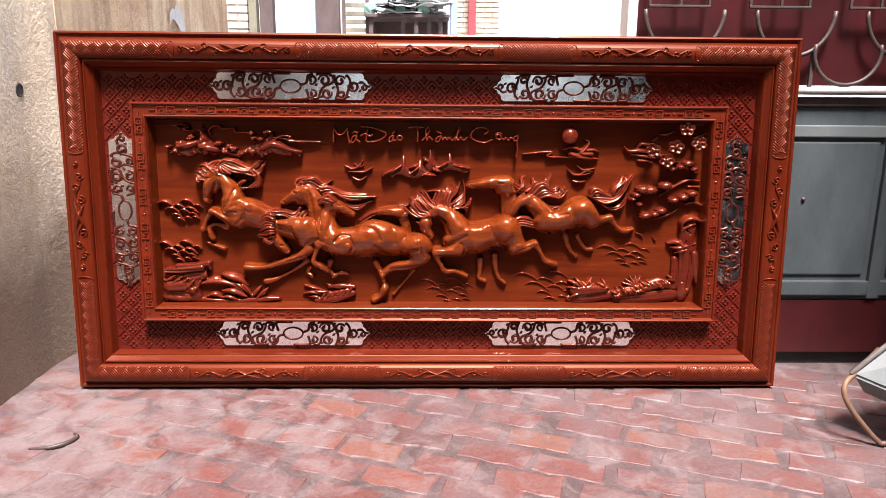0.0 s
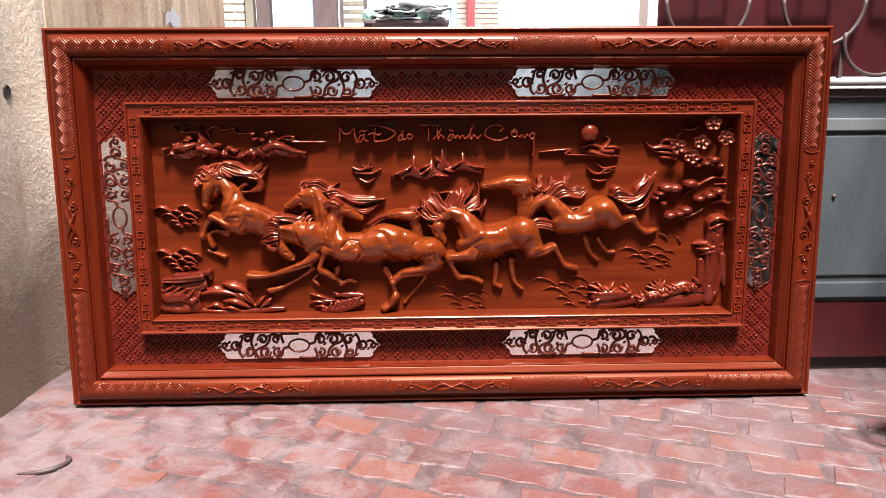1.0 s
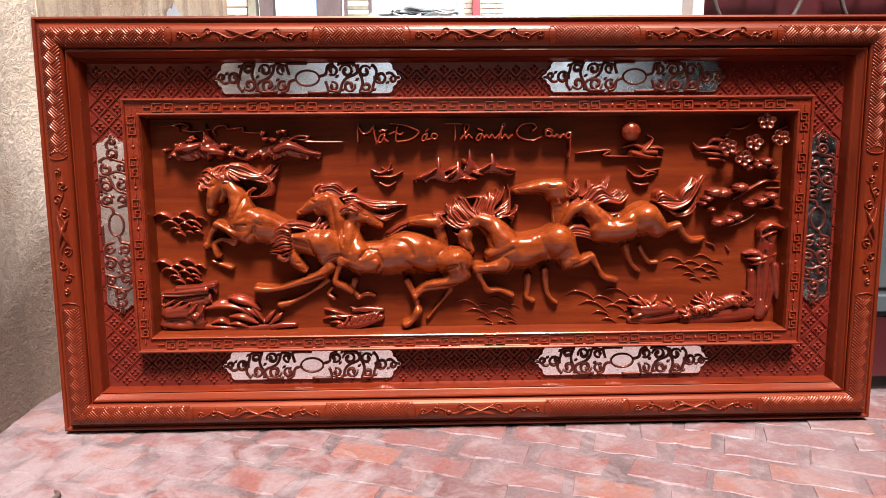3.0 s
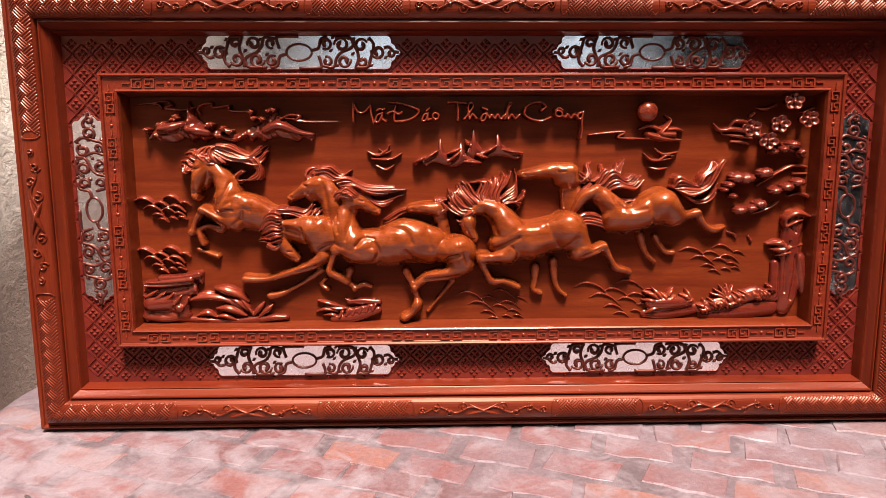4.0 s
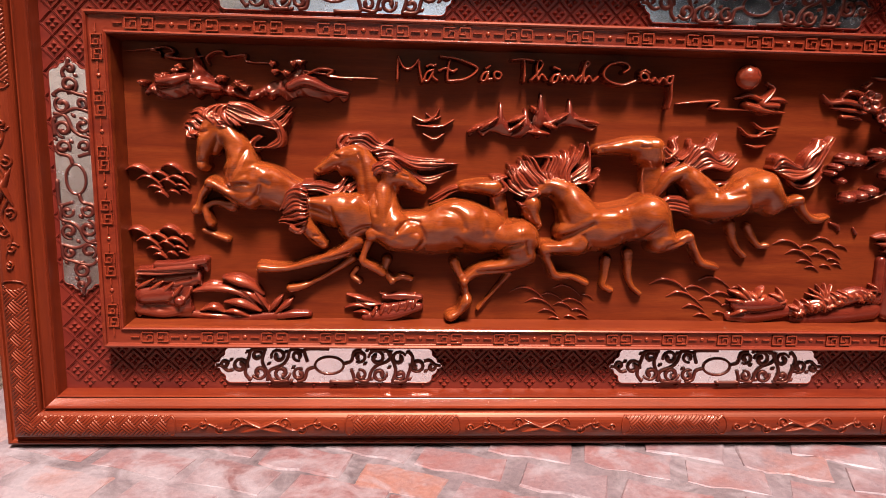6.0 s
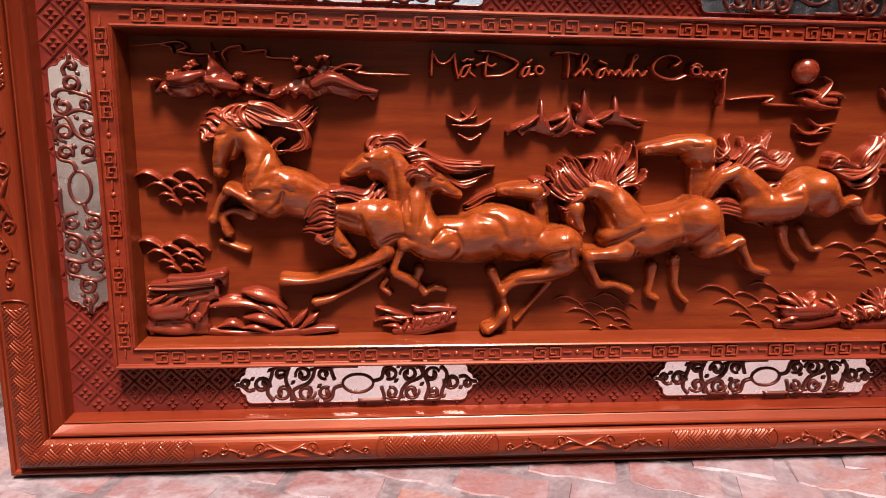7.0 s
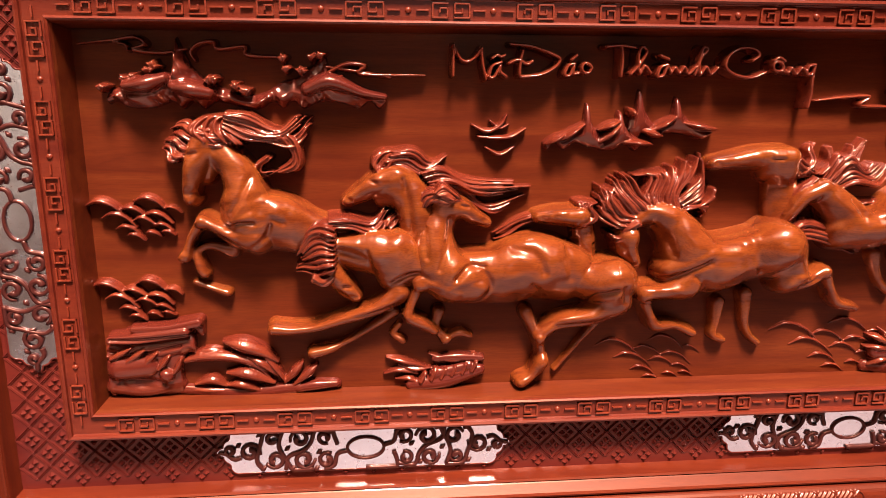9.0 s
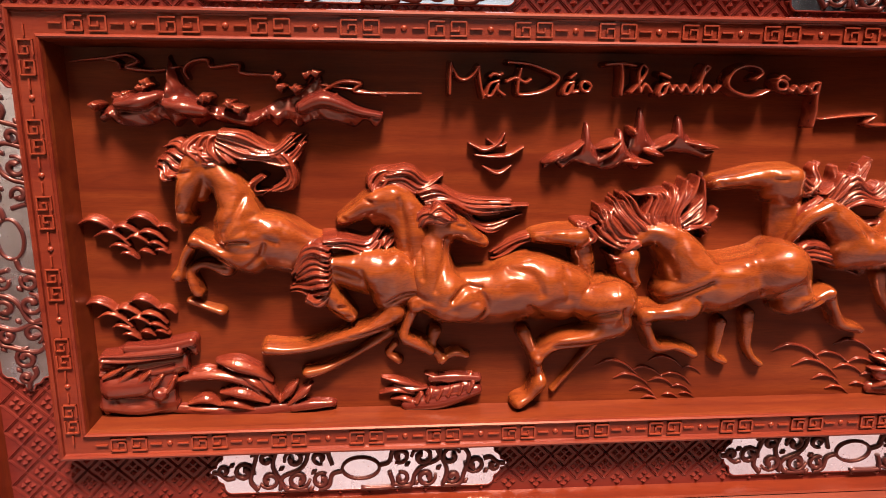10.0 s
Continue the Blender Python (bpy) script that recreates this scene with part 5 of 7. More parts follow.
c.strand(0.8, (-0.543, 0.273, 0.0026, 0.01), (-0.519, 0.294, 0.0070, 0.014), (-0.506, 0.306, 0.0026, 0.012))
c.strand(0.8, (-0.611, 0.324, 0.0018, 0.014), (-0.589, 0.313, 0.0070, 0.016), (-0.568, 0.292, 0.0017, 0.012))
c.strand(0.8, (-0.584, 0.323, 0.0018, 0.016), (-0.568, 0.303, 0.0044, 0.016), (-0.556, 0.281, 0.0017, 0.012))
c.strand(0.8, (-0.71, 0.27, 0.0026, 0.006), (-0.675, 0.268, 0.0061, 0.008), (-0.632, 0.265, 0.0026, 0.006))
c.tube(0.7, (-0.719, 0.27, 0.0079, 0.004), (-0.623, 0.261, 0.0099, 0.005), (-0.543, 0.267, 0.0099, 0.006), (-0.473, 0.271, 0.0063, 0.005))
c.tube(0.8, (-0.534, 0.268, 0.0072, 0.009), (-0.507, 0.272, 0.0081, 0.01), (-0.475, 0.273, 0.0054, 0.008))
c.finish(PANEL, 0)

c = Carving("carved_rock", "small carved rock with leaves", 0.003)
c.tube(0.8, (-0.354, 0.266, 0.0102, 0.006), (-0.302, 0.272, 0.0130, 0.008), (-0.243, 0.29, 0.0093, 0.008))
c.tube(0.8, (-0.316, 0.311, 0.0056, 0.008), (-0.279, 0.313, 0.0072, 0.009), (-0.24, 0.31, 0.0057, 0.008))
c.tube(0.8, (-0.316, 0.285, 0.0093, 0.01), (-0.26, 0.298, 0.0083, 0.01))
c.strand(1, (-0.394, 0.315, 0.0013, 0.008), (-0.366, 0.308, 0.0054, 0.01), (-0.33, 0.297, 0.0018, 0.008))
c.strand(1, (-0.398, 0.286, 0.0013, 0.006), (-0.375, 0.293, 0.0045, 0.009), (-0.343, 0.286, 0.0018, 0.008))
c.strand(1, (-0.38, 0.277, 0.0014, 0.006), (-0.357, 0.278, 0.0054, 0.009), (-0.339, 0.266, 0.0018, 0.008))
c.strand(1, (-0.375, 0.301, 0.0018, 0.006), (-0.348, 0.294, 0.0054, 0.009), (-0.323, 0.295, 0.0018, 0.008))
c.strand(1, (-0.325, 0.319, 0.0018, 0.008), (-0.288, 0.308, 0.0046, 0.01), (-0.251, 0.318, 0.0019, 0.008))
c.strand(1, (-0.316, 0.295, 0.0028, 0.012), (-0.288, 0.286, 0.0046, 0.013), (-0.251, 0.297, 0.0029, 0.012))
c.strand(1, (-0.339, 0.274, 0.0037, 0.016), (-0.332, 0.287, 0.0037, 0.015))
c.strand(1, (-0.322, 0.277, 0.0037, 0.016), (-0.316, 0.291, 0.0037, 0.015))
c.strand(1, (-0.306, 0.28, 0.0037, 0.016), (-0.299, 0.294, 0.0037, 0.015))
c.strand(1, (-0.289, 0.284, 0.0037, 0.016), (-0.283, 0.297, 0.0037, 0.015))
c.strand(1, (-0.272, 0.287, 0.0037, 0.016), (-0.266, 0.301, 0.0037, 0.015))
c.strand(1, (-0.256, 0.291, 0.0037, 0.016), (-0.249, 0.304, 0.0037, 0.015))
c.finish(PANEL, 0)

c = Carving("carved_grass", "tuft of curling carved grass blades", 0.003)
c.strand(1, (-0.834, 0.566, 0.0015, 0.009), (-0.813, 0.575, 0.0045, 0.013), (-0.792, 0.567, 0.0038, 0.012), (-0.776, 0.55, 0.0015, 0.009))
c.strand(1, (-0.812, 0.548, 0.0011, 0.009), (-0.794, 0.556, 0.0033, 0.013), (-0.776, 0.55, 0.0027, 0.012), (-0.762, 0.534, 0.0011, 0.009))
c.strand(1, (-0.792, 0.532, 0.0010, 0.009), (-0.78, 0.537, 0.0029, 0.013), (-0.767, 0.533, 0.0025, 0.012), (-0.758, 0.522, 0.0010, 0.009))
c.strand(1, (-0.778, 0.521, 0.0008, 0.009), (-0.769, 0.525, 0.0025, 0.013), (-0.759, 0.521, 0.0021, 0.012), (-0.752, 0.513, 0.0008, 0.009))
c.strand(1, (-0.787, 0.559, 0.0011, 0.009), (-0.772, 0.565, 0.0033, 0.013), (-0.757, 0.56, 0.0028, 0.012), (-0.745, 0.547, 0.0011, 0.009))
c.strand(1, (-0.767, 0.544, 0.0010, 0.009), (-0.754, 0.55, 0.0030, 0.013), (-0.742, 0.545, 0.0025, 0.012), (-0.732, 0.535, 0.0010, 0.009))
c.strand(1, (-0.764, 0.573, 0.0012, 0.009), (-0.747, 0.58, 0.0038, 0.013), (-0.73, 0.574, 0.0031, 0.012), (-0.718, 0.56, 0.0012, 0.009))
c.strand(1, (-0.752, 0.551, 0.0011, 0.009), (-0.737, 0.557, 0.0033, 0.013), (-0.722, 0.552, 0.0028, 0.012), (-0.71, 0.539, 0.0011, 0.009))
c.strand(1, (-0.75, 0.525, 0.0008, 0.009), (-0.743, 0.528, 0.0025, 0.013), (-0.734, 0.525, 0.0021, 0.012), (-0.728, 0.519, 0.0008, 0.009))
c.strand(1, (-0.728, 0.526, 0.0007, 0.009), (-0.721, 0.529, 0.0021, 0.013), (-0.714, 0.527, 0.0018, 0.012), (-0.708, 0.52, 0.0007, 0.009))
c.strand(1, (-0.722, 0.561, 0.0005, 0.009), (-0.713, 0.565, 0.0016, 0.013), (-0.703, 0.562, 0.0014, 0.012), (-0.696, 0.554, 0.0005, 0.009))
c.strand(1, (-0.738, 0.536, 0.0008, 0.009), (-0.728, 0.54, 0.0025, 0.013), (-0.719, 0.537, 0.0021, 0.012), (-0.711, 0.528, 0.0008, 0.009))
c.finish(PANEL, 0)

c = Carving("carved_grass", "tuft of curling carved grass blades", 0.003)
c.strand(1, (-0.84, 0.441, 0.0014, 0.009), (-0.82, 0.45, 0.0043, 0.013), (-0.799, 0.442, 0.0037, 0.012), (-0.784, 0.424, 0.0015, 0.009))
c.strand(1, (-0.819, 0.423, 0.0011, 0.009), (-0.802, 0.431, 0.0032, 0.013), (-0.784, 0.424, 0.0027, 0.012), (-0.77, 0.408, 0.0011, 0.009))
c.strand(1, (-0.8, 0.407, 0.0009, 0.009), (-0.788, 0.412, 0.0028, 0.013), (-0.775, 0.407, 0.0024, 0.012), (-0.766, 0.396, 0.0009, 0.009))
c.strand(1, (-0.786, 0.395, 0.0008, 0.009), (-0.777, 0.399, 0.0024, 0.013), (-0.767, 0.395, 0.0021, 0.012), (-0.76, 0.387, 0.0008, 0.009))
c.strand(1, (-0.795, 0.434, 0.0011, 0.009), (-0.78, 0.44, 0.0032, 0.013), (-0.765, 0.434, 0.0027, 0.012), (-0.753, 0.421, 0.0011, 0.009))
c.strand(1, (-0.774, 0.419, 0.0009, 0.009), (-0.762, 0.424, 0.0028, 0.013), (-0.75, 0.419, 0.0024, 0.012), (-0.741, 0.409, 0.0010, 0.009))
c.strand(1, (-0.772, 0.447, 0.0012, 0.009), (-0.756, 0.454, 0.0036, 0.013), (-0.739, 0.448, 0.0030, 0.012), (-0.726, 0.434, 0.0012, 0.009))
c.strand(1, (-0.76, 0.425, 0.0011, 0.009), (-0.746, 0.431, 0.0032, 0.013), (-0.73, 0.426, 0.0028, 0.012), (-0.719, 0.412, 0.0011, 0.009))
c.strand(1, (-0.759, 0.399, 0.0008, 0.009), (-0.751, 0.402, 0.0025, 0.013), (-0.743, 0.399, 0.0020, 0.012), (-0.737, 0.392, 0.0008, 0.009))
c.strand(1, (-0.737, 0.4, 0.0007, 0.009), (-0.73, 0.403, 0.0021, 0.013), (-0.723, 0.4, 0.0017, 0.012), (-0.717, 0.394, 0.0007, 0.009))
c.strand(1, (-0.731, 0.435, 0.0005, 0.009), (-0.722, 0.439, 0.0016, 0.013), (-0.712, 0.436, 0.0014, 0.012), (-0.705, 0.427, 0.0006, 0.009))
c.strand(1, (-0.746, 0.41, 0.0008, 0.009), (-0.737, 0.414, 0.0025, 0.013), (-0.727, 0.41, 0.0020, 0.012), (-0.72, 0.402, 0.0008, 0.009))
c.finish(PANEL, 0)

c = Carving("carved_grass", "tuft of curling carved grass blades", 0.003)
c.strand(1, (-0.048, 0.323, 0.0008, 0.0006), (-0.023, 0.334, 0.0025, 0.0030), (0.006, 0.324, 0.0022, 0.0022), (0.031, 0.3, 0.0009, 0.0006))
c.strand(1, (-0.016, 0.3, 0.0006, 0.0006), (0.005, 0.309, 0.0019, 0.0030), (0.031, 0.3, 0.0016, 0.0022), (0.052, 0.28, 0.0006, 0.0006))
c.strand(1, (0.014, 0.278, 0.0006, 0.0006), (0.028, 0.285, 0.0017, 0.0030), (0.046, 0.279, 0.0014, 0.0022), (0.061, 0.264, 0.0006, 0.0006))
c.strand(1, (0.035, 0.263, 0.0005, 0.0006), (0.046, 0.268, 0.0014, 0.0030), (0.06, 0.263, 0.0012, 0.0022), (0.071, 0.252, 0.0005, 0.0006))
c.strand(1, (0.014, 0.313, 0.0006, 0.0006), (0.033, 0.321, 0.0019, 0.0030), (0.054, 0.313, 0.0016, 0.0022), (0.072, 0.296, 0.0006, 0.0006))
c.strand(1, (0.045, 0.293, 0.0006, 0.0006), (0.059, 0.3, 0.0017, 0.0030), (0.077, 0.294, 0.0014, 0.0022), (0.092, 0.28, 0.0006, 0.0006))
c.strand(1, (0.042, 0.33, 0.0007, 0.0006), (0.062, 0.339, 0.0021, 0.0030), (0.085, 0.331, 0.0018, 0.0022), (0.105, 0.312, 0.0007, 0.0006))
c.strand(1, (0.062, 0.301, 0.0006, 0.0006), (0.08, 0.309, 0.0019, 0.0030), (0.102, 0.302, 0.0016, 0.0022), (0.12, 0.284, 0.0006, 0.0006))
c.strand(1, (0.07, 0.268, 0.0005, 0.0006), (0.08, 0.272, 0.0014, 0.0030), (0.091, 0.268, 0.0012, 0.0022), (0.101, 0.259, 0.0005, 0.0006))
c.strand(1, (0.099, 0.269, 0.0004, 0.0006), (0.107, 0.273, 0.0012, 0.0030), (0.118, 0.269, 0.0010, 0.0022), (0.127, 0.261, 0.0004, 0.0006))
c.strand(1, (0.099, 0.314, 0.0003, 0.0006), (0.11, 0.319, 0.0009, 0.0030), (0.124, 0.314, 0.0008, 0.0022), (0.135, 0.303, 0.0003, 0.0006))
c.strand(1, (0.084, 0.282, 0.0005, 0.0006), (0.096, 0.287, 0.0014, 0.0030), (0.109, 0.282, 0.0012, 0.0022), (0.121, 0.271, 0.0005, 0.0006))
c.finish(PANEL, 0)

c = Carving("carved_grass", "tuft of curling carved grass blades", 0.003)
c.strand(1, (0.252, 0.342, 0.0010, 0.0006), (0.281, 0.355, 0.0031, 0.0030), (0.317, 0.344, 0.0026, 0.0022), (0.348, 0.316, 0.0011, 0.0006))
c.strand(1, (0.291, 0.315, 0.0008, 0.0006), (0.317, 0.327, 0.0023, 0.0030), (0.348, 0.316, 0.0019, 0.0022), (0.375, 0.292, 0.0008, 0.0006))
c.strand(1, (0.329, 0.29, 0.0007, 0.0006), (0.346, 0.298, 0.0020, 0.0030), (0.368, 0.291, 0.0017, 0.0022), (0.386, 0.274, 0.0007, 0.0006))
c.strand(1, (0.355, 0.272, 0.0006, 0.0006), (0.369, 0.278, 0.0017, 0.0030), (0.385, 0.273, 0.0014, 0.0022), (0.4, 0.26, 0.0006, 0.0006))
c.strand(1, (0.327, 0.33, 0.0008, 0.0006), (0.348, 0.34, 0.0023, 0.0030), (0.375, 0.331, 0.0019, 0.0022), (0.398, 0.311, 0.0008, 0.0006))
c.strand(1, (0.365, 0.308, 0.0007, 0.0006), (0.382, 0.316, 0.0020, 0.0030), (0.404, 0.309, 0.0017, 0.0022), (0.423, 0.292, 0.0007, 0.0006))
c.strand(1, (0.359, 0.351, 0.0008, 0.0006), (0.382, 0.361, 0.0025, 0.0030), (0.411, 0.352, 0.0021, 0.0022), (0.437, 0.33, 0.0009, 0.0006))
c.strand(1, (0.385, 0.317, 0.0008, 0.0006), (0.407, 0.327, 0.0023, 0.0030), (0.434, 0.318, 0.0019, 0.0022), (0.457, 0.298, 0.0008, 0.0006))
c.strand(1, (0.398, 0.278, 0.0006, 0.0006), (0.409, 0.283, 0.0018, 0.0030), (0.423, 0.278, 0.0015, 0.0022), (0.435, 0.267, 0.0006, 0.0006))
c.strand(1, (0.432, 0.279, 0.0005, 0.0006), (0.442, 0.284, 0.0015, 0.0030), (0.455, 0.279, 0.0012, 0.0022), (0.467, 0.27, 0.0005, 0.0006))
c.strand(1, (0.429, 0.332, 0.0004, 0.0006), (0.442, 0.338, 0.0011, 0.0030), (0.459, 0.332, 0.0010, 0.0022), (0.474, 0.32, 0.0004, 0.0006))
c.strand(1, (0.414, 0.294, 0.0006, 0.0006), (0.427, 0.3, 0.0018, 0.0030), (0.444, 0.295, 0.0015, 0.0022), (0.458, 0.282, 0.0006, 0.0006))
c.finish(PANEL, 0)

c = Carving("carved_grass", "tuft of curling carved grass blades", 0.003)
c.strand(1, (0.515, 0.433, 0.0008, 0.0008), (0.539, 0.443, 0.0024, 0.0034), (0.566, 0.435, 0.0020, 0.0030), (0.589, 0.414, 0.0008, 0.0008))
c.strand(1, (0.545, 0.412, 0.0006, 0.0008), (0.565, 0.422, 0.0018, 0.0034), (0.589, 0.414, 0.0015, 0.0030), (0.609, 0.396, 0.0006, 0.0008))
c.strand(1, (0.573, 0.394, 0.0005, 0.0008), (0.587, 0.4, 0.0015, 0.0034), (0.603, 0.395, 0.0013, 0.0030), (0.616, 0.383, 0.0005, 0.0008))
c.strand(1, (0.592, 0.381, 0.0004, 0.0008), (0.603, 0.386, 0.0013, 0.0034), (0.615, 0.382, 0.0011, 0.0030), (0.626, 0.372, 0.0004, 0.0008))
c.strand(1, (0.574, 0.425, 0.0006, 0.0008), (0.591, 0.433, 0.0018, 0.0034), (0.611, 0.427, 0.0015, 0.0030), (0.627, 0.412, 0.0006, 0.0008))
c.strand(1, (0.602, 0.408, 0.0005, 0.0008), (0.615, 0.415, 0.0015, 0.0034), (0.632, 0.41, 0.0013, 0.0030), (0.645, 0.397, 0.0005, 0.0008))
c.strand(1, (0.599, 0.441, 0.0007, 0.0008), (0.618, 0.45, 0.0020, 0.0034), (0.64, 0.443, 0.0016, 0.0030), (0.658, 0.427, 0.0007, 0.0008))
c.strand(1, (0.618, 0.416, 0.0006, 0.0008), (0.635, 0.424, 0.0018, 0.0034), (0.655, 0.417, 0.0015, 0.0030), (0.671, 0.402, 0.0006, 0.0008))
c.strand(1, (0.625, 0.386, 0.0004, 0.0008), (0.634, 0.39, 0.0013, 0.0034), (0.644, 0.387, 0.0011, 0.0030), (0.653, 0.379, 0.0004, 0.0008))
c.strand(1, (0.651, 0.388, 0.0004, 0.0008), (0.659, 0.392, 0.0011, 0.0034), (0.669, 0.389, 0.0009, 0.0030), (0.677, 0.381, 0.0004, 0.0008))
c.strand(1, (0.652, 0.428, 0.0003, 0.0008), (0.663, 0.433, 0.0009, 0.0034), (0.675, 0.429, 0.0007, 0.0030), (0.685, 0.42, 0.0003, 0.0008))
c.strand(1, (0.638, 0.399, 0.0004, 0.0008), (0.649, 0.404, 0.0013, 0.0034), (0.661, 0.4, 0.0011, 0.0030), (0.672, 0.391, 0.0004, 0.0008))
c.finish(PANEL, 0)

c = Carving("carved_rock", "carved bank with leafy top", 0.003)
c.tube(0.6, (0.571, 0.285, 0.0108, 0.006), (0.62, 0.300, 0.0149, 0.008), (0.673, 0.312, 0.0162, 0.009), (0.719, 0.325, 0.0162, 0.009), (0.765, 0.312, 0.0095, 0.006))
c.tube(0.5, (0.583, 0.268, 0.0142, 0.001), (0.676, 0.278, 0.0220, 0.002), (0.757, 0.288, 0.0203, 0.001))
for i in range(34):
    f = (i + random.uniform(-0.4, 0.4)) / 33
    u, v = 0.575 + 0.185 * f, 0.284 + 0.042 * f + random.uniform(-0.012, 0.006)
    a, d = random.gauss(1.9, 0.55), random.uniform(0.014, 0.024)
    c.strand(1, (u, v, 0.0030, 0.015), (u + 0.6 * d * math.cos(a), v + 0.55 * d * math.sin(a), 0.0042, 0.019), (u + d * math.cos(a + 0.3), v + d * math.sin(a + 0.3), 0.0010, 0.016))
for a in (1.2, 1.6, 2.0, 2.4, 2.75):
    c.strand(1, (0.640, 0.312, 0.0025, 0.013), (0.640 + 0.02 * math.cos(a), 0.312 + 0.02 * math.sin(a), 0.0036, 0.013), (0.640 + 0.042 * math.cos(a), 0.312 + 0.036 * math.sin(a), 0.0012, 0.008))
c.finish(PANEL, 0)

c = Carving("carved_rock", "carved bank with spiky leaves", 0.003)
c.tube(0.8, (0.446, 0.3, 0.0132, 0.008), (0.492, 0.303, 0.0172, 0.01), (0.546, 0.304, 0.0108, 0.008))
c.tube(0.6, (0.434, 0.273, 0.0108, 0.002), (0.487, 0.277, 0.0189, 0.003), (0.561, 0.285, 0.0135, 0.002))
c.strand(1, (0.428, 0.332, 0.0013, 0.01), (0.446, 0.326, 0.0054, 0.016), (0.465, 0.314, 0.0027, 0.016))
c.strand(1, (0.426, 0.31, 0.0013, 0.01), (0.446, 0.31, 0.0054, 0.016), (0.466, 0.304, 0.0026, 0.016))
c.strand(1, (0.434, 0.277, 0.0013, 0.01), (0.45, 0.287, 0.0054, 0.016), (0.466, 0.291, 0.0027, 0.016))
c.strand(1, (0.45, 0.341, 0.0013, 0.01), (0.462, 0.328, 0.0054, 0.016), (0.475, 0.31, 0.0026, 0.016))
c.strand(1, (0.503, 0.341, 0.0013, 0.01), (0.493, 0.33, 0.0054, 0.016), (0.482, 0.314, 0.0026, 0.016))
c.strand(1, (0.511, 0.321, 0.0013, 0.01), (0.498, 0.315, 0.0053, 0.016), (0.486, 0.304, 0.0027, 0.016))
c.strand(1, (0.535, 0.337, 0.0013, 0.01), (0.541, 0.325, 0.0054, 0.016), (0.547, 0.307, 0.0027, 0.016))
c.strand(1, (0.559, 0.31, 0.0013, 0.01), (0.548, 0.31, 0.0054, 0.016), (0.537, 0.304, 0.0027, 0.016))
c.strand(1, (0.5, 0.286, 0.0014, 0.01), (0.514, 0.301, 0.0054, 0.016), (0.528, 0.31, 0.0027, 0.016))
c.strand(1, (0.522, 0.323, 0.0014, 0.01), (0.534, 0.319, 0.0054, 0.016), (0.546, 0.31, 0.0027, 0.016))
c.strand(1, (0.473, 0.328, 0.0013, 0.01), (0.481, 0.319, 0.0054, 0.016), (0.488, 0.304, 0.0027, 0.016))
c.finish(PANEL, 0)

c = Carving("carved_tree", "carved tree with blossom and pine branches", 0.004)
c.tube(0.5, (0.804, 0.521, 0.0208, 0.010), (0.793, 0.468, 0.0238, 0.009), (0.797, 0.401, 0.0256, 0.006), (0.797, 0.32, 0.0243, 0.003), (0.790, 0.286, 0.0189, 0.001))
c.cut(0.006, (0.806, 0.42, 0.004), (0.808, 0.37, 0.006), (0.802, 0.31, 0.005))
c.cut(0.005, (0.788, 0.46, 0.003), (0.784, 0.40, 0.004), (0.786, 0.33, 0.004))
c.cut(0.005, (0.800, 0.515, 0.003), (0.792, 0.497, 0.005), (0.800, 0.482, 0.003))
c.tube(0.8, (0.818, 0.415, 0.0159, 0.008), (0.836, 0.333, 0.0121, 0.006))
c.tube(0.8, (0.76, 0.401, 0.0106, 0.004), (0.762, 0.32, 0.0122, 0.003))
c.strand(1, (0.834, 0.521, 0.0053, 0.018), (0.798, 0.53, 0.0093, 0.022), (0.775, 0.518, 0.0066, 0.02), (0.774, 0.501, 0.0040, 0.016))
c.strand(1, (0.777, 0.497, 0.0040, 0.02), (0.796, 0.508, 0.0052, 0.022), (0.813, 0.513, 0.0040, 0.02))
c.strand(1, (0.735, 0.452, 0.0027, 0.01), (0.761, 0.455, 0.0080, 0.016), (0.782, 0.444, 0.0053, 0.014))
c.strand(1, (0.745, 0.439, 0.0027, 0.01), (0.772, 0.439, 0.0081, 0.016), (0.821, 0.451, 0.0026, 0.014))
c.strand(1, (0.758, 0.422, 0.0027, 0.01), (0.777, 0.428, 0.0068, 0.016), (0.803, 0.431, 0.0026, 0.014))
c.strand(1, (0.768, 0.458, 0.0027, 0.012), (0.777, 0.444, 0.0066, 0.018), (0.774, 0.421, 0.0027, 0.014))
c.strand(1, (0.838, 0.527, 0.0053, 0.008), (0.839, 0.563, 0.0053, 0.008), (0.809, 0.578, 0.0052, 0.008), (0.783, 0.573, 0.0039, 0.008))
c.strand(1, (0.822, 0.644, 0.0026, 0.008), (0.789, 0.647, 0.0052, 0.008), (0.758, 0.635, 0.0052, 0.008), (0.702, 0.599, 0.0039, 0.006))
c.strand(1, (0.824, 0.627, 0.0026, 0.006), (0.791, 0.627, 0.0039, 0.006))
c.strand(1, (0.584, 0.749, 0.0019, 0.008), (0.6, 0.734, 0.0052, 0.01), (0.632, 0.736, 0.0065, 0.01), (0.668, 0.729, 0.0064, 0.008), (0.731, 0.708, 0.0064, 0.008), (0.813, 0.67, 0.0052, 0.008))
c.strand(1, (0.623, 0.741, 0.0026, 0.008), (0.639, 0.756, 0.0064, 0.01), (0.676, 0.749, 0.0052, 0.01))
c.strand(1, (0.607, 0.724, 0.0026, 0.006), (0.646, 0.719, 0.0051, 0.008), (0.679, 0.714, 0.0039, 0.008))
c.strand(1, (0.692, 0.786, 0.0026, 0.008), (0.712, 0.784, 0.0051, 0.01), (0.734, 0.794, 0.0038, 0.01))
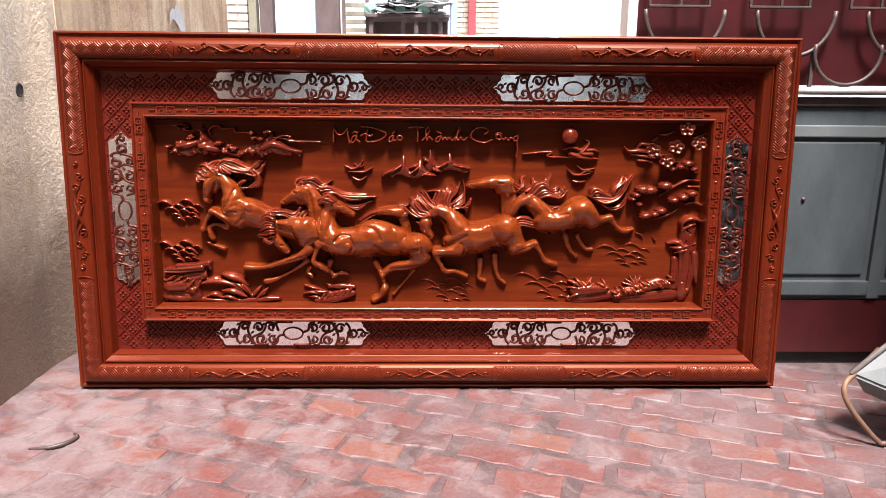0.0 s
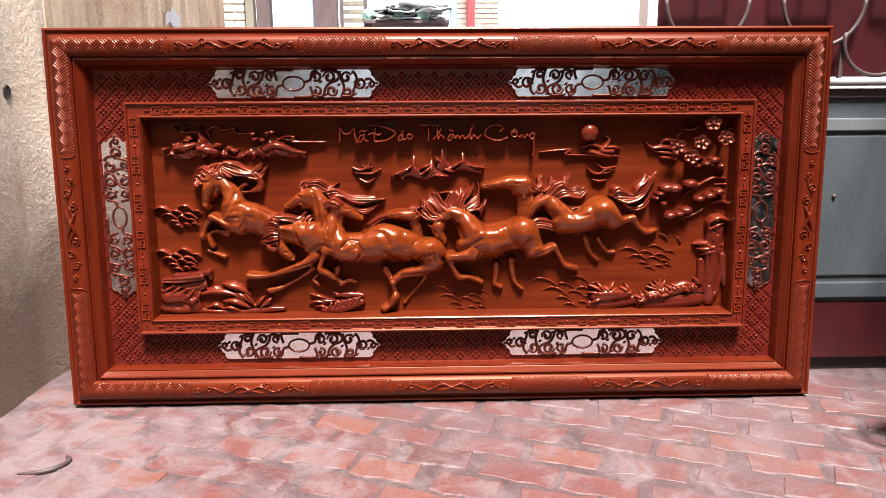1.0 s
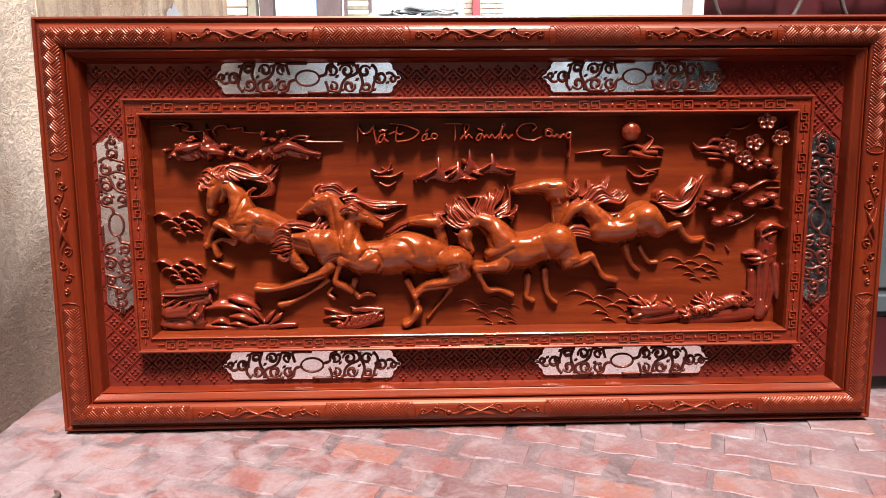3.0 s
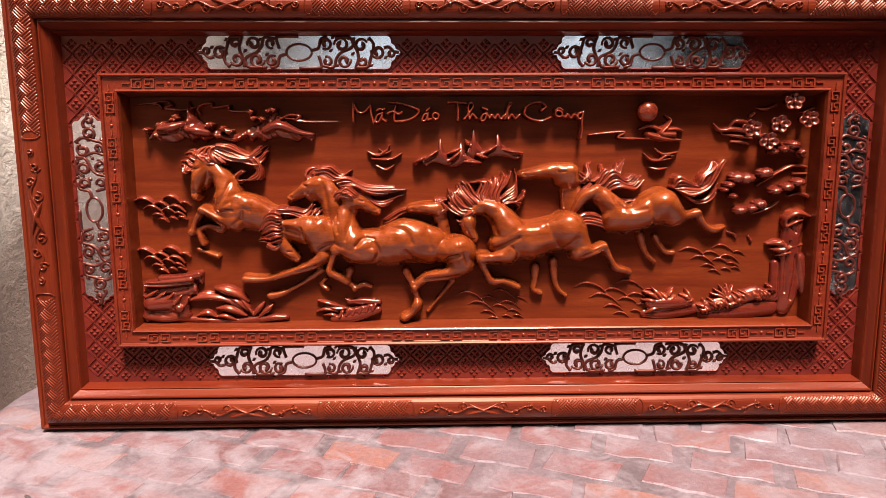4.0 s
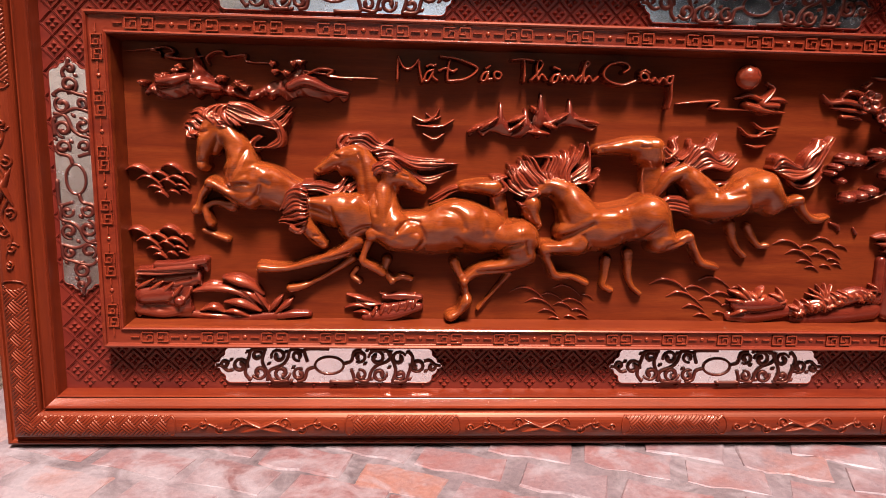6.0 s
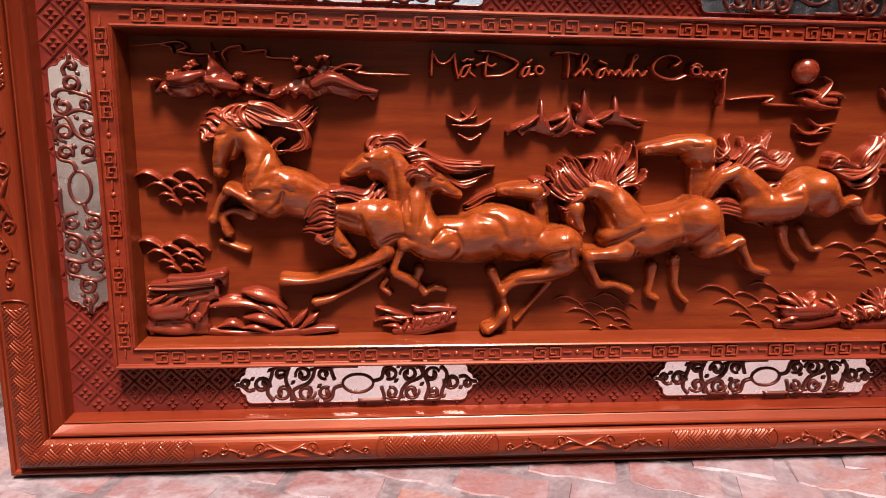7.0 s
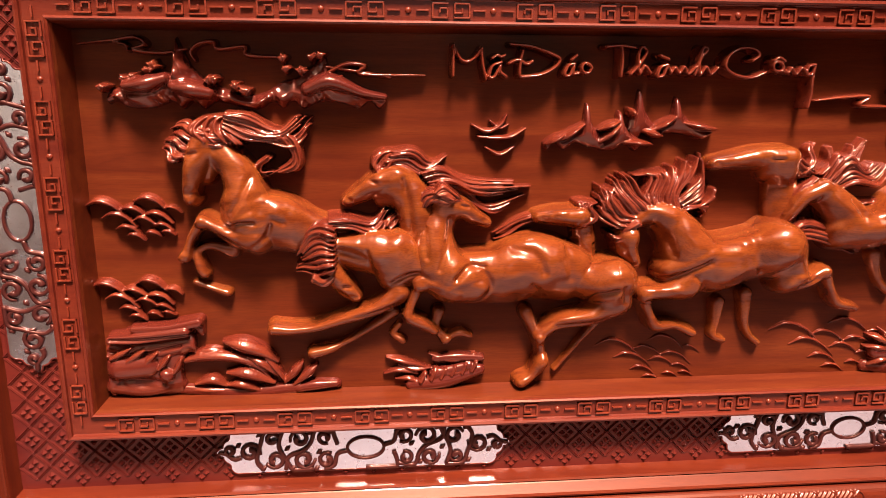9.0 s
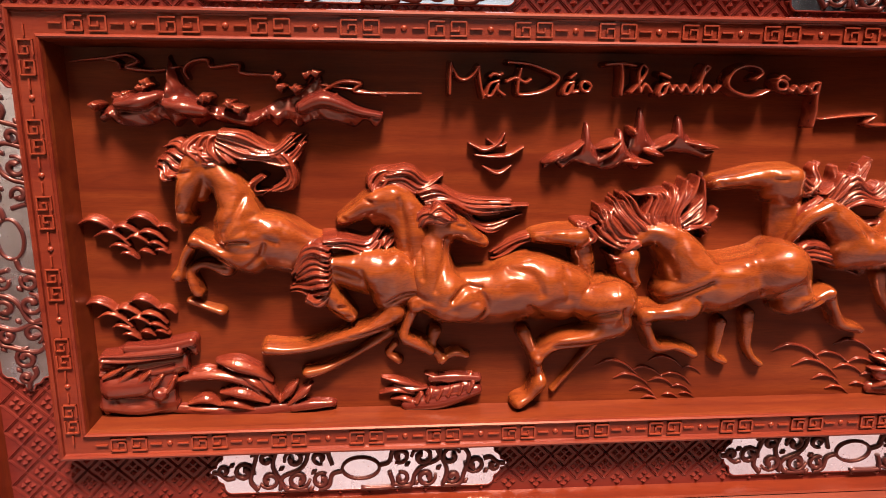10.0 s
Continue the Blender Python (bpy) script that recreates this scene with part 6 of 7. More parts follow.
c.strand(1, (0.8, 0.776, 0.0025, 0.01), (0.827, 0.786, 0.0039, 0.01), (0.849, 0.796, 0.0020, 0.01))
c.strand(1, (0.672, 0.766, 0.0052, 0.01), (0.682, 0.774, 0.0051, 0.01))
c.strand(1, (0.631, 0.706, 0.0039, 0.006), (0.661, 0.704, 0.0051, 0.006), (0.674, 0.699, 0.0026, 0.006))
c.strand(1, (0.695, 0.528, 0.0026, 0.004), (0.734, 0.541, 0.0053, 0.005), (0.761, 0.558, 0.0026, 0.004))
c.strand(1, (0.636, 0.482, 0.0027, 0.003), (0.653, 0.476, 0.0040, 0.004), (0.658, 0.466, 0.0027, 0.003))
c.strand(1, (0.689, 0.471, 0.0026, 0.003), (0.697, 0.46, 0.0040, 0.003))
c.finish(PANEL, 0)

# ---- round and lettered carving ----
def ball(u, v, w, r, flat=1.0, bm=None, seg=20):
    bm = bm or bmesh.new()
    made = bmesh.ops.create_uvsphere(bm, u_segments=seg, v_segments=seg // 2, radius=r, matrix=Matrix.Translation((u, -w, v)) @ Matrix.Diagonal((1, flat, 1, 1)))
    for x in made["verts"]:
        for f in x.link_faces:
            f.smooth = True
    return bm


part("carved_sun", ball(0.415, 0.779, FIELD + 0.022, 0.026, 0.9, seg=32), WOOD_HAIR, PANEL, "round carved sun")


def blossom(u, v, w, r, turn):
    bm = ball(u, v, w + 0.005, r * 0.2, 1.0, seg=12)
    for k in range(5):
        a = turn + 2 * math.pi * k / 5
        pu, pv = u + 0.62 * r * math.cos(a), v + 0.52 * r * math.sin(a)
        rings = []
        for i in range(5):
            f = i / 4
            row = []
            for j in range(12):
                b = 2 * math.pi * j / 12
                lip = 0.004 * f ** 2 - 0.002 * (1 - f)
                row.append(bm.verts.new((pu + 0.44 * r * f * math.cos(b), -(w + lip + 0.002 * math.cos(b - a) * f), pv + 0.4 * r * f * math.sin(b))))
            rings.append(row)
        low = [bm.verts.new((x.co.x, x.co.y + 0.006, x.co.z)) for x in rings[-1]]
        for ra, rb in zip(rings + [rings[-1]], rings[1:] + [low]):
            for j in range(12):
                fs = (ra[j], ra[(j + 1) % 12], rb[(j + 1) % 12], rb[j])
                if len(set(fs)) == 4 and ra is not rb:
                    bm.faces.new(fs).smooth = True
    return bm


for i, (u, v) in enumerate(((0.763, 0.801), (0.801, 0.759), (0.733, 0.748), (0.664, 0.738), (0.707, 0.708))):
    part("blossom", blossom(u, v, FIELD + 0.040 + 0.002 * (i % 2), 0.023, 0.5 * i + 0.3), WOOD_DEEP, PANEL, "five-petalled carved blossom")
    part("blossom_stem", tube_bm([(u, 0.052, v), (u, 0.012, v)], 0.007, 10), WOOD_HAIR, PANEL)


def pine_tuft(u, v, rx, rz, h):
    """A domed cushion of needles with a scalloped rim."""
    bm = bmesh.new()
    n, rows = 36, 6
    rings = []
    for i in range(rows + 1):
        f = i / rows
        rings.append([bm.verts.new((u + rx * math.sin(f * 1.57) * (1 + 0.07 * math.cos(9 * a) * f) * math.cos(a), -(FIELD + h * math.cos(f * 1.5) + 0.0012 * math.cos(9 * a) * f + 0.008), v + rz * math.sin(f * 1.57) * (1 + 0.07 * math.cos(9 * a) * f) * math.sin(a))) for a in (2 * math.pi * j / n for j in range(n))])
    rings.append([bm.verts.new((x.co.x * 0.7 + u * 0.3, 0.052, x.co.z * 0.7 + v * 0.3)) for x in rings[-1]])
    for a, b in zip(rings, rings[1:]):
        for j in range(n):
            bm.faces.new((a[j], b[j], b[(j + 1) % n], a[(j + 1) % n])).smooth = True
    bmesh.ops.remove_doubles(bm, verts=bm.verts, dist=1e-5)
    return bm


for u, v, s in ((0.645, 0.618, 1.2), (0.668, 0.616, 1.2), (0.713, 0.63, 1.15), (0.741, 0.586, 0.95), (0.77, 0.595, 1), (0.797, 0.606, 1.0), (0.657, 0.538, 1.05), (0.684, 0.543, 0.9), (0.704, 0.553, 1), (0.778, 0.698, 1), (0.755, 0.687, 0.8), (0.798, 0.681, 0.7), (0.625, 0.601, 0.8), (0.614, 0.589, 0.6), (0.636, 0.573, 0.65), (0.73, 0.681, 0.7)):
    part("pine_tuft", pine_tuft(u, v, 0.021 * s, 0.0125 * s, 0.030), WOOD_DEEP, PANEL, "scalloped carved pine cushion")


# ---- key fret on the inner rail ----
def key_mesh():
    bm = bmesh.new()
    mm = 0.001

    def bar(x0, z0, x1, z1, t=1.2):
        box_bm((min(x0, x1) - t) * mm, (max(x0, x1) + t) * mm, -0.0036, 0.001, (min(z0, z1) - t) * mm, (max(z0, z1) + t) * mm, 0.0006, bm)

    for m in (1, -1):
        path = ((-23, 9), (-23, -9), (-4.5, -9), (-4.5, 3), (-14, 3), (-14, -2))
        for a, b in zip(path, path[1:]):
            bar(m * a[0], m * a[1], m * b[0], m * b[1])
        bar(m * -23, m * 9, m * -4.5, m * 9)
        bar(m * -42, 0, m * -29, 0)
    return bm


KEY = bpy.data.meshes.new("key_motif")
key_bm = key_mesh()
key_bm.to_mesh(KEY)
key_bm.free()
KEY.materials.append(WOOD_FRET_LIT)
DOT = bpy.data.meshes.new("fret_bead")
dot_bm = ball(0, 0, 0, 0.0042, 0.8, seg=12)
dot_bm.to_mesh(DOT)
dot_bm.free()
DOT.materials.append(WOOD_FRET_LIT)
for side in RAILS:
    flat = side in ("top", "bottom")
    count, pitch = (14, 0.1196) if flat else (6, 0.1045)
    for i in range(count):
        l = (i - (count - 1) / 2) * pitch
        pos = {"top": (l, 0.8445), "bottom": (l, 0.2335), "left": (-0.8575, l + 0.539), "right": (0.8575, l + 0.539)}[side]
        for mesh, off in ((KEY, 0.0), (DOT, pitch / 2)):
            if off and i == count - 1:
                continue
            ob = new(mesh.name, mesh)
            ob.parent = RAILS[side][2]
            ob.location = (pos[0] + (off if flat else 0), 0.004, pos[1] + (0 if flat else off))
            ob.rotation_euler = (0, 0 if flat else radians(90), 0)
            ob.scale = (1.12, 1, 1.05) if flat else (0.98, 1, 1.05)


# ---- lattice in the recessed border ----
def lattice():
    made = {s: ([], []) for s in RAILS}

    def side_of(u, v):
        near = {"left": u + HALF, "right": HALF - u, "bottom": v, "top": TALL - v}
        s = min(near, key=near.get)
        return s, near[s]

    def ridge(a, b, half, high, store):
        verts, faces = store
        d = Vector((b[0] - a[0], b[1] - a[1])).normalized()
        n = Vector((-d.y, d.x)) * half
        k = len(verts)
        for p in (a, b):
            verts.extend([(p[0] - n.x, 0.0385, p[1] - n.y), (p[0], 0.038 - high, p[1]), (p[0] + n.x, 0.0385, p[1] + n.y)])
        faces.extend([(k, k + 1, k + 4, k + 3), (k + 1, k + 2, k + 5, k + 4)])

    def stud(u, v, r, high, store):
        verts, faces = store
        k = len(verts)
        verts.extend([(u - r, 0.0385, v), (u, 0.0385, v - r), (u + r, 0.0385, v), (u, 0.0385, v + r), (u, 0.038 - high, v)])
        faces.extend([(k, k + 1, k + 4), (k + 1, k + 2, k + 4), (k + 2, k + 3, k + 4), (k + 3, k, k + 4)])

    P = 0.0232
    for i in range(-48, 49):
        for j in range(-1, 48):
            if (i + j) % 2:
                continue
            u, v = i * P, 0.01 + j * P
            for du in (P, -P):
                mu, mv = u + du / 2, v + P / 2
                s, inset = side_of(mu, mv)
                if 0.117 < inset < 0.197:
                    for o in (-0.0017, 0.0017):
                        ridge((u + o, v), (u + du + o, v + P), 0.0013, 0.0018, made[s])
            cu, cv = u, v + P
            s, inset = side_of(cu, cv)
            if 0.114 < inset < 0.2:
                for du, dv in ((0.0075, 0), (-0.0075, 0), (0, 0.0075), (0, -0.0075)):
                    if 0.113 < side_of(cu + du, cv + dv)[1] < 0.201:
                        stud(cu + du, cv + dv, 0.0064, 0.0056, made[s])
    for s, (verts, faces) in made.items():
        me = bpy.data.meshes.new("lattice")
        me.from_pydata(verts, [], faces)
        me.materials.append(WOOD_BAND)
        ob = new("lattice", me)
        ob.parent = RAILS[s][1]
        tagged(ob, "carved lattice with clusters of little studs", kind="stuff")


lattice()


# ---- carving on the outer rails ----
def rail_carving(side):
    flat = side in ("top", "bottom")
    run = HALF if flat else MID
    centres = ((-0.565, 0.19), (0.018, 0.19), (0.59, 0.19)) if flat else ((0.002, 0.2),)
    c = Carving("rail_carving", "weave and scroll carving", 0.002)
    c.cell = 0.0011
    c.low, c.high = np.array([-run + 0.03, 0.024]), np.array([run - 0.03, 0.0765])
    for cx, half in centres:
        for m in (1, -1):
            c.strand(0.9, *[(cx + m * (half - 0.004 - 0.014 * abs(math.sin(t)) ** 0.6), 0.05 + 0.022 * math.cos(t), 0.0016, 0.0006) for t in np.linspace(0.2, 2.94, 7)])
            c.strand(0.9, *[(cx + m * (0.014 + 0.145 * t), 0.05 + 0.0075 * math.sin(11 * t + (0.5 if flat else 1.5)), 0.0032 - 0.0018 * t, 0.0006) for t in np.linspace(0, 1, 19)])
            for k, (dx, ds, r, spin) in enumerate(((0.048, 0.007, 0.0125, 1), (0.082, -0.007, 0.0125, -1), (0.118, 0.006, 0.012, 1), (0.152, -0.002, 0.009, -1))):
                c.strand(1.0, *[(cx + m * (dx + r * (1 - 0.8 * t) * math.cos(spin * 7.0 * t + k)), 0.05 + ds + r * (1 - 0.8 * t) * math.sin(spin * 7.0 * t + k), 0.0016 + 0.0014 * t, 0.0006) for t in np.linspace(0, 1, 15)])
            c.strand(0.9, (cx, 0.05, 0.006, 0.001), (cx + m * 0.02, 0.058, 0.004, 0.0006), (cx + m * 0.035, 0.064, 0.0015, 0.0))
            c.strand(0.9, (cx, 0.05, 0.006, 0.001), (cx + m * 0.022, 0.042, 0.004, 0.0006), (cx + m * 0.04, 0.037, 0.0015, 0.0))
    gl, gs, z, _ = c.heights()
    L, S = np.meshgrid(gl, gs)
    inset = np.minimum(run - np.abs(L) - S, 1.0)
    weave = np.ones_like(L, bool)
    for cx, half in centres:
        weave &= np.abs(L - cx) > half - 0.012 * np.abs((S - 0.05) / 0.022) ** 2
    weave &= (inset > -0.004) & (S > 0.028) & (S < 0.073)
    a = 0.0235
    p, q = (L + S) / math.sqrt(2), (L - S) / math.sqrt(2)
    turned = (np.floor(p / a) + np.floor(q / a)) % 2 > 0.5
    cross = np.where(turned, p, q) / a
    cord = np.abs(np.sin(math.pi * 4 * cross))
    z = np.maximum(z, np.where(weave, 0.0028 * cord - 0.0004, -1))
    z = np.where(weave, z - 0.0002, z)
    keep = np.maximum.reduce([z[:-1, :-1], z[1:, :-1], z[:-1, 1:], z[1:, 1:]]) > -0.001
    keep &= inset[:-1, :-1] > -0.002
    swells = 0.004 + 0.020 * np.sqrt(np.clip(1 - ((S - 0.050) / 0.029) ** 2, 0, 1))
    w = swells + np.maximum(z, -0.0015)
    u, v = {"bottom": (L, S), "top": (L, TALL - S), "left": (-HALF + S, MID + L), "right": (HALF - S, MID + L)}[side]
    ids = np.arange(L.size).reshape(L.shape)
    quads = np.stack([ids[:-1, :-1][keep], ids[:-1, 1:][keep], ids[1:, 1:][keep], ids[1:, :-1][keep]], 1)
    if side in ("top", "left"):
        quads = quads[:, ::-1]
    used, back = np.unique(quads, return_inverse=True)
    me = bpy.data.meshes.new("rail_carving")
    me.from_pydata(np.stack([u, -w, v], -1).reshape(-1, 3)[used], [], back.reshape(-1, 4))
    me.polygons.foreach_set("use_smooth", np.ones(len(me.polygons), bool))
    me.materials.append(WOOD_FRAME)
    ob = new("rail_carving", me)
    ob.parent = RAILS[side][0]
    ob["label"] = "weave and scroll carving"


for side in RAILS:
    rail_carving(side)


# ---- mirror plates with fretwork ----
def plate_outline(half, tall):
    pts = []
    for a in np.linspace(0, math.pi / 2, 6):
        pts.append((half - 0.022 - 0.012 + 0.012 * math.sin(a), tall - 0.012 + 0.012 * math.cos(a)))
    pts.append((half - 0.022, 0.024))
    for a in np.linspace(1.3, 0, 6):
        pts.append((half - 0.022 + 0.012 * math.cos(a) - 0.001, 0.008 + 0.013 * math.sin(a)))
    pts += [(half - 0.004, 0.006), (half, 0.0)]
    right = pts + [(x, -y) for x, y in pts[::-1][1:]]
    return right + [(-x, -y) for x, y in right]


def fretwork(half, tall):
    strokes = []

    def scroll(cx, cy, r, start, turns, spin, thick=0.0040):
        pts = []
        for t in np.linspace(0, 1, 16):
            a = start + spin * turns * 2 * math.pi * t
            rr = r * (1 - 0.72 * t)
            pts.append((cx + rr * math.cos(a), cy + rr * math.sin(a), thick * (0.7 + 0.75 * t)))
        strokes.append(pts)

    def sweep(*pts, thick=0.0038):
        strokes.append([(x, y, thick) for x, y in spline(pts, 6)])

    k = half / 0.24
    for cx, cy, r, st, tn, sp in ((0.064, 0.020, 0.014, -2.2, 1.1, 1), (0.066, -0.021, 0.012, 2.0, 1.0, -1), (0.100, 0.017, 0.018, 3.1, 1.25, -1), (0.106, -0.020, 0.016, 0.3, 1.2, -1), (0.146, 0.016, 0.016, 0.4, 1.15, 1), (0.150, -0.021, 0.012, 2.6, 1.1, 1), (0.186, 0.001, 0.017, 2.9, 1.3, 1), (0.217, -0.003, 0.009, 1.4, 1.0, -1)):
        scroll(cx * k, cy, r, st, tn, sp)
    sweep((0.030 * k, 0.004), (0.046 * k, 0.010), (0.052 * k, 0.030), (0.068 * k, 0.035))
    sweep((0.046 * k, -0.008), (0.052 * k, -0.030), (0.045 * k, -0.036), (0.0, -0.0365))
    sweep((0.052 * k, -0.03), (0.08 * k, -0.034), (0.088 * k, -0.014), (0.10 * k, 0.0), (0.125 * k, 0.012), (0.13 * k, 0.034))
    sweep((0.085 * k, 0.034), (0.118 * k, 0.034), (0.128 * k, 0.02), (0.14 * k, -0.008), (0.134 * k, -0.034))
    sweep((0.13 * k, -0.035), (0.16 * k, -0.034), (0.168 * k, -0.016), (0.176 * k, 0.016), (0.165 * k, 0.034))
    sweep((0.200 * k, 0.010), (0.212 * k, 0.012), (0.224 * k, 0.002), (0.236 * k, 0.0))
    for x, y in ((0.075, 0.004), (0.09, -0.03), (0.126, -0.004), (0.165, 0.03), (0.17, -0.03), (0.204, -0.012), (0.08, 0.034), (0.118, 0.032)):
        strokes.append([(x * k - 0.004, y - 0.003, 0.0012), (x * k, y, 0.0042), (x * k + 0.005, y + 0.004, 0.0012)])
    out = []
    for m in (1, -1):
        out += [[(m * x, m * y, t) for x, y, t in s] for s in strokes]
    out.append([(0.030 * k * math.cos(a), 0.019 * math.sin(a), 0.0028) for a in np.linspace(0, 2 * math.pi, 30)])
    return out


def lace_plate(u, v, half, tall, upright, label):
    base = new("mirror_plate")
    base.parent = PANEL
    base["label"] = label
    base.location = (u, 0.0342, v)
    base.rotation_euler = (0, radians(90) if upright else 0, 0)
    bm = bmesh.new()
    outline = plate_outline(half, tall)
    front = [bm.verts.new((x, -0.001, y)) for x, y in outline]
    rear = [bm.verts.new((x, 0.003, y)) for x, y in outline]
    bm.faces.new(front)
    for i in range(len(front)):
        j = (i + 1) % len(front)
        bm.faces.new((front[i], rear[i], rear[j], front[j]))
    bmesh.ops.recalc_face_normals(bm, faces=bm.faces)
    part("mirror", bm, MIRROR, base, "polished silver plate")
    bm = bmesh.new()
    for s in fretwork(half, tall):
        tube_bm([(x, -0.0022, y) for x, y, t in s], [t for x, y, t in s], 8, bm)
    part("fretwork", bm, WOOD_LACE, base, "dark scrolling wooden fretwork")
    rim = [(x, 0.0, y) for x, y in outline + outline[:1]]
    part("rim", tube_bm(rim, 0.0018, 6), WOOD_BAND, base, "thin carved wooden rim")


for u in (-0.418, 0.422):
    lace_plate(u, 0.918, 0.24, 0.039, False, "silver mirror plate under dark scrolling fretwork")
    lace_plate(u - 0.012, 0.163, 0.24, 0.039, False, "silver mirror plate under dark scrolling fretwork")
for u in (-0.925, 0.925):
    lace_plate(u, 0.547, 0.236, 0.039, True, "upright silver mirror plate under dark fretwork")

# ---- small things in the courtyard ----
def hole_in_wall():
    """A ragged hole with a chipped rim, almost flush with the stucco; dark colour paints its inner shade."""
    bm = bmesh.new()
    n = 22
    rim = [(0.019 * (1 + 0.22 * noise.noise(Vector((math.cos(a), math.sin(a), 2.0)) * 1.7)), a) for a in (2 * math.pi * i / n for i in range(n))]
    rings = [[bm.verts.new((x, 0.185 + f * r * math.cos(a), 0.901 + f * r * math.sin(a))) for r, a in rim] for x, f in ((-1.2635, 1.25), (-1.2595, 1.0), (-1.2612, 0.8))]
    for a, b in zip(rings, rings[1:]):
        for i in range(n):
            bm.faces.new((a[i], a[(i + 1) % n], b[(i + 1) % n], b[i]))
    bm.faces.new(rings[-1])
    bmesh.ops.recalc_face_normals(bm, faces=bm.faces)
    ob = part("wall_hole", bm, SHADE_DARK)
    tagged(ob, "drilled hole in the stucco wall, its inner shade a dark-coloured dish", "hole", kind="structure")


hole_in_wall()


def cart():
    c = thing("hand_cart", "grey sheet-metal cart tray on a rusty bent tube leg", "cart")
    bm = bmesh.new()
    top = [(1.135, -0.30, 0.175), (1.5, -0.26, 0.47), (1.9, -0.5, 0.47), (1.42, -0.72, 0.12)]
    low = [(x + 0.03, y - 0.01, z - 0.05) for x, y, z in top]
    a, b = [bm.verts.new(p) for p in top], [bm.verts.new(p) for p in low]
    bm.faces.new(a)
    bm.faces.new(b[::-1])
    for i in range(4):
        bm.faces.new((a[i], b[i], b[(i + 1) % 4], a[(i + 1) % 4]))
    bmesh.ops.recalc_face_normals(bm, faces=bm.faces)
    bmesh.ops.bevel(bm, geom=bm.edges[:], offset=0.006, segments=2, affect="EDGES")
    part("tray", bm, SHEET_GREY, c)
    leg = spline([(1.22, -0.27, 0.235), (1.14, -0.30, 0.175), (1.112, -0.315, 0.155), (1.106, -0.33, 0.125), (1.13, -0.345, 0.08), (1.19, -0.365, 0.012), (1.225, -0.375, 0.008), (1.5, -0.45, 0.008)], 6)
    part("leg", tube_bm([tuple(p) for p in leg], 0.0075, 10), RUSTY, c, "rusty bent steel tube")
    part("rim", tube_bm([(1.13, -0.302, 0.178), (1.3, -0.283, 0.316), (1.5, -0.262, 0.476)], 0.007, 8), RAIL_STEEL, c, "pale folded rim")


cart()


# a curved dark mark on the bricks, built as a thin rod
def floor_mark():
    pts = spline([(-1.04, -0.375, 0.002), (-0.99, -0.372, 0.004), (-0.955, -0.35, 0.005), (-0.945, -0.315, 0.005), (-0.962, -0.295, 0.004)], 6)
    ob = part("twig", tube_bm([tuple(p) for p in pts], [0.003 + 0.0035 * math.sin(math.pi * i / (len(pts) - 1)) for i in range(len(pts))], 8), IRON)
    tagged(ob, "thin curved rod standing in for a dark crack-like mark on the bricks", "twig")


floor_mark()


# ---- the yard behind the opening ----
PALE_BRICK = stucco("pale_old_brick", (0.78, 0.74, 0.66), (0.66, 0.58, 0.48), (0.45, 0.36, 0.28), 0.5)
PALE_MORTAR = stucco("pale_old_mortar", (0.6, 0.56, 0.5), (0.5, 0.45, 0.4), (0.35, 0.3, 0.26), 0.5)
MOSS = paint("mossy_timber", (0.32, 0.3, 0.22), (0.14, 0.13, 0.09), 0.8)
DARK_BOARD = paint("dark_brown_board", (0.16, 0.115, 0.11), (0.09, 0.065, 0.06), 0.7)
RED_POST = paint("red_painted_post", (0.55, 0.09, 0.1), (0.4, 0.06, 0.07), 0.6)
GREEN_PLASTIC = paint("pale_green_plastic", (0.3, 0.5, 0.42), (0.2, 0.36, 0.3), 0.4)
BLUE_CLOTH = paint("pale_blue_cloth", (0.4, 0.55, 0.75), (0.25, 0.38, 0.6), 0.8)
PAPER = paint("white_sheeting", (0.75, 0.76, 0.76), (0.5, 0.52, 0.52), 0.6)


def brick_pier(name, label, x0, x1, y, z0, z1, cat="pier"):
    pier = thing(name, label, cat)
    part("core", box_bm(x0 + 0.008, x1 - 0.008, y + 0.008, y + 0.2, 0.0, z1), PALE_MORTAR, pier)
    h, l = 0.068, 0.2
    n = 0
    z = z0
    while z < z1:
        x = x0 - (0.5 * l if n % 2 else 0)
        while x < x1:
            a, b = max(x, x0), min(x + l - 0.012, x1)
            if b - a > 0.03:
                part("brick", box_bm(a, b, y - 0.004 * random.random(), y + 0.1, z, z + h - 0.012, 0.004), PALE_BRICK, pier)
            x += l
        z += h
        n += 1
    return pier


brick_pier("brick_pier", "whitewashed old brick pier with open joints", -1.9, -1.62, 4.6, 1.2, 2.1)
brick_pier("brick_wall", "pale sunlit brick wall across the yard", 0.38, 0.98, 8.2, 1.5, 2.4, "wall")


def post(name, label, cat, x0, x1, y, z1, mat):
    o = part(name, box_bm(x0, x1, y, y + 0.12, 0, z1, 0.01), mat)
    return tagged(o, label, cat)


post("timber_post", "mossy greenish timber post", "post", -1.6, -1.53, 4.55, 2.3, MOSS)
post("timber_post", "dark weathered timber post", "post", -1.52, -1.4, 4.62, 2.3, DARK_BOARD)
post("steel_post", "red painted post in front of the brick wall", "post", 0.54, 0.64, 8.0, 2.6, RED_POST)
post("board", "dark brown upright board", "board", -1.24, -0.97, 6.0, 2.3, DARK_BOARD)
post("sheet", "pale blue hanging sheet", "cloth", -1.28, -1.22, 5.95, 2.3, BLUE_CLOTH)


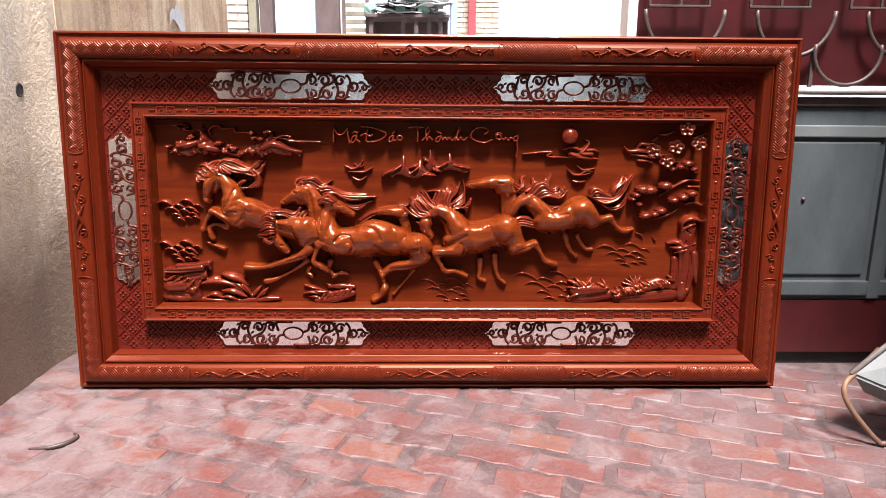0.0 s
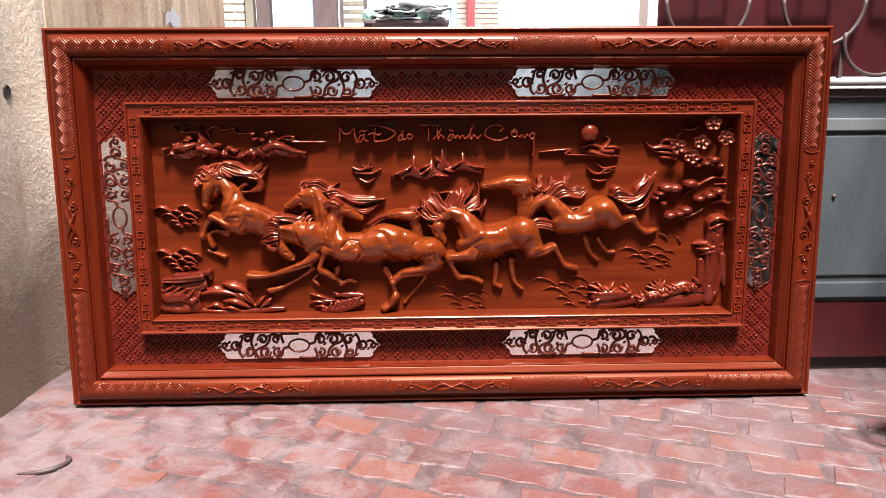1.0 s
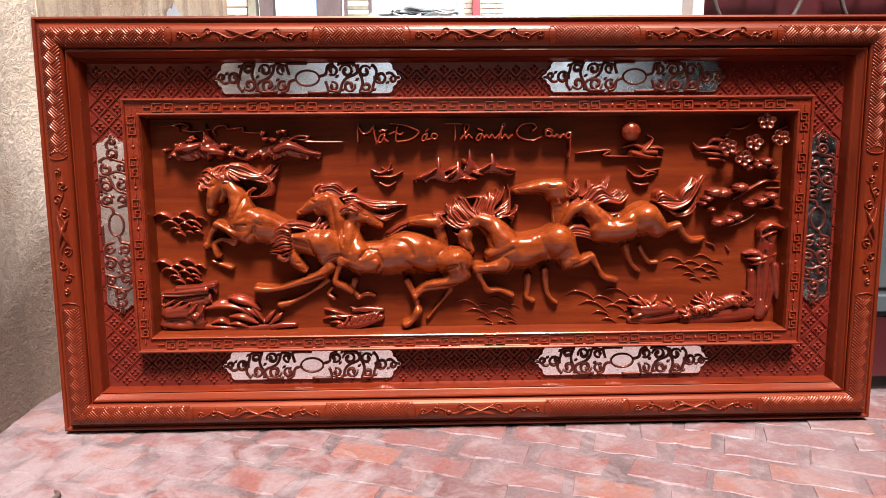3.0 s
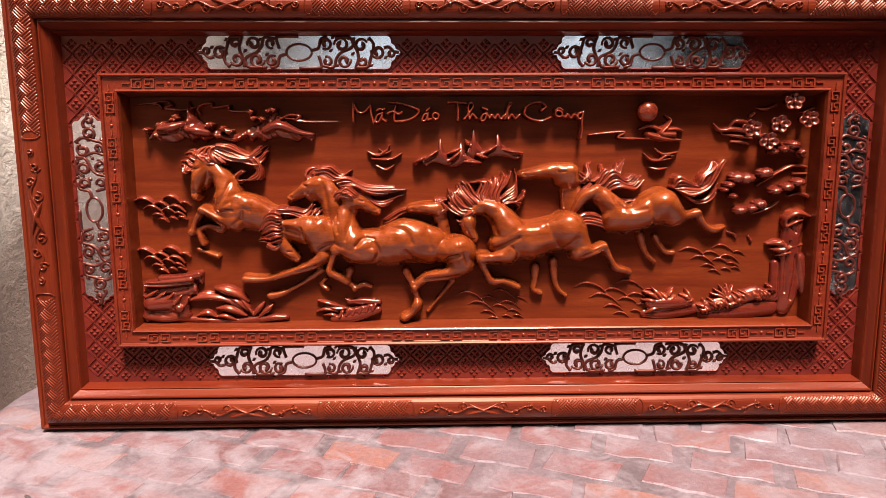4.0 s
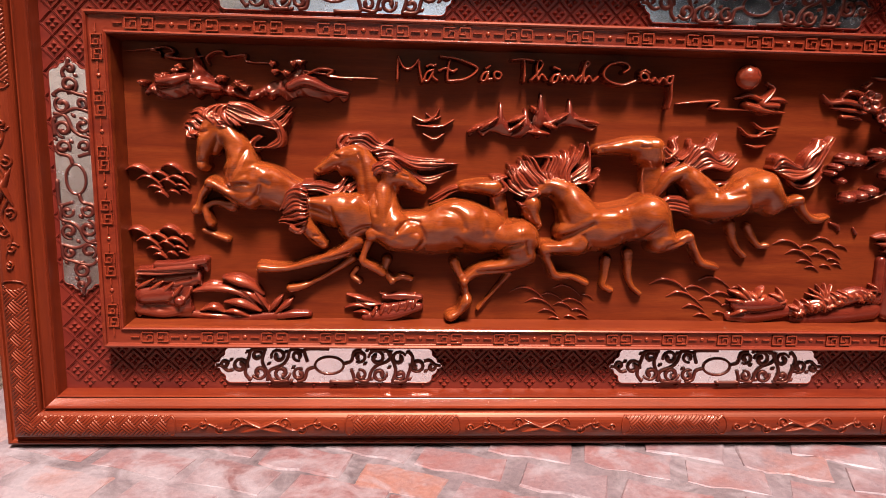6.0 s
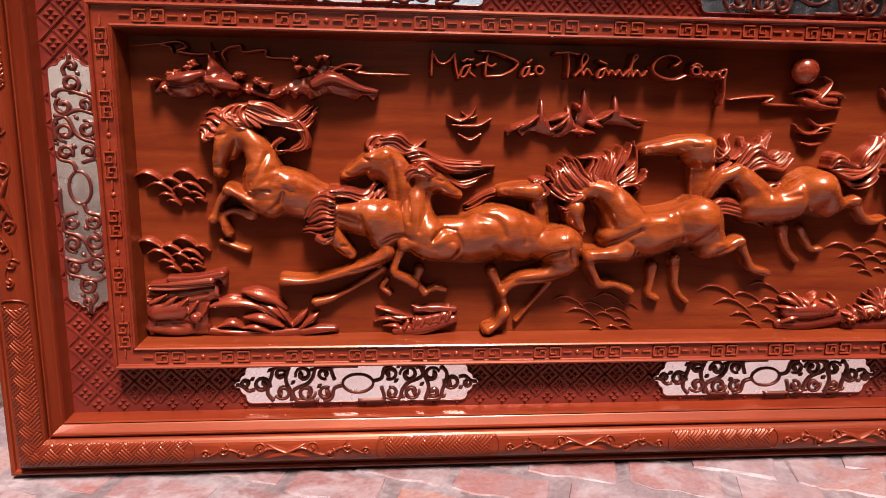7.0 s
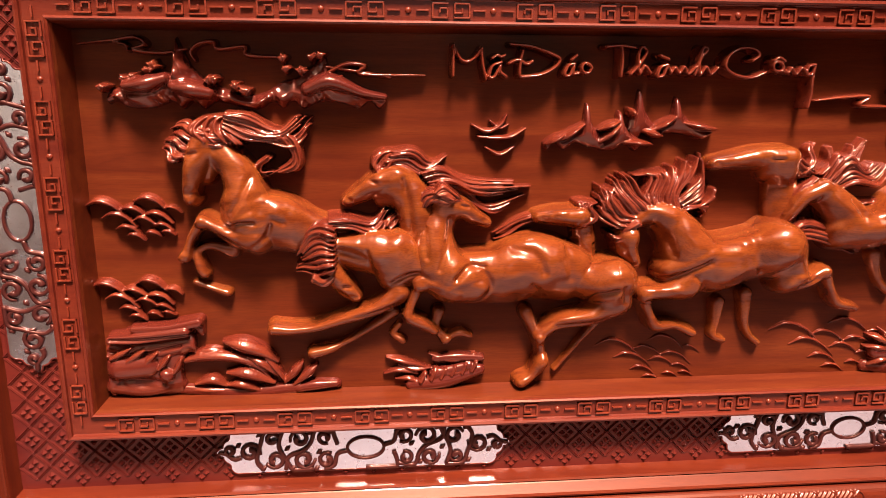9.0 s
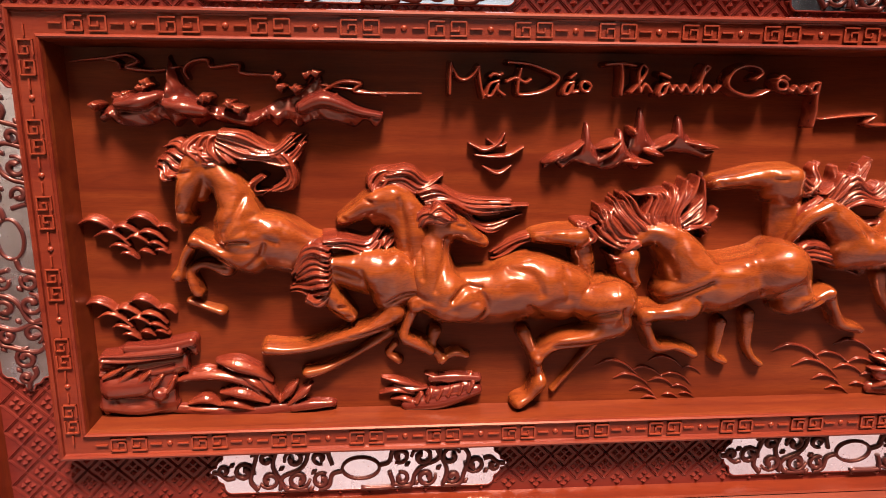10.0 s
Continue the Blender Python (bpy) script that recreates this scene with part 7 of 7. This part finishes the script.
def rack():
    r = thing("slatted_rack", "grey slatted wooden rack standing upright", "rack")
    for x in (-0.93, -0.68):
        part("upright", box_bm(x, x + 0.035, 5.9, 5.94, 0, 2.05), DARK_BOARD, r)
    for i in range(9):
        part("slat", box_bm(-0.9, -0.68, 5.905, 5.93, 1.3 + 0.085 * i, 1.345 + 0.085 * i, 0.004), MOSS, r)


rack()


def heap():
    t = thing("work_table", "dark table buried under a jumble of sheets", "table")
    part("top", box_bm(-0.68, 0.22, 5.8, 6.5, 1.62, 1.655, 0.006), DARK_BOARD, t)
    for x, y in ((-0.64, 5.84), (-0.3, 5.84), (-0.16, 5.84), (-0.02, 5.84), (0.1, 5.84), (0.17, 6.4), (-0.64, 6.4)):
        part("leg", box_bm(x, x + 0.045, y, y + 0.045, 0, 1.62), DARK_BOARD, t)
    # dark sheet added for the shade in the hollows under the table
    part("dark_backing", box_bm(-0.67, 0.2, 6.44, 6.48, 0.0, 1.62), DARK_BOARD, t)
    for i in range(14):
        bm = bmesh.new()
        bmesh.ops.create_grid(bm, x_segments=10, y_segments=8, size=0.5)
        sx, sy = random.uniform(0.25, 0.55), random.uniform(0.2, 0.5)
        for v in bm.verts:
            v.co = Vector((v.co.x * sx, v.co.y * sy, 0.03 * noise.noise(v.co * 3 + Vector((i * 3, 0, 0)))))
        bmesh.ops.solidify(bm, geom=bm.faces[:], thickness=0.01)
        ob = part("folded_sheet", bm, PAPER if i % 3 else SHEET_GREY)
        ob.matrix_world = pose(random.uniform(-0.45, 0.05), random.uniform(5.9, 6.2), 1.675 + 0.011 * i, random.uniform(-6, 6), random.uniform(-8, 8), random.uniform(-40, 40))
        tagged(ob, "crumpled white or grey sheet lying on the heap", "sheet", "sheets on the table")
    for x, z, s in ((-0.62, 1.9, 0.07), (-0.3, 1.72, 0.06), (-0.05, 1.72, 0.07)):
        bm = bmesh.new()
        bmesh.ops.create_icosphere(bm, subdivisions=3, radius=s)
        for v in bm.verts:
            v.co *= 1 + 0.25 * noise.noise(v.co * 25)
            v.co.y *= 0.4
        ob = part("plastic_bag", bm, GREEN_PLASTIC)
        ob.matrix_world = Matrix.Translation((x, 5.86, 1.655 + s * 0.8))
        tagged(ob, "crumpled pale green plastic bag", "bag", "bags on the table")
    ob = part("cloth", box_bm(0.225, 0.3, 5.8, 5.9, 0.0, 1.95, 0.02), BLUE_CLOTH)
    tagged(ob, "pale blue cloth hanging beside the table", "cloth")


heap()
bm = bmesh.new()
strip = [[bm.verts.new((-1.219 + 0.01 * abs(t - 0.5), 1.42 + 0.2 * t, 1.19 + 0.03 * math.sin(5 * t) + h * (0.05 + 0.05 * (t > 0.5)))) for h in (0, 1)] for t in np.linspace(0, 1, 8)]
for a, b in zip(strip, strip[1:]):
    bm.faces.new((a[0], b[0], b[1], a[1]))
tagged(part("paper_scrap", bm, PAPER), "torn scrap of white paper stuck on the plaster", "paper")


# ---- brick paving ----
def paving():
    turn = Matrix.Rotation(radians(-20), 4, "Z")
    shapes = []
    for k in range(7):
        bm = box_bm(-0.096, 0.096, -0.047, 0.047, -0.03, 0.0)
        bmesh.ops.bevel(bm, geom=[e for e in bm.edges if all(v.co.z > -0.01 for v in e.verts)], offset=0.005, segments=1, affect="EDGES")
        bmesh.ops.subdivide_edges(bm, edges=[e for e in bm.edges if abs(e.verts[0].co.x - e.verts[1].co.x) > 0.1 and e.verts[0].co.z > -0.02], cuts=3)
        for v in bm.verts:
            v.co += Vector((noise.noise(v.co * 30 + Vector((k * 7, 0, 0))), noise.noise(v.co * 30 + Vector((0, k * 7, 3))), 0.2 * noise.noise(v.co * 25 + Vector((0, 3, k * 9))))) * 0.013
        me = bpy.data.meshes.new("brick")
        bm.to_mesh(me)
        bm.free()
        me.materials.append(BRICK)
        shapes.append(me)
    rest_v, rest_f = [], []
    for j in range(-60, 30):
        for i in range(-24, 24):
            p = turn @ Vector(((i + 0.5 * (j % 2) + 0.1 * math.sin(7 * j) + random.uniform(-0.06, 0.06)) * 0.203, j * 0.1045 + 0.012 * math.sin(i * 0.9 + j) + random.uniform(-0.006, 0.006), 0))
            if not (-1.24 < p.x < 2.55 and -5.6 < p.y < 0.16):
                continue
            m = Matrix.Translation((p.x, p.y, random.uniform(-0.002, 0.001))) @ turn @ Matrix.Rotation(random.gauss(0, 0.045), 4, "Z") @ Matrix.Diagonal((random.uniform(0.84, 1.0), random.uniform(0.9, 1.02), 1, 1)) @ Matrix.Rotation(random.gauss(0, 0.004), 4, "X")
            if p.y > -1.45 and p.x < 1.75:
                ob = new("brick", random.choice(shapes))
                ob.parent = FLOOR_BED
                ob.matrix_world = m
            else:
                k = len(rest_v)
                rest_v.extend([m @ Vector((x, y, z)) for z in (-0.04, 0) for x, y in ((-0.094, -0.045), (0.094, -0.045), (0.094, 0.045), (-0.094, 0.045))])
                rest_f.extend([tuple(k + c for c in f) for f in ((4, 5, 6, 7), (0, 1, 5, 4), (1, 2, 6, 5), (2, 3, 7, 6), (3, 0, 4, 7))])
    me = bpy.data.meshes.new("far_bricks")
    me.from_pydata(rest_v, [], rest_f)
    me.materials.append(BRICK)
    ob = new("far_bricks", me)
    ob.parent = FLOOR_BED
    tagged(ob, "worn red paving bricks", kind="stuff")


paving()
